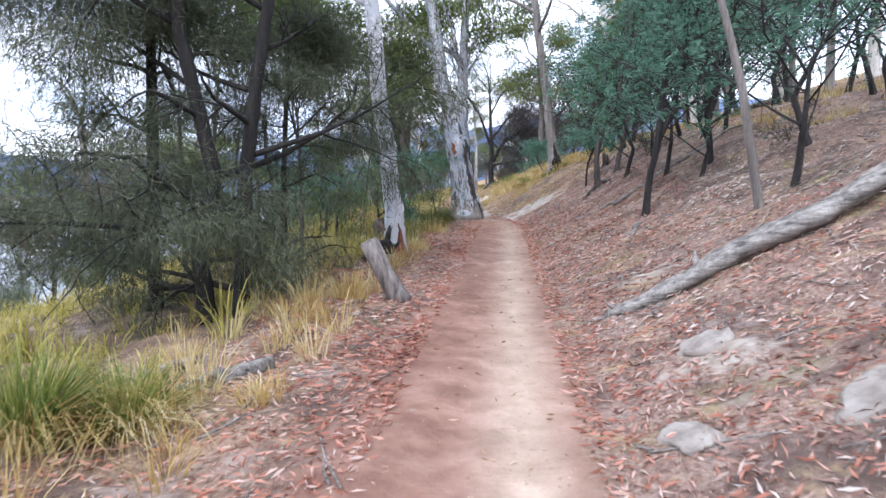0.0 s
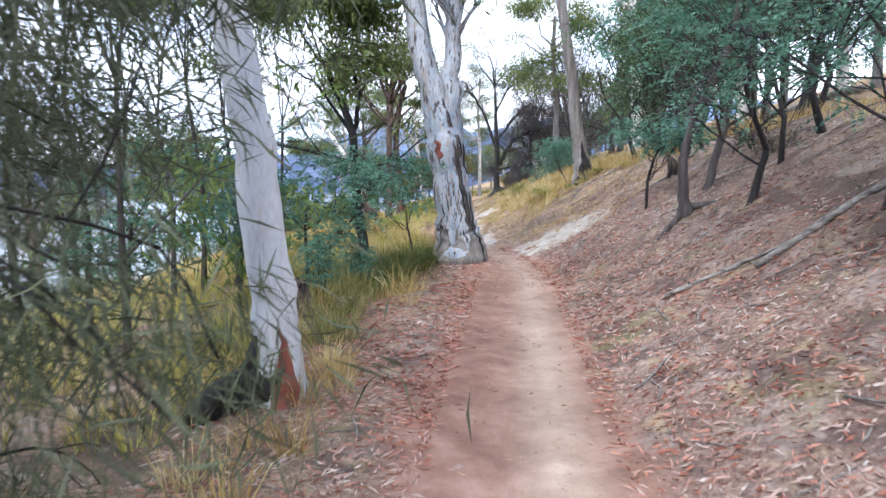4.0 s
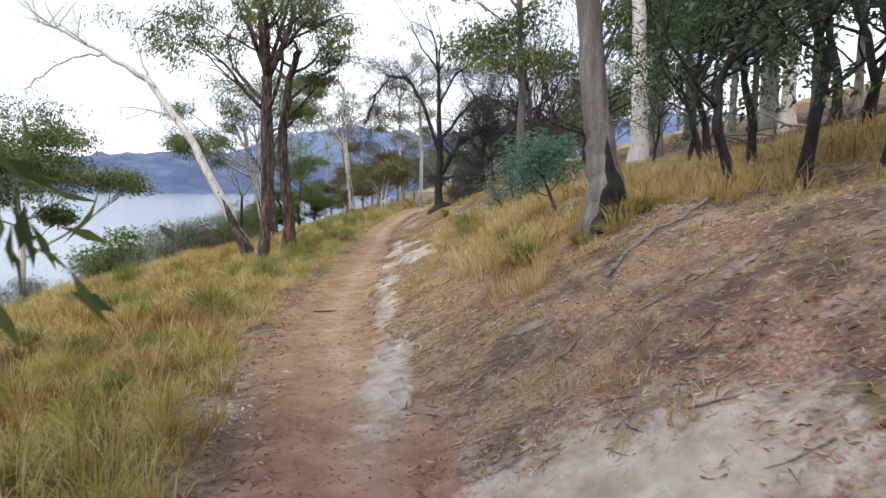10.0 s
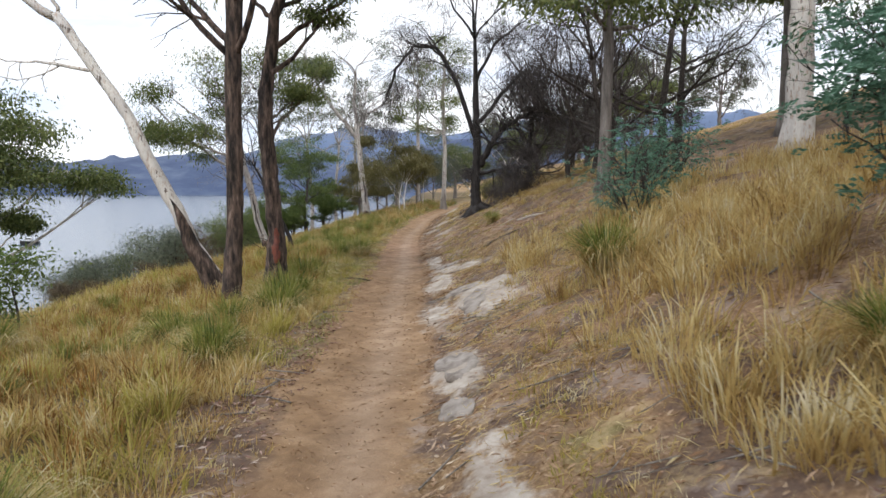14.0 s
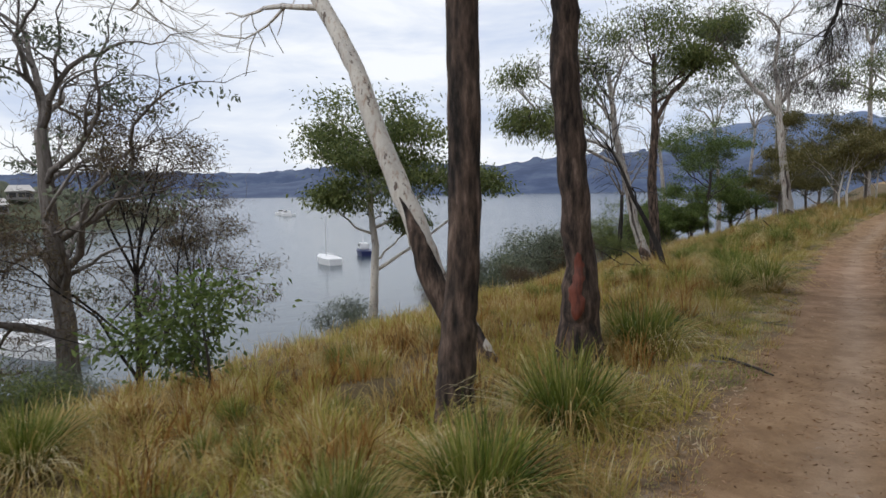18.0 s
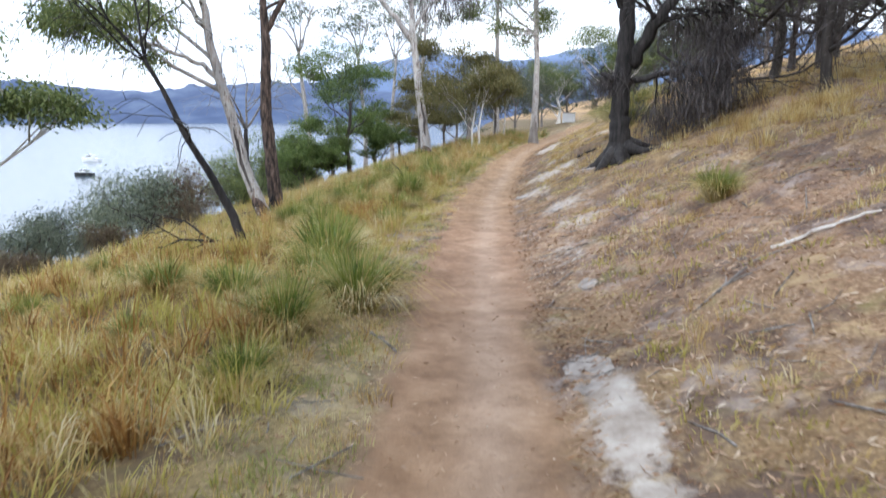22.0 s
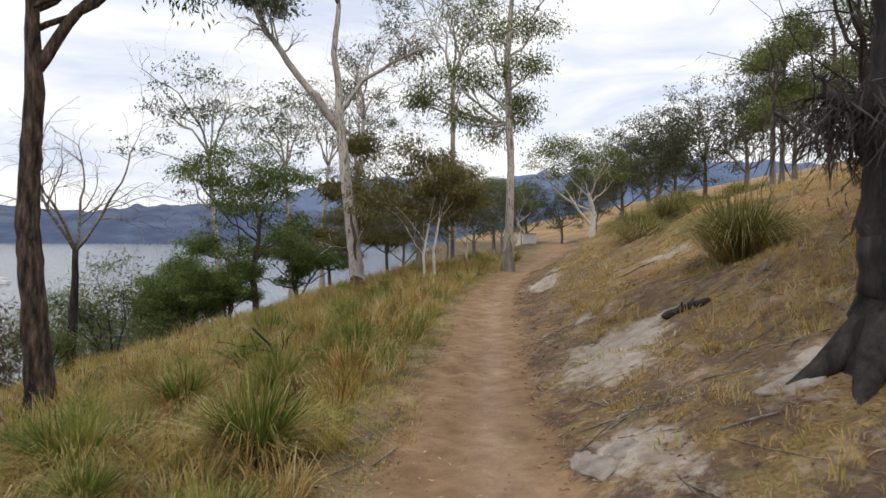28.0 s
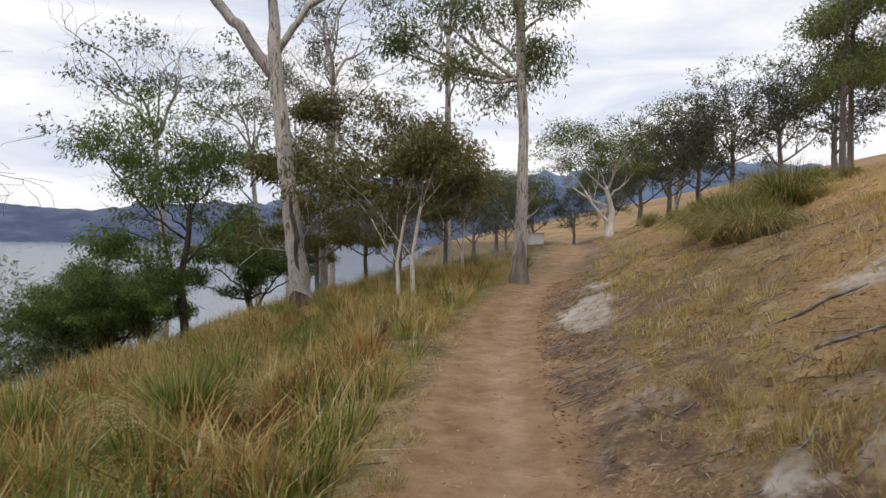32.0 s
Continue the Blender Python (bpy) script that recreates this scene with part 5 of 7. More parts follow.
oak_r = tree("sheoak_tree", "many stemmed she-oak with rusty dark foliage by the shore", -19.31, 30.05, [(0, 0, 0), (0.1, 0, 2.2), (0.15, 0, 4.5)], 0.14, GUM, M_BLACK, L_RUST, "oakfar", 75, 2.3, keep=0.8, tops=5, lower=((1.0, 60, 3.2, 0.9), (1.2, 220, 3.2, 0.9), (1.5, 300, 3.0, 0.8), (2.5, 140, 2.6, 0.7)), group="shore she-oaks")
plant_again(oak_r, ((-20.47, 33.01, 0.7), (-20.94, 25.43, 0.8), (-20.5, 22.5, 0.75)), again)
tree("sapling", "green leaved sapling standing in the dry grass", -6.05, 22.2, [(0, 0, 0), (-0.05, 0.05, 0.45), (-0.12, 0.05, 0.8)], 0.025, WATTLE, M_TWIG, L_GREEN, "dense", 76, 0, pads=((-0.3, 0, 0.95, 0.4), (0.1, 0.1, 1.15, 0.32), (-0.75, -0.2, 0.7, 0.42), (-0.5, 0.1, 0.5, 0.3)))
sh_a = shrub("shore_shrub", "rounded grey green shrub above the shore", -12.51, 44.81, 2.8, WATTLE, M_TWIG, L_GUMGREY, "oakfar", 81, 5, spread=0.9, r=0.05, group="shore shrubs")
sh_b = shrub("shore_shrub", "rounded rusty brown shrub above the shore", -11.8, 47.13, 2.4, WATTLE, M_TWIG, L_RUST, "oakfar", 82, 5, spread=0.9, r=0.05, group="shore shrubs")
sh_c = shrub("shore_shrub", "rounded olive green shrub above the shore", -10.78, 52.15, 3.0, WATTLE, M_TWIG, L_GUM, "oakfar", 83, 5, spread=0.9, r=0.05, group="shore shrubs")
plant_again(sh_a, ((-15.71, 43.47, 0.83), (-16.54, 46.68, 0.98), (-12.47, 54.34, 0.9), (-16.15, 36.38, 0.68), (-16.38, 26.03, 0.68), (-19.66, 19.69, 0.9), (-17.38, 16.46, 0.83)), again)
plant_again(sh_b, ((-13.94, 49.47, 0.9), (-15.29, 41.58, 0.75), (-13.58, 40.66, 0.52), (-11.89, 41.99, 0.45), (-10.81, 44.87, 0.52)), again)
plant_again(sh_c, ((-15.79, 24.54, 0.75), (-17.5, 23.64, 0.9), (-12.79, 61.77, 1.05), (-10.11, 47.3, 0.52), (-16.9, 50.91, 1.05), (-11.02, 57.78, 0.83)), again)

# ---- last stretch: the dead tree, the twin trunks and the white gums at the bend ----
dead_black = tree("dead_tree", "black dead tree with bare drooping branches beside the trail", 1.93, 35.22, [(0, 0, 0), (-0.01, 0, 0.21), (-0.03, 0.01, 0.55), (-0.05, 0.01, 0.89), (-0.03, 0.01, 1.37), (0, 0, 1.71), (0.01, 0, 2.26), (-0.01, 0, 2.94), (-0.05, 0, 3.63), (-0.1, 0, 5.9)], 0.17, DEAD, M_BLACK, L_DEADLEAF, "hang", 17, 1.9, tops=4, sides=18, keep=0.5, girth=((0, 0.33), (0.1, 0.25), (0.21, 0.21), (0.55, 0.175), (0.9, 0.158), (1.7, 0.15), (2.3, 0.136), (3.6, 0.11), (5.9, 0.055)),
     limbs=(([(0.1, -0.03, 1.62), (0.36, -0.11, 2.1), (0.66, -0.2, 2.68), (1.0, -0.31, 2.95), (1.5, -0.46, 3.25), (2.0, -0.58, 3.55)], 0.125), ([(0.0, 0.0, 1.33), (0.67, -0.2, 1.49), (1.3, -0.39, 1.53), (1.75, -0.5, 1.56)], 0.062), ([(-0.03, 0.0, 1.33), (-0.38, 0.12, 1.49)], 0.072), ([(-0.08, 0.0, 2.6), (-0.69, 0.06, 4.38), (-1.39, 0.11, 5.6), (-2.17, 0.18, 5.7), (-2.77, 0.23, 4.9), (-3.1, 0.26, 4.0)], 0.085), ([(0.1, 0.0, 3.1), (0.79, -0.06, 4.0), (1.57, -0.13, 4.77), (2.55, -0.2, 4.58)], 0.075), ([(-0.04, 0.0, 4.5), (0.57, -0.05, 5.73), (1.44, -0.12, 6.4)], 0.06)), sink=0.4)
add_roots(dead_black, (75, 120, 165, 215, 270), 0.6, 0.12, M_BLACK)
dk_a = tree("dead_tree", "dense dark dead scrub tree with grey twigs behind the trail", 3.7, 35.53, [(0, 0, 0), (0.1, 0, 0.6), (0.1, 0.1, 1.6)], 0.08, SCRUB, M_DUSK, L_DEADLEAF, "dead", 91, 1.6, keep=0.5, tops=4, lower=((0.3, 80, 1.5, 0.4), (0.5, 200, 1.5, 0.3), (0.8, 300, 1.6, 0.4), (1.1, 20, 1.5, 0.4), (1.3, 140, 1.6, 0.3)), group="dark scrub")
dk_b = tree("dead_tree", "dense dark scrub tree with dull needle foliage", 4.86, 34.04, [(0, 0, 0), (-0.1, 0, 0.8), (0.1, 0.1, 2.2)], 0.09, SHEOAK, M_TWIG, L_DEADLEAF, "dead", 92, 1.7, keep=0.75, tops=4, lower=((0.7, 200, 1.5, 0.3), (1.0, 300, 1.5, 0.3), (1.4, 20, 1.4, 0.3), (1.7, 140, 1.4, 0.3)), group="dark scrub")
plant_again(dk_a, ((6.43, 37.67, 1.3), (4.86, 39.83, 1.1), (6.59, 35.24, 1.5), (5.94, 33.22, 1.3), (7.3, 41.2, 1.2)), again)
plant_again(dk_b, ((3.94, 35.93, 1.3), (5.53, 33.17, 1.5), (8.07, 40.83, 1.4), (8.54, 34.26, 1.6), (6.19, 39.47, 1.2), (8.2, 34.69, 1.7)), again)
bs = shrub("scrub_bush", "small brown leafless scrub bush on the bank", 3.54, 6.15, 0.6, SCRUB, M_TWIG, L_RUST, "thin", 93, 6, spread=1.0, r=0.012, keep=0.06, group="scrub bushes")
plant_again(bs, ((3.55, 5.52, 0.6), (3.53, 0.27, 0.7), (3.87, 7.2, 0.6), (5.5, 4.0, 0.8), (5.0, 0.2, 0.7), (4.4, -2.2, 0.6), (3.63, 34.72, 1.0), (5.05, 39.83, 1.0), (3.32, 36.9, 1.1)), again)

twin_pale = tree("gum_tree", "slender leaning cream trunked gum tree beside a twin", -6.0, 39.5, [(0, 0, 0), (-0.3, -0.12, 0.75), (-0.48, -0.2, 1.28), (-0.58, -0.25, 1.8), (-0.66, -0.28, 2.3), (-0.79, -0.34, 2.93), (-0.94, -0.4, 3.53), (-1.1, -0.47, 4.33), (-1.2, -0.52, 5.33), (-1.3, -0.55, 6.3)], 0.16, GUM, M_WHITEGUM, L_GUM, "padloose", 18, 0, keep=0.6, pads=((-3.5, -1.27, 6.6, 0.75), (-4.2, -1.5, 6.3, 0.5), (-2.47, -0.88, 6.9, 0.65), (-1.76, -0.63, 6.5, 0.5), (-1.0, 0.3, 7.4, 0.8), (-2.0, -1.4, 7.6, 0.8), (-0.6, -0.9, 7.0, 0.6)), girth=((0, 0.22), (0.3, 0.17), (0.75, 0.155), (1.3, 0.142), (2.3, 0.128), (3.5, 0.12), (4.4, 0.1), (6.3, 0.07)), limbs=(([(-0.95, -0.4, 3.55), (-1.3, -0.55, 3.92), (-1.63, -0.7, 4.08), (-2.4, -1.0, 4.4), (-3.0, -1.2, 4.5)], 0.072),))
twin_red = tree("gum_tree", "slender red brown trunked gum tree in long grass", -6.13, 40.5, [(0, 0, 0), (-0.06, -0.02, 0.7), (-0.12, -0.05, 1.85), (-0.17, -0.06, 2.65), (-0.14, -0.05, 3.55), (-0.1, -0.04, 4.45), (-0.12, -0.05, 5.8), (-0.15, -0.06, 6.9)], 0.17, GUM, M_IRON, L_GUM, "padloose", 19, 0, keep=0.6, pads=((0.02, 0.0, 7.6, 0.85), (0.66, 0.23, 6.5, 0.55), (-1.0, -0.34, 7.6, 0.65), (1.72, 0.59, 7.5, 0.6), (1.19, 0.41, 6.85, 0.5), (0.3, 1.0, 8.2, 0.9), (-0.2, -1.0, 8.1, 0.8)), girth=((0, 0.25), (0.3, 0.2), (0.7, 0.182), (1.85, 0.16), (2.65, 0.147), (4.45, 0.124), (5.8, 0.08), (6.9, 0.065)), limbs=(([(-0.1, -0.04, 4.7), (0.4, 0.17, 5.64), (1.02, 0.42, 6.29), (1.6, 0.64, 6.94)], 0.085),))
gum_white = tree("gum_tree", "tall white gum tree with bare forking limbs", -2.86, 49.7, [(0, 0, 0), (-0.16, -0.02, 1.09), (-0.25, -0.03, 1.86), (-0.35, -0.04, 2.63), (-0.43, -0.05, 3.4), (-0.51, -0.06, 4.17), (-0.57, -0.07, 4.71), (-0.64, -0.07, 6.0), (-0.76, -0.09, 6.6), (-0.62, -0.07, 8.0)], 0.2, TWISTED, M_WHITEGUM, L_GUMGREY, "gumtop", 20, 1.9, keep=0.22, tops=3, girth=((0, 0.27), (0.4, 0.21), (1.1, 0.184), (1.86, 0.168), (2.63, 0.154), (4.7, 0.13), (6, 0.09), (8, 0.062)),
     limbs=(([(-0.57, -0.07, 4.55), (-1.21, -0.14, 5.45), (-1.81, -0.21, 6.12), (-2.41, -0.27, 7.0), (-2.85, -0.33, 7.74), (-3.4, -0.3, 9.0)], 0.115), ([(-0.55, -0.06, 5.05), (0, 0, 5.88), (0.76, 0.09, 6.4), (1.7, 0.1, 6.9)], 0.075)))
bark_patch(twin_pale, 0.0, 0.9, 170, 300, M_IRON, "rough_bark", "dark rough bark at the foot", 71, 0.012)
bark_patch(twin_pale, 1.0, 2.6, 185, 24, M_DUSK, "peeling_bark", "dark peeling bark strip", 72, 0.008)
bark_patch(twin_red, 0.0, 0.7, 180, 90, M_BLACK, "charred_bark", "charred foot of the trunk", 73, 0.010)
bark_patch(gum_white, 0.0, 0.75, 180, 300, M_IRON, "rough_bark", "dark brown bark at the foot", 74, 0.012)
bark_patch(gum_white, 1.1, 2.6, 200, 22, M_DUSK, "peeling_bark", "grey peeling bark strip", 75, 0.008)
gum_bend = tree("gum_tree", "tall slim pale gum tree at the trail's bend", 1.43, 52.3, [(0, 0, 0), (0.05, 0, 1.4), (0.09, 0, 3.2), (0.02, 0, 4.9), (-0.05, 0, 6.7), (0.08, 0, 8.4), (0.1, 0, 9.4)], 0.14, GUM, M_WHITEGUM, L_GUM, "padloose", 21, 0, keep=0.95, pads=((-2.3, 0.26, 5.85, 0.7), (-2.7, 0.0, 5.35, 0.42), (-1.6, 0.18, 6.1, 0.6), (-0.85, 0.4, 6.2, 0.75), (-1.3, -0.3, 4.8, 0.62), (0.3, -0.02, 4.85, 0.6), (-0.6, 0.3, 4.3, 0.55), (0.5, -0.3, 6.3, 0.6), (0.4, 0.3, 5.4, 0.45), (-0.6, -0.6, 7.4, 0.8), (0.7, 0.5, 7.8, 0.8), (-1.2, 0.5, 8.4, 0.9), (0.3, -0.2, 9.6, 1.0), (1.1, -0.5, 8.8, 0.7)), girth=((0, 0.24), (0.4, 0.17), (1.4, 0.133), (3.2, 0.115), (4.9, 0.106), (6.7, 0.095), (9.4, 0.06)), sink=0.4)
bark_patch(gum_bend, 0.0, 1.25, 180, 140, M_GREYBARK, "rough_bark", "dark rough bark at the foot", 24, 0.01)
g_round = tree("gum_tree", "umbrella crowned green leaved tree on the slope", -7.2, 55.3, [(0, 0, 0), (-0.15, 0, 1.6), (0.05, 0, 2.6), (0.1, 0, 3.6)], 0.12, WATTLE, M_DUSK, L_GREEN, "padbig", 101, 0, lower=((0.4, 70, 2.2, 1.2),), pads=((-0.45, -0.16, 5.5, 1.7), (-1.8, -0.62, 5.0, 0.95), (1.0, 0.33, 5.0, 1.15), (-0.5, -0.6, 4.0, 1.1), (0.75, 0.23, 3.3, 1.0), (0.0, 0.8, 4.6, 1.0), (-1.9, -0.5, 2.5, 0.7)), group="green trees on the slope")
g_bush = tree("gum_tree", "low bushy green tree with forked dark stems above the shore", -9.8, 56.6, [(0, 0, 0), (-0.15, 0, 0.8), (0.05, 0, 1.6)], 0.1, WATTLE, M_DUSK, L_GREEN, "padbig", 106, 0, lower=((0.3, 80, 1.4, 1.0), (0.4, 280, 1.4, 1.0)), pads=((-0.3, 0, 2.9, 0.9), (-1.2, -0.4, 2.3, 0.8), (0.8, 0.3, 2.4, 0.85), (0.2, -0.6, 2.0, 0.7), (1.5, 0.4, 1.8, 0.6), (-1.6, -0.2, 1.5, 0.55)), group="green trees on the slope")
plant_again(g_bush, ((-7.9, 54.2, 0.75), (-11.2, 58.4, 0.95), (-8.9, 52.6, 0.7), (-6.6, 59.8, 1.1)), again)
g_olive = tree("gum_tree", "bushy olive brown leaved gum tree behind the white gum", -1.4, 53.25, [(0, 0, 0), (0.1, 0, 1.8), (-0.1, 0, 3.2)], 0.11, GUM, M_GREYBARK, L_OLIVE, "padbig", 102, 0, keep=0.9, pads=((-0.2, -0.01, 4.1, 1.2), (-1.36, -0.07, 3.5, 0.85), (0.98, 0.05, 3.55, 0.9), (-0.34, -0.6, 3.1, 0.9), (1.58, 0.09, 2.6, 0.6), (-1.8, -0.1, 4.3, 0.5), (-1.06, -0.06, 2.5, 0.6), (0.4, 0.5, 2.3, 0.65)), group="bushy gums")
plant_again(g_olive, ((-3.92, 56.9, 0.75), (-0.16, 58.6, 0.8), (-3.02, 61.8, 0.8), (-5.57, 61.58, 0.8)), again)
slim = tree("sapling", "slim pale stemmed gum sapling beside the trail", -1.08, 49.37, [(0, 0, 0), (-0.05, 0, 0.8), (0.1, 0, 1.7)], 0.045, GUM, M_CREAM, L_OLIVE, "gum", 103, 0.8, lower=((0.9, 80, 1.0, 0.9),), group="slim saplings")
plant_again(slim, ((-0.81, 49.41, 1.1), (-3.09, 50.39, 1.2), (0.25, 54.31, 1.0)), again)
g_bare = tree("gum_tree", "tall bare limbed pale gum tree near the shore", -12.12, 65.84, [(0, 0, 0), (0.1, 0, 4.5), (-0.3, 0, 8.0), (-0.4, 0, 9.5)], 0.2, TWISTED, M_WHITEGUM, L_GUMGREY, "gumfar", 104, 3.2, tops=5, keep=0.2, lower=((7.0, 90, 2.8, 0.6), (8.0, 270, 2.8, 0.6)), group="pale shore gums")
plant_again(g_bare, ((-6.39, 64.25, 0.7), (-4.02, 58.48, 0.7), (-0.07, 62.52, 0.85), (-9.11, 69.55, 0.9), (-5.26, 67.89, 0.8)), again)
tree("dead_tree", "small dead tree with a charred stem and bare twigs", -9.6, 47.5, [(0, 0, 0), (0.1, 0, 1.4), (0.15, 0, 2.9)], 0.13, DEAD, M_BLACK, None, "dead", 105, 1.8, tops=4, limb_mat=M_DEADWOOD)

tree("dead_sapling", "small crooked black dead sapling in the long grass", -2.35, 38.2, [(0, 0, 0), (-0.04, 0, 0.25), (-0.12, 0, 0.45), (-0.3, 0, 0.62)], 0.018, SCRUB, M_BLACK, None, "dead", 107, 0.0, lower=((0.4, 290, 0.35, 0.9), (0.5, 80, 0.4, 0.3)), flare=0.3)

# ---- trees on the hill and along the far end ----
g_tall = tree("gum_tree", "tall straight gum tree with a pale grey trunk on the hillside", 3.92, 26.55, [(0, 0, 0), (0.05, 0, 3), (-0.1, 0, 5.5), (0, 0.1, 6.8)], 0.14, GUM, M_GREYBARK, L_GUM, "padfar", 111, 0, keep=0.7, pads=((-1.2, 0.7, 6.2, 0.8), (-0.95, 0.5, 4.6, 1.0), (-0.5, -0.8, 3.9, 0.7), (0.5, -0.2, 5.2, 0.9), (1.4, 0.8, 4.2, 0.85), (0.7, -0.4, 6.4, 0.9), (-0.1, 0.2, 7.6, 1.1), (1.0, 0.9, 7.0, 0.9), (-0.9, -0.8, 7.0, 0.9)), group="hillside gums")
g_thick = tree("gum_tree", "thick pale trunked gum tree high on the bank", 6.72, 23.95, [(0, 0, 0), (-0.05, 0, 2.5), (-0.2, 0, 5.0), (-0.3, 0.1, 7.5)], 0.24, GUM, M_CREAM, L_GUMGREY, "gumfar", 112, 2.6, tops=4, lower=((5.4, 120, 2.2, 0.5), (6.2, 300, 2.4, 0.4)), group="hillside gums")
plant_again(g_tall, ((8.38, 26.96, 0.9), (12.13, 24.91, 1.0), (8.38, 27.47, 1.0), (12.26, 26.51, 1.1), (12.5, 18.5, 1.0), (11.57, 22.35, 0.8), (10.8, 12.8, 0.9), (11.96, 33.21, 1.1), (17.0, 24.0, 1.2), (12.0, 6.0, 1.0), (15.0, 12.0, 1.2), (9.18, 23.9, 0.75), (11.18, 26.55, 0.8), (14.59, 61.95, 0.95), (15.79, 63.43, 0.9), (17.35, 62.04, 1.0)), again)
plant_again(g_thick, ((10.48, 23.5, 0.8), (13.56, 30.21, 1.0), (11.98, 26.97, 0.9), (15.49, 18.37, 1.0), (15.98, 26.55, 1.1)), again)
g_far = tree("gum_tree", "spreading gum tree on the skyline beyond the bend", 9.64, 76.54, [(0, 0, 0), (0.2, 0, 1.5), (-0.2, 0, 3.0)], 0.22, GUM, M_CREAM, L_GUM, "padfar", 113, 0, keep=0.9, lower=((0.8, 80, 2.6, 0.9),), pads=((-1.03, 0.25, 5.8, 1.9), (-2.36, 0.58, 6.3, 1.2), (0.6, -0.15, 5.4, 1.5), (-2.9, 0.75, 4.5, 1.0), (1.6, 0.4, 4.4, 1.0), (0, -1.2, 4.6, 1.2)), group="skyline gums")
g_dark = tree("gum_tree", "dark leaved tree in the row along the skyline", 14.17, 85.71, [(0, 0, 0), (0.1, 0, 1.6), (0, 0, 3.4)], 0.2, WATTLE, M_GREYBARK, L_SHEOAK, "gumfar", 114, 2.7, keep=1.5, tops=5, lower=((1.4, 80, 2.4, 0.4), (1.8, 250, 2.4, 0.4), (2.4, 160, 2.2, 0.4), (2.8, 340, 2.2, 0.4)), group="skyline row")
plant_again(g_far, ((12.55, 88.35, 0.9), (5.66, 84.5, 0.8), (18.92, 91.29, 0.95)), again)
plant_again(g_dark, ((16.82, 87.16, 1.0), (19.49, 88.15, 1.1), (22.17, 88.7, 1.1), (24.93, 87.0, 1.2), (11.56, 83.36, 0.6), (8.49, 81.0, 0.5), (28.15, 85.32, 1.2), (6.85, 89.05, 0.7), (3.67, 77.22, 0.5), (1.23, 67.45, 0.5), (4.32, 91.66, 0.9), (0.17, 87.0, 0.9), (-3.27, 82.37, 0.8), (31.6, 81.96, 1.2)), again)


# ---- logs, stumps, rocks and boats ----
def log_thing(name, label, x, y, pts, radii, material, seed, category="log", sides=12):
    """A fallen trunk: a bent tapering tube with furrows and a broken end."""
    rng = random.Random(seed)
    root = new(name)
    root.location = (x, y, 0)
    tagged(root, label, category)
    path, rad = [], []
    for i in range(len(pts) - 1):
        a, b = Vector(pts[i]), Vector(pts[i + 1])
        for q in range(6):
            p = a.lerp(b, q / 6)
            path.append(p)
            rad.append(radii[i] + (radii[i + 1] - radii[i]) * q / 6)
    path.append(Vector(pts[-1]))
    rad.append(radii[-1])
    fixed = []
    for p, r in zip(path, rad):
        z = float(land(x + p.x, y + p.y))
        fixed.append(Vector((p.x + rng.gauss(0, 0.012), p.y + rng.gauss(0, 0.012), z + p.z + r * 0.65)))
    w = Wood()
    w.tube(fixed, [r * rng.uniform(0.9, 1.08) for r in rad], sides, [0.10 + 0.06 * rng.random() for _ in rad])
    w.make("trunk", material, root)
    for i in (0, 1):
        k = rng.randrange(2, len(fixed) - 2)
        b = Wood()
        d = Vector((rng.gauss(0, 1), rng.gauss(0, 1), 0.9)).normalized()
        b.tube([fixed[k], fixed[k] + d * rad[k] * 1.6, fixed[k] + d * rad[k] * 2.6], [rad[k] * 0.45, rad[k] * 0.35, rad[k] * 0.12], 6)
        b.make("branch_stub", material, root)
    return root


log_thing("fallen_log", "weathered grey fallen trunk lying up the leaf strewn bank", 0.6, -3.4, [(-0.05, 0.08, 0), (0.25, 0.0, 0.0), (0.65, -0.05, 0.03), (1.05, -0.1, 0.05), (1.7, -0.1, 0.08), (2.7, -0.1, 0.1)], (0.035, 0.06, 0.07, 0.072, 0.068, 0.055), M_DEADWOOD, 1)
stump = new("stump")
stump.location = (-0.95, -2.3, float(land(-0.95, -2.3)) - 0.07)
tagged(stump, "short leaning grey tree stump with a sawn top beside the trail", "stump")
sw = Wood()
sw.tube([(0.02, 0, 0), (-0.05, 0, 0.15), (-0.15, -0.02, 0.35), (-0.25, -0.03, 0.56)], [0.10, 0.085, 0.08, 0.082], 14, [0.12, 0.08, 0.05, 0.05])
sw.make("trunk", M_STUMP, stump)
sw = Wood()
sw.tube([(-0.25, -0.03, 0.555), (-0.256, -0.031, 0.568)], [0.07, 0.066], 14)
sw.make("cut_top", M_STUMP, stump, "grey sawn top")
log_thing("fallen_branch", "grey rotten branch lying in dry grass beside the trail", -1.9, -4.6, [(-0.6, -0.5, 0), (-0.2, -0.1, 0), (0.35, 0.55, 0.02)], (0.035, 0.05, 0.04), M_DEADWOOD, 2, "branch")
log_thing("fallen_branch", "dark rotten branch lying in dry grass beside the trail", -2.6, -4.0, [(-0.8, -0.2, 0), (0.0, 0.0, 0.01), (0.5, 0.3, 0.02)], (0.03, 0.045, 0.03), M_GREYBARK, 3, "branch")
log_thing("fallen_branch", "black charred wood heap at the foot of the gum", -1.47, 1.08, [(-0.22, -0.1, -0.03), (-0.08, -0.04, 0.04), (0.06, 0.03, 0.07), (0.16, 0.1, 0.03)], (0.05, 0.10, 0.11, 0.05), M_BLACK, 4, "branch")
rot = new("stump")
rot.location = (-1.75, 3.6, float(land(-1.75, 3.6)) - 0.06)
tagged(rot, "dark red brown rotten stump in grass beside the trail", "stump")
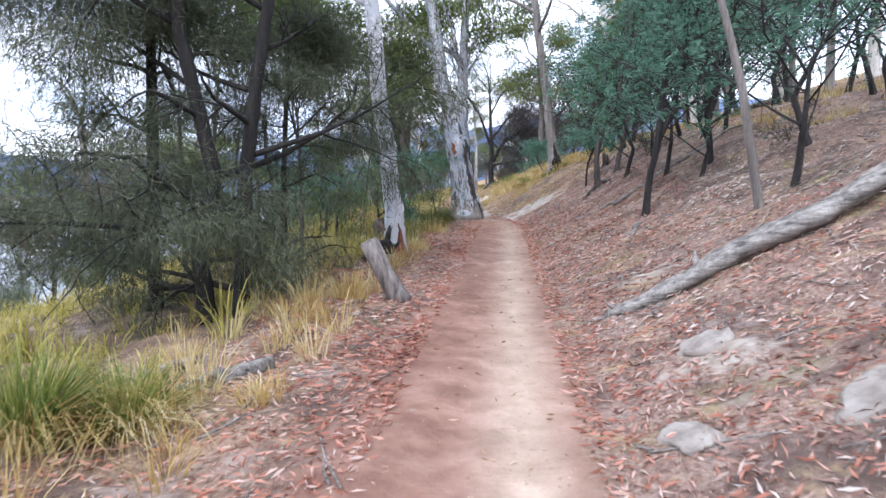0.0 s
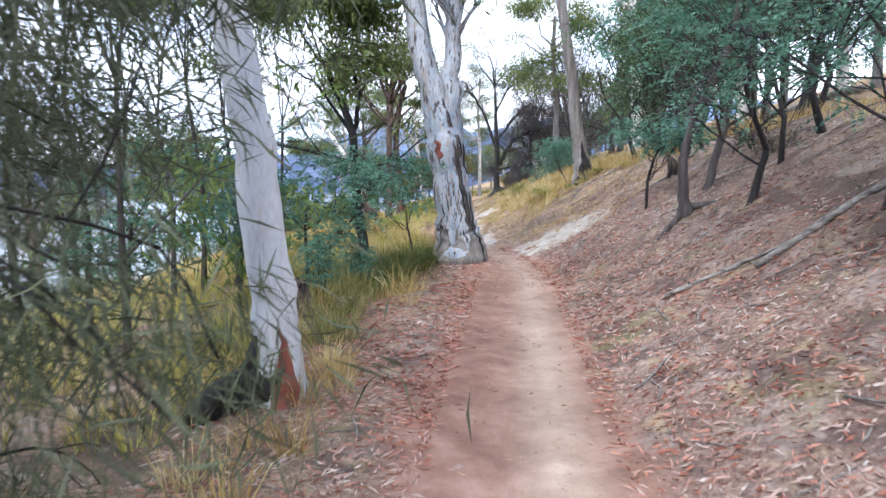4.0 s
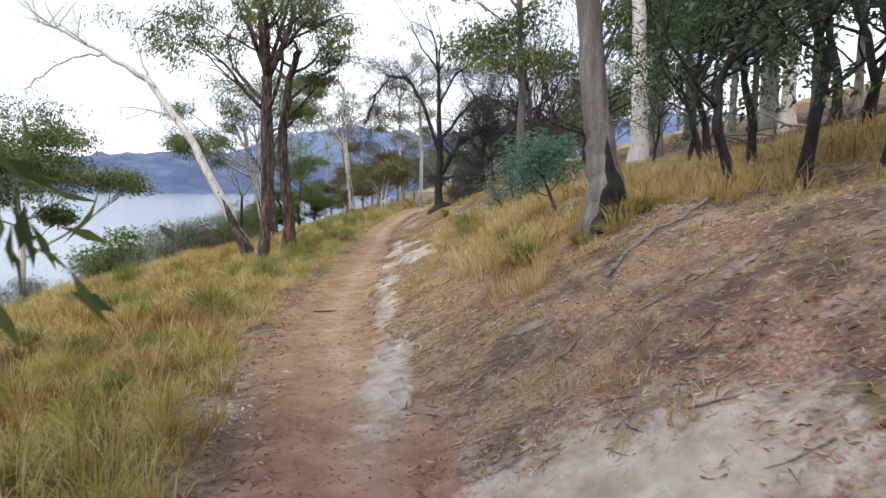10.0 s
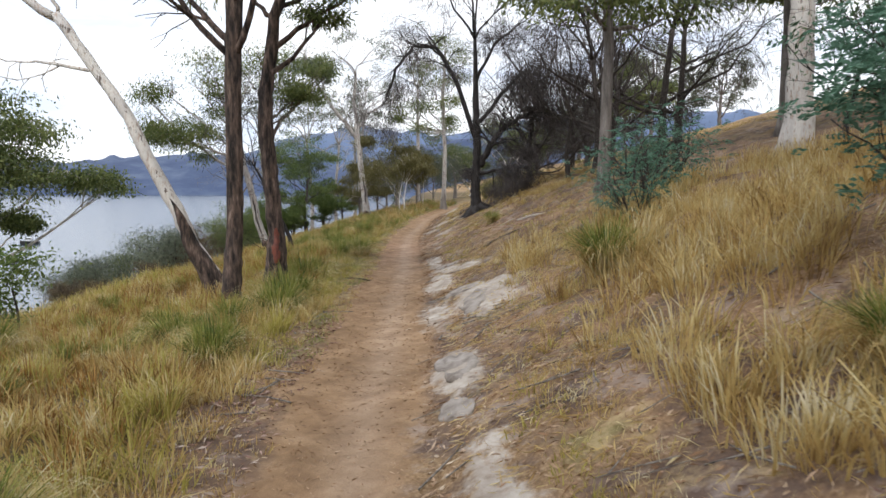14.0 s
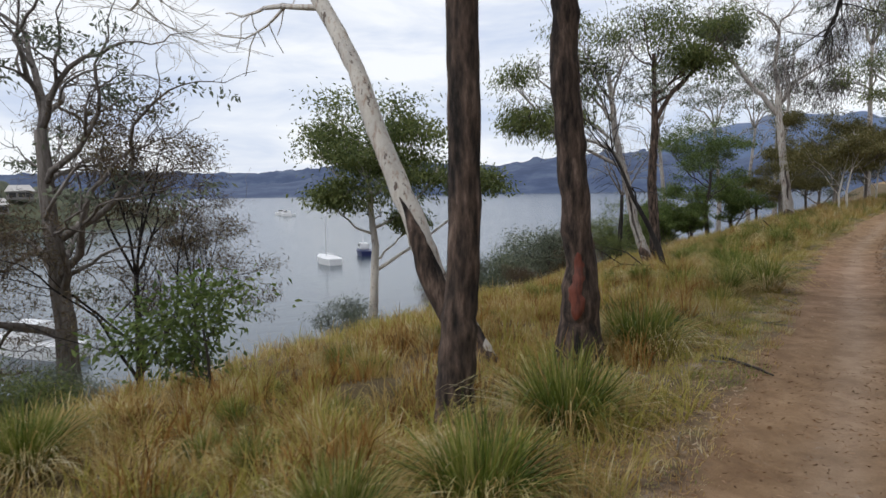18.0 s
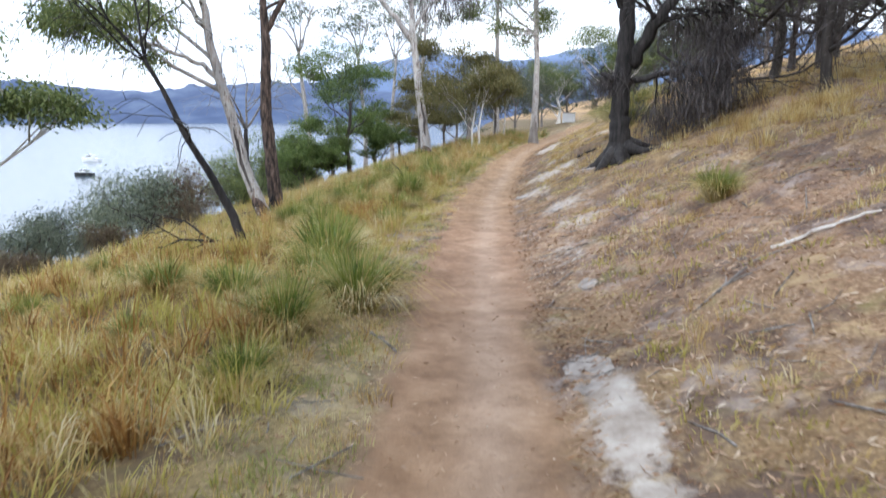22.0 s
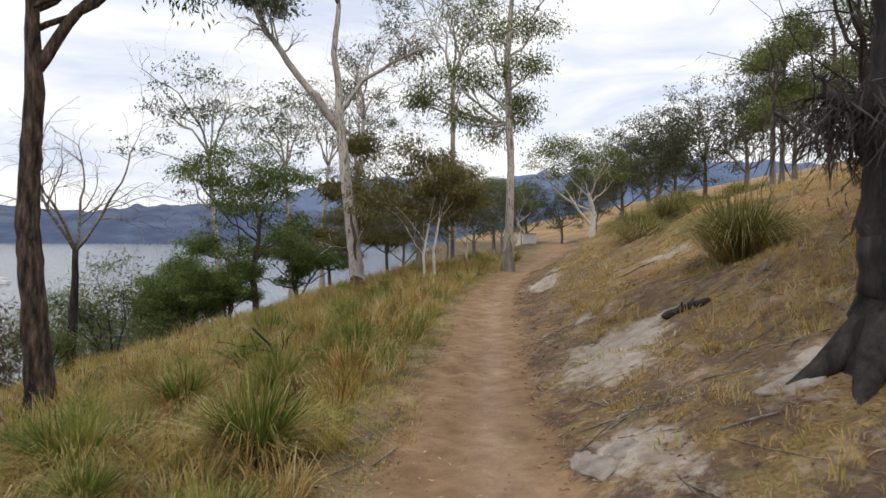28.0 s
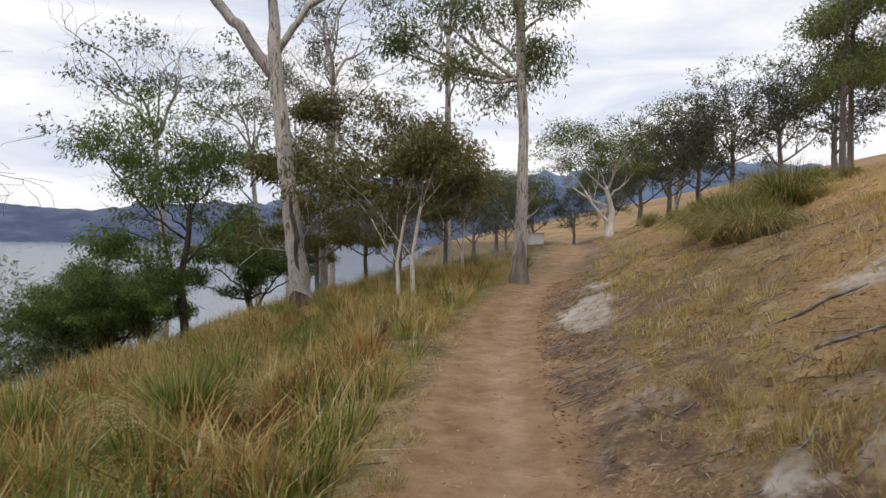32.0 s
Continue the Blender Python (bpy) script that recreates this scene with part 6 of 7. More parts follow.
sw = Wood()
sw.tube([(0, 0, 0), (0.01, 0.01, 0.14), (-0.01, 0.02, 0.30), (-0.02, 0.02, 0.40)], [0.17, 0.14, 0.125, 0.10], 14, [0.2, 0.16, 0.14, 0.2])
bole_rot = sw.make("trunk", M_IRON, rot)
for k in range(5):
    sw = Wood()
    a = 1.26 * k + 0.3
    q, r = Vector((0.06 * math.cos(a), 0.06 * math.sin(a), 0.36)), 0.04 + 0.006 * (k % 3)
    sw.tube([q, q + Vector((0.01, 0, 0.04)), q + Vector((0.015, 0.01, 0.06 + 0.02 * (k % 3)))], [r, r * 0.7, r * 0.15], 6)
    sw.make("splinter", M_IRON, bole_rot, "splintered rotten top")
stub = new("stump")
stub.location = (3.08, 7.83, float(land(3.08, 7.83)) - 0.05)
tagged(stub, "small dark weathered stump on the leaf strewn bank", "stump")
sw = Wood()
sw.tube([(0, 0, 0), (-0.02, 0, 0.12), (-0.05, 0.02, 0.24), (-0.09, 0.03, 0.33)], [0.13, 0.09, 0.07, 0.03], 10, [0.2, 0.15, 0.15, 0.1])
sw.make("trunk", M_IRON, stub)
for i, (x, y, az, ln, r, m) in enumerate(((2.82, 11.98, 60, 1.6, 0.02, M_DEADWOOD), (2.05, 7.76, 100, 0.5, 0.008, M_DEADWOOD), (-0.84, 4.51, 50, 0.7, 0.012, M_DEADWOOD), (1.77, 2.6, 110, 0.9, 0.02, M_DEADWOOD), (1.47, -0.6, 30, 0.5, 0.025, M_DEADWOOD),
                                              (-0.59, 15.24, 90, 0.28, 0.01, M_TWIG), (1.97, 13.29, 95, 0.9, 0.015, M_DEADWOOD), (2.3, 41.32, 80, 1.0, 0.012, M_DEADWOOD), (2.65, 42.0, 100, 1.2, 0.015, M_DEADWOOD), (1.53, 25.05, 80, 0.7, 0.02, M_TWIG),
                                              (-2.07, 18.22, 40, 0.5, 0.02, M_TWIG), (-1.17, 23.52, 130, 0.7, 0.014, M_TWIG), (1.72, 37.98, 120, 0.42, 0.05, M_BLACK), (1.84, 27.49, 120, 0.6, 0.015, M_CREAM), (2.39, 26.75, 130, 0.7, 0.02, M_CREAM), (4.57, 13.9, 75, 3.0, 0.05, M_DEADWOOD), (6.4, 17.6, 110, 3.0, 0.05, M_DEADWOOD), (3.52, 8.09, 80, 1.6, 0.02, M_DEADWOOD), (2.84, 2.28, 100, 1.8, 0.03, M_DEADWOOD))):
    a = radians(az)
    dx, dy = math.sin(a) * ln / 2, math.cos(a) * ln / 2
    log_thing("fallen_branch", "bare broken branch lying on the ground", x, y, [(-dx, -dy, 0), (0.02, 0.03, 0.01), (dx, dy, 0.02)], (r, r * 0.9, r * 0.5), m, 20 + i, "branch", 7)


def rock(name, label, x, y, rx, ry, h, seed, material=M_ROCK, turn=0):
    """A worn slab bedded in the ground."""
    bm = bmesh.new()
    bmesh.ops.create_icosphere(bm, subdivisions=4, radius=1)
    for v in bm.verts:
        p = v.co.copy()
        k = 1 + 0.35 * noise.noise(p * 1.4 + Vector((seed * 7.1, 0, 0))) + 0.16 * noise.noise(p * 3.5 + Vector((0, seed * 3.3, 0))) + 0.06 * noise.noise(p * 9 + Vector((seed, 0, 0)))
        z = p.z * k
        z = min(z, 0.55 + 0.25 * noise.noise(p * 2.2 + Vector((seed, 5, 0))))
        v.co = Vector((p.x * k * rx, p.y * k * ry, z * h))
    ob = part(name, bm, material, None)
    e = 0.2
    nx, ny = float(land(x - e, y) - land(x + e, y)) / (2 * e), float(land(x, y - e) - land(x, y + e)) / (2 * e)
    tilt = Vector((0, 0, 1)).rotation_difference(Vector((nx, ny, 1)).normalized()).to_matrix().to_4x4()
    ob.matrix_world = Matrix.Translation((x, y, float(land(x, y)) - 0.12 * h)) @ tilt @ Matrix.Rotation(radians(turn), 4, "Z")
    ob.data.polygons.foreach_set("use_smooth", [True] * len(ob.data.polygons))
    tagged(ob, label, "rock")
    return ob


RL = "flat pale weathered rock bedded in the ground"
for i, (x, y, rx, ry, h, turn) in enumerate(((0.81, -4.53, 0.16, 0.10, 0.09, 10), (0.4, -5.42, 0.10, 0.16, 0.06, 0), (1.0, -5.6, 0.22, 0.16, 0.05, 30), (0.23, 17.37, 0.17, 0.42, 0.10, 5), (0.15, 16.47, 0.12, 0.22, 0.07, 0), (0.56, 19.88, 0.22, 0.4, 0.09, -10), (0.52, 21.01, 0.3, 0.3, 0.08, 20),
                                                (0.17, 26.56, 0.16, 0.35, 0.03, 0), (0.45, 24.38, 0.26, 0.3, 0.04, 0), (0.8, 23.73, 0.22, 0.2, 0.03, 40), (1.34, 35.27, 0.22, 0.16, 0.07, 10), (0.39, 35.45, 0.14, 0.16, 0.05, 0),
                                                (0.21, 35.41, 0.14, 0.28, 0.06, 0), (0.56, 32.9, 0.12, 0.25, 0.05, 0), (0.45, 11.37, 0.10, 0.5, 0.07, 5), (0.33, 12.58, 0.09, 0.4, 0.06, 8), (0.4, 28.29, 0.08, 0.12, 0.03, 0))):
    rock("rock", RL, x, y, rx, ry, h, i, turn=turn)


def boat(name, label, x, y, length, beam, heading, hull_mat, cabin, mast, seed):
    root = new(name)
    root.location = (x, y, WATER_Z - 0.05)
    root.rotation_euler = (0, 0, radians(heading))
    tagged(root, label, "boat")
    v, f = [], []
    n = 10
    for i in range(n + 1):
        s = i / n
        half = beam / 2 * (0.75 + 0.25 * math.sin(min(s * 3, 1) * math.pi / 2)) * (1 - max(0, (s - 0.45) / 0.55) ** 2.2)
        sheer = 0.22 * beam + 0.10 * beam * s * s
        for w, z in ((-1, sheer), (-0.85, 0), (0, -0.1 * beam), (0.85, 0), (1, sheer)):
            v.append((w * half, (s - 0.5) * length, z + 0.15 * beam * (z >= sheer)))
    for i in range(n):
        for j in range(4):
            a = i * 5 + j
            f.append((a, a + 1, a + 6, a + 5))
    f.append((0, 1, 2, 3, 4))
    for i in range(n):
        f.append((i * 5 + 4, i * 5, i * 5 + 5, i * 5 + 9))
    mesh_object("hull", v, f, hull_mat, root)
    if cabin:
        bm = bmesh.new()
        bmesh.ops.create_cube(bm, size=1, matrix=Matrix.Translation((0, 0.02 * length, 0.62 * beam)) @ Matrix.Diagonal((beam * 0.62, length * 0.36, beam * 0.42, 1)))
        bmesh.ops.bevel(bm, geom=bm.edges[:], offset=0.07 * beam, segments=2, affect="EDGES")
        part("cabin", bm, M_WHITE, root)
        bm = bmesh.new()
        bmesh.ops.create_cube(bm, size=1, matrix=Matrix.Translation((0, 0.02 * length, 0.70 * beam)) @ Matrix.Diagonal((beam * 0.64, length * 0.30, beam * 0.14, 1)))
        part("cabin_window", bm, M_DARKHULL, root, "dark cabin windows")
    if mast:
        w = Wood()
        w.tube([(0, 0.08 * length, 0.3), (0, 0.08 * length, mast)], [0.05, 0.035], 6)
        w.make("mast", M_CONCRETE, root)
        w = Wood()
        w.tube([(0, 0.08 * length, 1.3), (0, -0.36 * length, 1.25)], [0.05, 0.05], 6)
        w.make("boom", M_WHITE, root)
    return root


boat("sailing_boat", "navy blue moored boat with a white cabin", -57.1, 88.5, 5.0, 2.0, 48, M_NAVY, True, 2.6, 1)
boat("sailing_boat", "moored sailing boat with a tall bare mast", -54.3, 78.1, 6.0, 2.2, 60, M_WHITE, False, 6.8, 2)
boat("motor_boat", "dark hulled moored boat", -61.8, 120.8, 2.8, 1.3, 100, M_DARKHULL, True, 0, 3)
boat("motor_boat", "white moored motor cruiser", -81.9, 155.7, 4.2, 1.6, 80, M_WHITE, True, 2.5, 4)
boat("motor_boat", "white moored launch close to the shore", -37.8, 36.1, 6.5, 2.2, 100, M_WHITE, True, 0, 5)
boat("motor_boat", "small white boat far out on the bay", -196.9, 211.7, 7.5, 2.6, 95, M_WHITE, True, 0, 6)
boat("motor_boat", "small white cruiser far out on the bay", -183.0, 200.6, 8.0, 2.6, 80, M_WHITE, True, 3, 7)


def bridge():
    root = new("bridge")
    root.location = (-978, 2302, WATER_Z)
    tagged(root, "white bridge tower and low deck across the far bay", "bridge")
    w = Wood()
    w.tube([(0, 0, -2), (0, 0, 74)], [5.0, 3.2], 6)
    w.make("tower", M_CONCRETE, root)
    v, f = [], []
    for i in range(41):
        s = i / 40 - 0.5
        z = 22 - 60 * s * s
        for dy, dz in ((-5, 0), (5, 0), (5, 3), (-5, 3)):
            v.append((s * 420 - 60, s * 60 + dy, z + dz))
    for i in range(40):
        for j in range(4):
            a, b = i * 4 + j, i * 4 + (j + 1) % 4
            f.append((a, b, b + 4, a + 4))
    mesh_object("deck", v, f, M_CONCRETE, root)
    for s in (-0.4, -0.25, -0.1, 0.05, 0.3):
        w = Wood()
        w.tube([(s * 420 - 60, s * 60, -2), (s * 420 - 60, s * 60, 22 - 60 * s * s)], [2.2, 2.2], 5)
        w.make("pier", M_CONCRETE, root)


bridge()


def fallen_tree():
    rng = random.Random(19)
    root = log_thing("fallen_tree", "grey dead tree lying fallen on the upper bank", 8.2, 20.6, [(-1.2, 0.9, 0.02), (0.0, 0.0, 0.05), (1.6, -1.4, 0.12), (3.4, -3.0, 0.25)], (0.05, 0.085, 0.11, 0.13), M_DEADWOOD, 19, "fallen tree")
    for k in range(9):
        s = rng.uniform(0.05, 0.6)
        x, y = -1.2 + 4.6 * s, 0.9 - 3.9 * s
        z = float(land(8.2 + x, 20.6 + y)) + 0.12
        a, ln = rng.uniform(2.2, 4.8), rng.uniform(0.7, 1.6)
        w = Wood()
        pts = [(x, y, z)]
        for q in (0.4, 0.75, 1.0):
            pts.append((x + math.cos(a) * ln * q + rng.gauss(0, 0.06), y + math.sin(a) * ln * q + rng.gauss(0, 0.06), z + rng.uniform(-0.05, 0.45) * q))
        w.tube(pts, [0.045, 0.032, 0.02, 0.008], 6)
        w.make("branch", M_DEADWOOD, root)


fallen_tree()


def house(x, y, z, w, d, h, turn, wall):
    root = new("house")
    root.location = (x, y, z)
    root.rotation_euler = (0, 0, radians(turn))
    tagged(root, "small pale house with a pitched roof on the far headland", "house", "houses on the headland")
    bm = bmesh.new()
    bmesh.ops.create_cube(bm, size=1, matrix=Matrix.Translation((0, 0, h / 2)) @ Matrix.Diagonal((w, d, h, 1)))
    part("wall", bm, wall, root)
    v = [(-w / 2 - 0.4, -d / 2 - 0.4, h), (w / 2 + 0.4, -d / 2 - 0.4, h), (w / 2 + 0.4, d / 2 + 0.4, h), (-w / 2 - 0.4, d / 2 + 0.4, h), (-w / 2 + 0.6, 0, h + 1.7), (w / 2 - 0.6, 0, h + 1.7)]
    mesh_object("roof", v, [(0, 1, 5, 4), (1, 2, 5), (2, 3, 4, 5), (3, 0, 4), (3, 2, 1, 0)], M_ROOF, root)
    for k in (-0.3, 0.05, 0.32):
        bm = bmesh.new()
        bmesh.ops.create_cube(bm, size=1, matrix=Matrix.Translation((k * w, -d / 2 - 0.03, h * 0.55)) @ Matrix.Diagonal((1.5, 0.1, 1.2, 1)))
        part("window", bm, M_DARKHULL, root)


for bearing, dist, up in ((65.5, 205, 6), (63.2, 206, 5), (61.3, 208, 4.5), (64.3, 228, 12), (62.2, 226, 10), (67.5, 215, 10), (70.0, 205, 6), (60.0, 222, 8)):
    b = radians(bearing)
    house(-math.sin(b) * dist, math.cos(b) * dist, WATER_Z + up, 6, 5, 2.2, bearing + 8, M_HOUSE)
kiosk = new("utility_box")
kiosk.location = (7.0, 88.0, float(land(7.0, 88.0)) - 0.05)
tagged(kiosk, "small white utility box far along the trail", "box")
bm = bmesh.new()
bmesh.ops.create_cube(bm, size=1, matrix=Matrix.Translation((0, 0, 0.45)) @ Matrix.Diagonal((1.1, 0.8, 0.9, 1)))
bmesh.ops.bevel(bm, geom=bm.edges[:], offset=0.05, segments=2, affect="EDGES")
part("body", bm, M_WHITE, kiosk)
bm = bmesh.new()
bmesh.ops.create_cube(bm, size=1, matrix=Matrix.Translation((0, 0, 0.94)) @ Matrix.Diagonal((1.2, 0.9, 0.08, 1)))
part("lid", bm, M_ROOF, kiosk, "grey lid")


# ---- grass, tussocks, leaf litter and twigs ----
def tussock_mesh(seed, n, height, low, high, slim=0.62):
    """Strappy blades that arch out of one foot, leaning between low and high."""
    rng = np.random.default_rng(seed)
    a = rng.uniform(0, 2 * math.pi, n)
    r = np.sqrt(rng.random(n)) * 0.11
    base = np.stack([r * np.cos(a), r * np.sin(a), np.full(n, -0.04)], 1)
    ln = low + (high - low) * rng.random(n) ** 0.8
    lean = np.stack([np.cos(a) * ln, np.sin(a) * ln], 1) + rng.normal(0, 0.10, (n, 2))
    return blades(base, height * rng.uniform(0.6, 1.1, n), slim * rng.uniform(0.003, 0.0058, n), lean, rng, 0.75)


tuss = []
for i, (n, h, sp) in enumerate(((680, 0.58, 1.0), (620, 0.50, 1.05), (720, 0.62, 0.95), (580, 0.44, 1.1))):
    ob = new("tussock")
    tagged(array_object("green_clump", *tussock_mesh(i, n, h, 0.05, sp * 0.85), G_TUSSOCK, ob), "arching green blades", kind="stuff")
    tagged(array_object("dry_skirt", *tussock_mesh(i + 20, n * 3 // 4, h * 0.95, sp * 0.5, sp * 1.2), G_STRAW, ob), "dry straw coloured outer blades", kind="stuff")
    tagged(ob, "strappy green and straw coloured grass tussock", "tussock", "tussocks along the trail")
    tuss.append(ob)
HILL = [(3.5, 45.3, 1.8), (2.98, 39.55, 1.4), (3.95, 46.8, 1.3), (4.24, 48.4, 1.2), (6.35, 50.75, 1.3)]
dome = new("tussock")
tagged(array_object("green_clump", *tussock_mesh(41, 1900, 0.42, 0.0, 1.1, 0.4), G_DOME, dome), "fine dark olive blades", kind="stuff")
tagged(array_object("dry_skirt", *tussock_mesh(42, 420, 0.42, 0.5, 1.4, 0.4), G_STRAW, dome), "dry straw coloured outer blades", kind="stuff")
tagged(dome, "rounded dark olive grass tussock on the open hillside", "tussock", "hillside tussocks")
TUSSOCKS = [(1.67, 18.31, 1.2), (1.83, 14.59, 0.9), (1.74, 13.3, 0.75), (-2.02, 18.2, 1.2), (-1.48, 28.07, 1.05), (-2.69, 19.26, 1.3), (-2.05, 28.94, 1.35), (-2.12, 24.1, 1.55), (-1.98, 21.78, 1.2), (-2.15, 29.9, 1.75), (-1.85, 32.5, 1.0), (-1.85, 20.4, 1.2), (1.87, 29.72, 0.7), (-2.66, 28.49, 1.3), (-2.43, 31.01, 1.6),
            (-2.0, -4.9, 0.9), (-2.35, -5.1, 0.9), (2.38, 13.3, 0.6), (2.62, 13.08, 0.5), (2.98, 13.12, 0.55)]
# tussocks at the big gum, with the shade there painted into the blades
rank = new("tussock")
tagged(array_object("green_clump", *tussock_mesh(51, 620, 0.62, 0.05, 1.0), G_RANKSHADE, rank), "long dark green blades", kind="stuff")
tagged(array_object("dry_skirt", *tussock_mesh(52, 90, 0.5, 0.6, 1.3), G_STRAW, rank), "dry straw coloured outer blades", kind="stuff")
tagged(rank, "rank green tussock by the big gum, its shade put into the colour", "tussock", "tussocks by the big gum")
trng = random.Random(3)
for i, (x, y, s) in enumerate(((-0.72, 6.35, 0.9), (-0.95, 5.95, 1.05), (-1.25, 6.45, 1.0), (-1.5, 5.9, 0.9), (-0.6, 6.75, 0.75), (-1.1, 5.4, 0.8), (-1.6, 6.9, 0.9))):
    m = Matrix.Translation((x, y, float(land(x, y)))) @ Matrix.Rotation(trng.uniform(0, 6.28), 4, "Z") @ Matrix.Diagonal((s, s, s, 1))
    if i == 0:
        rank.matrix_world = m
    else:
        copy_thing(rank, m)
for i in range(90):
    y = trng.uniform(10, 40)
    TUSSOCKS.append((float(trail_x(y)) - trng.uniform(1.3, 5.0), y, trng.uniform(0.5, 1.05)))
for i in range(64):
    y = trng.uniform(34, 56)
    TUSSOCKS.append((float(trail_x(y)) - trng.uniform(1.25, 4.2), y, trng.uniform(0.65, 1.25)))
for i in range(16):
    y = trng.uniform(44, 75)
    HILL.append((float(trail_x(y)) + trng.uniform(3.5, 9), y, trng.uniform(0.8, 1.4)))
for i, (x, y, s) in enumerate(TUSSOCKS):
    m = Matrix.Translation((x, y, float(land(x, y)))) @ Matrix.Rotation(trng.uniform(0, 6.28), 4, "Z") @ Matrix.Diagonal((s, s, s, 1))
    if i < 4:
        tuss[i].matrix_world = m
    else:
        copy_thing(tuss[i % 4], m)


for i, (x, y, s) in enumerate(HILL):
    m = Matrix.Translation((x, y, float(land(x, y)))) @ Matrix.Rotation(trng.uniform(0, 6.28), 4, "Z") @ Matrix.Diagonal((s, s, s, 1))
    if i == 0:
        dome.matrix_world = m
    else:
        copy_thing(dome, m)


def clumps(rng, n, ylo, yhi, dlo, dhi, side, power=1.0):
    """Places for clumps, gathered into patches with bare gaps between them."""
    y = rng.uniform(ylo, yhi, 2 * n)
    d = dlo + (dhi - dlo) * rng.random(2 * n) ** power
    x = trail_x(y) + side * d
    k = rng.uniform(0, 6.28)
    patch = np.sin(1.9 * x + 0.7 * y + k) * np.sin(1.3 * y - 0.9 * x) + 0.7 * np.sin(4.1 * x - 2.2 * y) * np.sin(3.3 * y + 1.7 * x + k) + rng.normal(0, 0.45, 2 * n)
    keep = np.argsort(-patch)[:n]
    return x[keep], y[keep]


def field(name, label, cx, cy, per, rad, h, w, material, seed, lean=0.45, short=False):
    """A stand of grass: many small clumps of blades over the ground."""
    rng = np.random.default_rng(seed)
    n = len(cx)
    size = rng.uniform(0.45, 1.4, n)
    k = np.repeat(np.arange(n), per)
    a = rng.uniform(0, 2 * math.pi, len(k))
    r = rad * np.sqrt(rng.random(len(k)))
    x, y = cx[k] + r * np.cos(a), cy[k] + r * np.sin(a)
    base = np.stack([x, y, land(x, y) - 0.01], 1)
    ln = rng.uniform(0.05, lean, len(k))
    ld = np.stack([np.cos(a) * ln, np.sin(a) * ln], 1) + rng.normal(0, 0.15, (len(k), 2))
    v, s, l = blades(base, h * size[k] * rng.uniform(0.5, 1.1, len(k)), w * rng.uniform(0.7, 1.3, len(k)), ld, rng, 0.5, short)
    tagged(array_object(name, v, s, l, material), label, "grass", kind="stuff")


grng = np.random.default_rng(8)
cx, cy = clumps(grng, 1150, 8, 40, 1.1, 6, -1, 1.0)
field("grass", "long dry straw grass on the slope below the trail", cx, cy, 34, 0.12, 0.34, 0.0042, G_STRAW, 11, 0.95)
cx, cy = clumps(grng, 1000, 8, 40, 1.05, 6, -1, 1.0)
field("grass", "long yellow green grass on the slope below the trail", cx, cy, 34, 0.12, 0.33, 0.0042, G_OLIVE, 12, 0.95)
cx, cy = clumps(grng, 980, 38, 58, 0.9, 7, -1, 1.2)
field("grass", "tall tussocky straw grass along the last stretch", cx, cy, 26, 0.10, 0.52, 0.0055, G_STRAW, 19, 0.95, True)
cx, cy = clumps(grng, 700, 38, 58, 0.9, 7, -1, 1.2)
field("grass", "tall tussocky green grass along the last stretch", cx, cy, 26, 0.10, 0.50, 0.0055, G_TUSSOCK, 20, 0.95, True)
cx, cy = clumps(grng, 1800, 6, 64, 5.5, 15, -1, 1.0)
field("grass", "dry grass down the slope towards the shore", cx, cy, 18, 0.17, 0.45, 0.007, G_STRAW, 21, 0.9, True)
cx, cy = clumps(grng, 1500, 6, 64, 5.5, 15, -1, 1.0)
field("grass", "yellow green grass down the slope towards the shore", cx, cy, 18, 0.17, 0.42, 0.007, G_OLIVE, 22, 0.9, True)
cx, cy = clumps(grng, 520, -9, 9, 1.9, 8, -1, 1.2)
field("grass", "dry grass under the trees below the trail", cx, cy, 24, 0.10, 0.40, 0.005, G_OLIVE, 13, 0.9)
cx, cy = clumps(grng, 130, -9, 5, 1.1, 2.6, -1, 1.0)
field("grass", "pale dry grass at the trail's edge", cx, cy, 44, 0.09, 0.30, 0.003, G_STRAW, 14, 0.9)
cx, cy = clumps(grng, 950, 12, 23, 1.7, 7, 1, 1.1)
field("grass", "golden dry grass on the bank above the trail", cx, cy, 28, 0.13, 0.36, 0.0046, G_STRAW, 15, 0.8)
cx, cy = clumps(grng, 350, -8, 12, 3.6, 10, 1, 1.0)
field("grass", "thin dry grass among the wattles", cx, cy, 30, 0.14, 0.28, 0.0035, G_STRAW, 23, 0.9, True)
cx, cy = clumps(grng, 1800, 9, 46, 1.2, 8, 1, 1.2)
field("grass", "short dry tufts of grass on the open bank", cx, cy, 20, 0.09, 0.12, 0.003, G_STRAW, 16, 0.9, True)
cx, cy = clumps(grng, 3000, 36, 80, 1.4, 14, 1, 1.1)
field("grass", "dry golden grass on the open hillside", cx, cy, 15, 0.16, 0.17, 0.005, G_STRAW, 24, 0.9, True)
cx, cy = clumps(grng, 360, 36, 56, 1.2, 5.5, -1, 1.2)
field("grass", "rusty orange dry grass among the tussocks", cx, cy, 30, 0.13, 0.55, 0.0052, G_RUST, 25, 0.8, True)
cx, cy = clumps(grng, 700, 11, 34, 1.4, 6, -1, 1.0)
field("grass", "rusty orange grass on the slope below the trail", cx, cy, 28, 0.12, 0.40, 0.0052, G_RUST, 26, 0.9, True)
cx, cy = clumps(grng, 240, 31, 38, 3.2, 7, 1, 1.0)
field("grass", "pale dry grass under the dead tree", cx, cy, 34, 0.12, 0.28, 0.0035, G_STRAW, 27, 0.9, True)
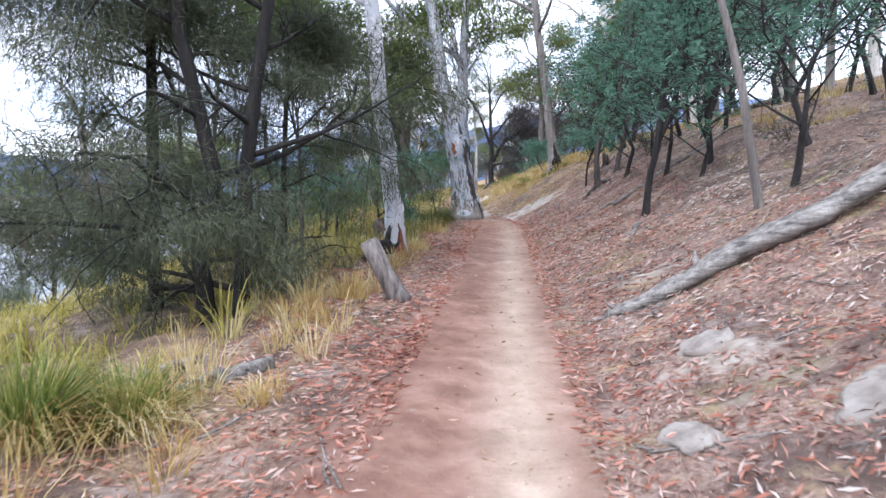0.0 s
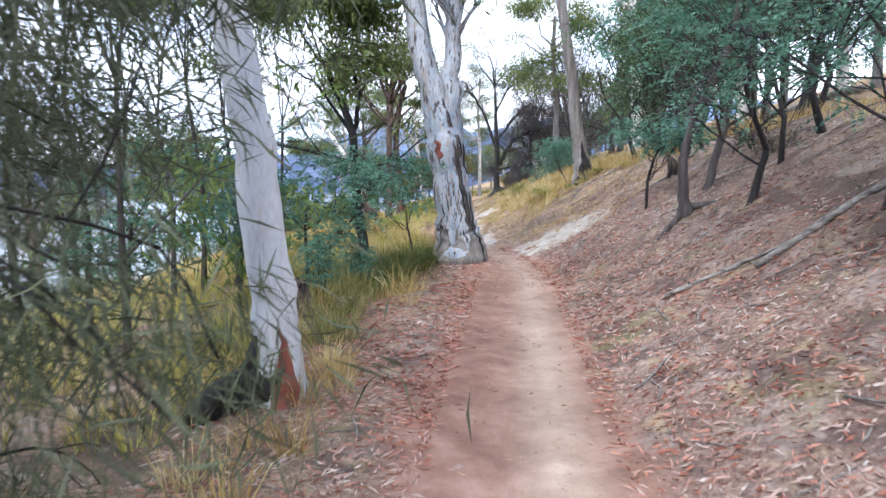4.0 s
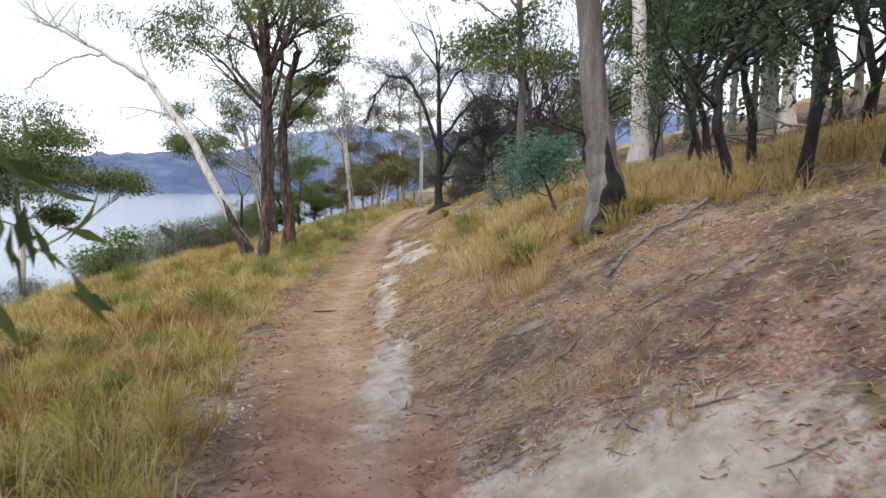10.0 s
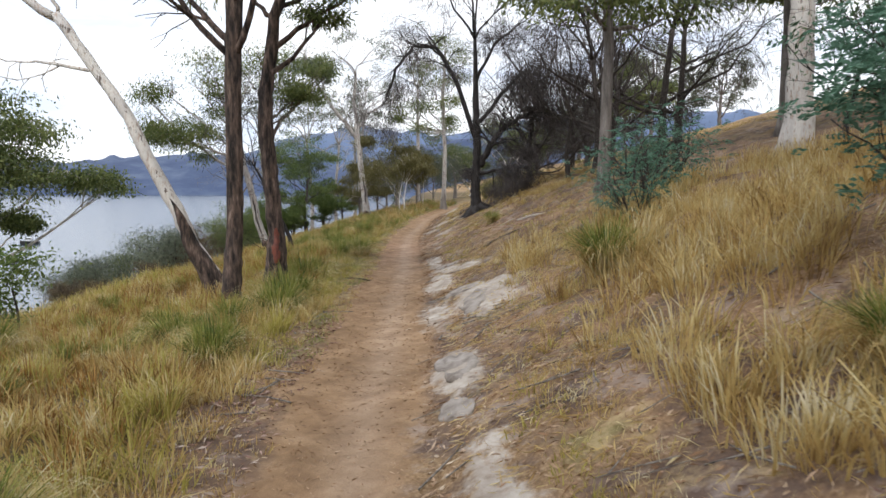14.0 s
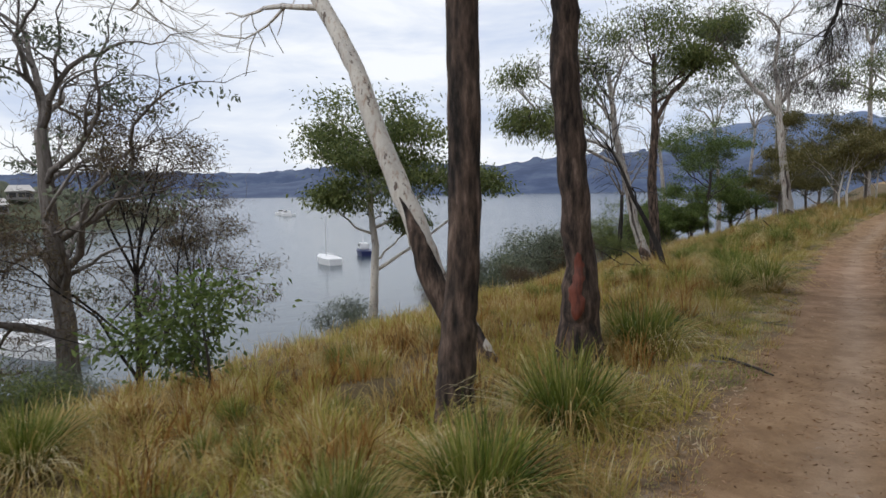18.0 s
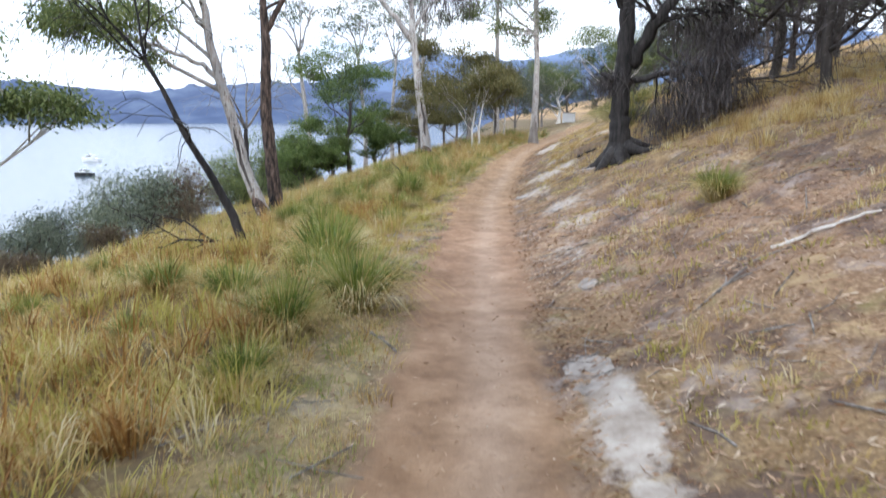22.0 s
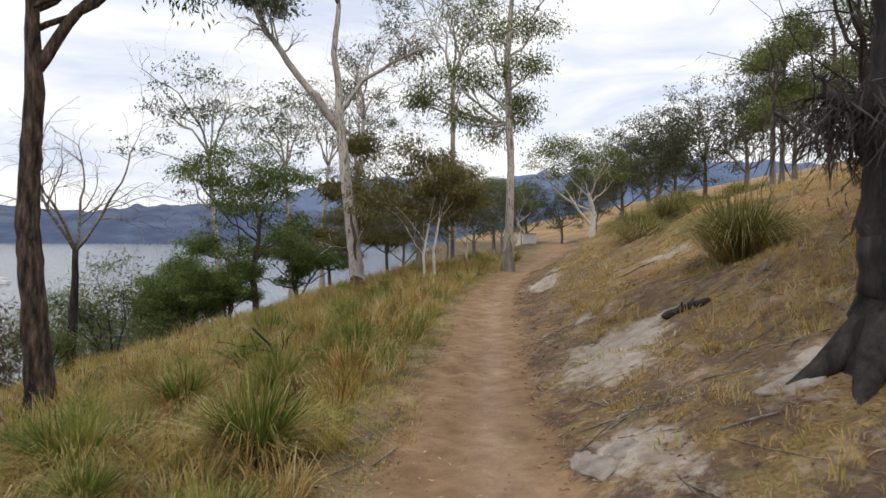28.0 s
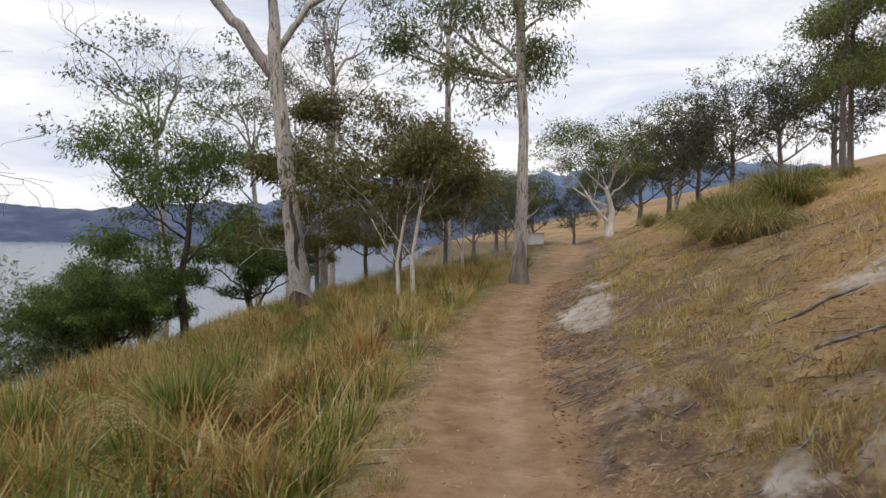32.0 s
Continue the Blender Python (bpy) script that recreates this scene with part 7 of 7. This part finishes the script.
cx, cy = clumps(grng, 1500, 14, 52, 1.0, 6, 1, 1.2)
field("grass", "short olive tufts of grass on the open bank", cx, cy, 18, 0.10, 0.08, 0.0035, G_OLIVE, 28, 0.9, True)
cx, cy = clumps(grng, 420, 8, 21, 0.85, 2.6, -1, 1.0)
field("grass", "pale straw grass along the trail's edge", cx, cy, 26, 0.11, 0.26, 0.0045, G_STRAW, 29, 0.95, True)
# the dark olive blades here stand in for shade under the canopy
cx, cy = clumps(grng, 170, 2.5, 7.8, 1.35, 3.2, -1, 1.0)
field("grass", "rank green grass beside the big gum, coloured darker for canopy shade", cx, cy, 30, 0.12, 0.36, 0.004, G_DOME, 30, 0.9)
cx, cy = clumps(grng, 800, 18, 56, 0.55, 1.25, -1, 1.0)
field("grass", "short green grass along the trail's edge", cx, cy, 26, 0.12, 0.075, 0.003, G_GREENGRASS, 17, 0.9, True)
cx, cy = clumps(grng, 1300, 14, 56, 0.5, 1.4, -1, 1.0)
field("grass", "short dry tufts of grass along the trail's edge", cx, cy, 18, 0.10, 0.07, 0.003, G_STRAW, 31, 0.95, True)
cx, cy = clumps(grng, 500, 10, 56, 0.8, 2.0, -1, 1.0)
field("grass", "mixed low grass along the trail's edge", cx, cy, 30, 0.10, 0.20, 0.003, G_OLIVE, 18, 0.95)


def litter(name, label, n, ylo, yhi, dlo, dhi, material, seed, ln=0.075, power=1.0, slim=0.17):
    rng = np.random.default_rng(seed)
    y = rng.uniform(ylo, yhi, n)
    x = trail_x(y) + dlo + (dhi - dlo) * rng.random(n) ** power
    z = land(x, y) + rng.uniform(0.004, 0.02, n)
    a = rng.uniform(0, 2 * math.pi, n)
    d = np.stack([np.cos(a), np.sin(a), rng.normal(0, 0.18, n) + 0.42 * np.sign(x - trail_x(y)) * np.cos(a) * (np.abs(x - trail_x(y)) > 0.5) * (x > trail_x(y))], 1)
    ob = leaves_object(name, np.stack([x, y, z], 1), d, ln * rng.uniform(0.5, 1.4, n), slim * ln * rng.uniform(0.7, 1.4, n), material, None, rng, 0.3)
    tagged(ob, label, "leaf litter", kind="stuff")


litter("leaf_litter", "red brown fallen leaves beside the trail", 20000, -9, 10, 0.36, 2.4, L_LITTERRED, 31, 0.064, 1.3)
litter("leaf_litter", "red brown fallen leaves at the trail's edge", 21000, -9, 9.5, -0.5, -1.9, L_LITTERRED, 32, 0.066, 1.25)
litter("leaf_litter", "fallen gum leaves and bark on the bank", 34000, -9, 14, 0.6, 6.0, L_LITTER, 33, 0.066, 1.2)
litter("leaf_litter", "scattered fallen leaves on the bank", 20000, 12, 32, 0.5, 4.6, L_LITTERTAN, 34, 0.06, 1.3)
litter("leaf_litter", "dark fallen leaves on the open bank", 20000, 21, 52, 0.45, 4.8, L_LITTERDARK, 37, 0.055, 1.4)
litter("leaf_litter", "stray leaves on the trail", 3600, -9, 50, -0.6, 0.55, L_LITTERTAN, 35, 0.042)
litter("leaf_litter", "red brown leaf scraps trodden into the trail", 7000, 5, 24, -0.95, 0.6, L_LITTERDARK, 38, 0.035)
litter("leaf_litter", "golden dry needles and straw on the bank", 22000, 8, 24, 0.7, 4.8, G_STRAW, 39, 0.11, 1.2, 0.05)
litter("leaf_litter", "grey straw and needles on the open bank", 20000, 22, 48, 0.6, 4.6, L_LITTERTAN, 40, 0.10, 1.3, 0.05)
litter("leaf_litter", "fallen leaves at the trail's left edge", 2200, 8, 20, -1.2, -0.45, L_LITTER, 36)


litter("leaf_litter", "grey leaf litter along the trail's lower edge", 9000, 14, 50, -1.35, -0.5, L_LITTERTAN, 41, 0.05)


def twig_litter():
    rng = random.Random(9)
    w = Wood()
    for i in range(2400):
        y = rng.uniform(-9, 50)
        x = float(trail_x(y)) + (rng.uniform(0.55, 4.5) if rng.random() < 0.8 else -rng.uniform(0.6, 1.5))
        a, ln, r = rng.uniform(0, 6.28), rng.uniform(0.08, 0.5), rng.uniform(0.002, 0.007)
        pts = []
        for q in (-0.5, 0, 0.5):
            px, py = x + math.cos(a) * ln * q + rng.gauss(0, 0.01), y + math.sin(a) * ln * q + rng.gauss(0, 0.01)
            pts.append((px, py, float(land(px, py)) + r + 0.012))
        w.tube(pts, [r, r, r * 0.6], 4)
    tagged(w.make("twigs", M_DEADWOOD), "small dry twigs scattered over the ground", "twigs", kind="stuff")


twig_litter()
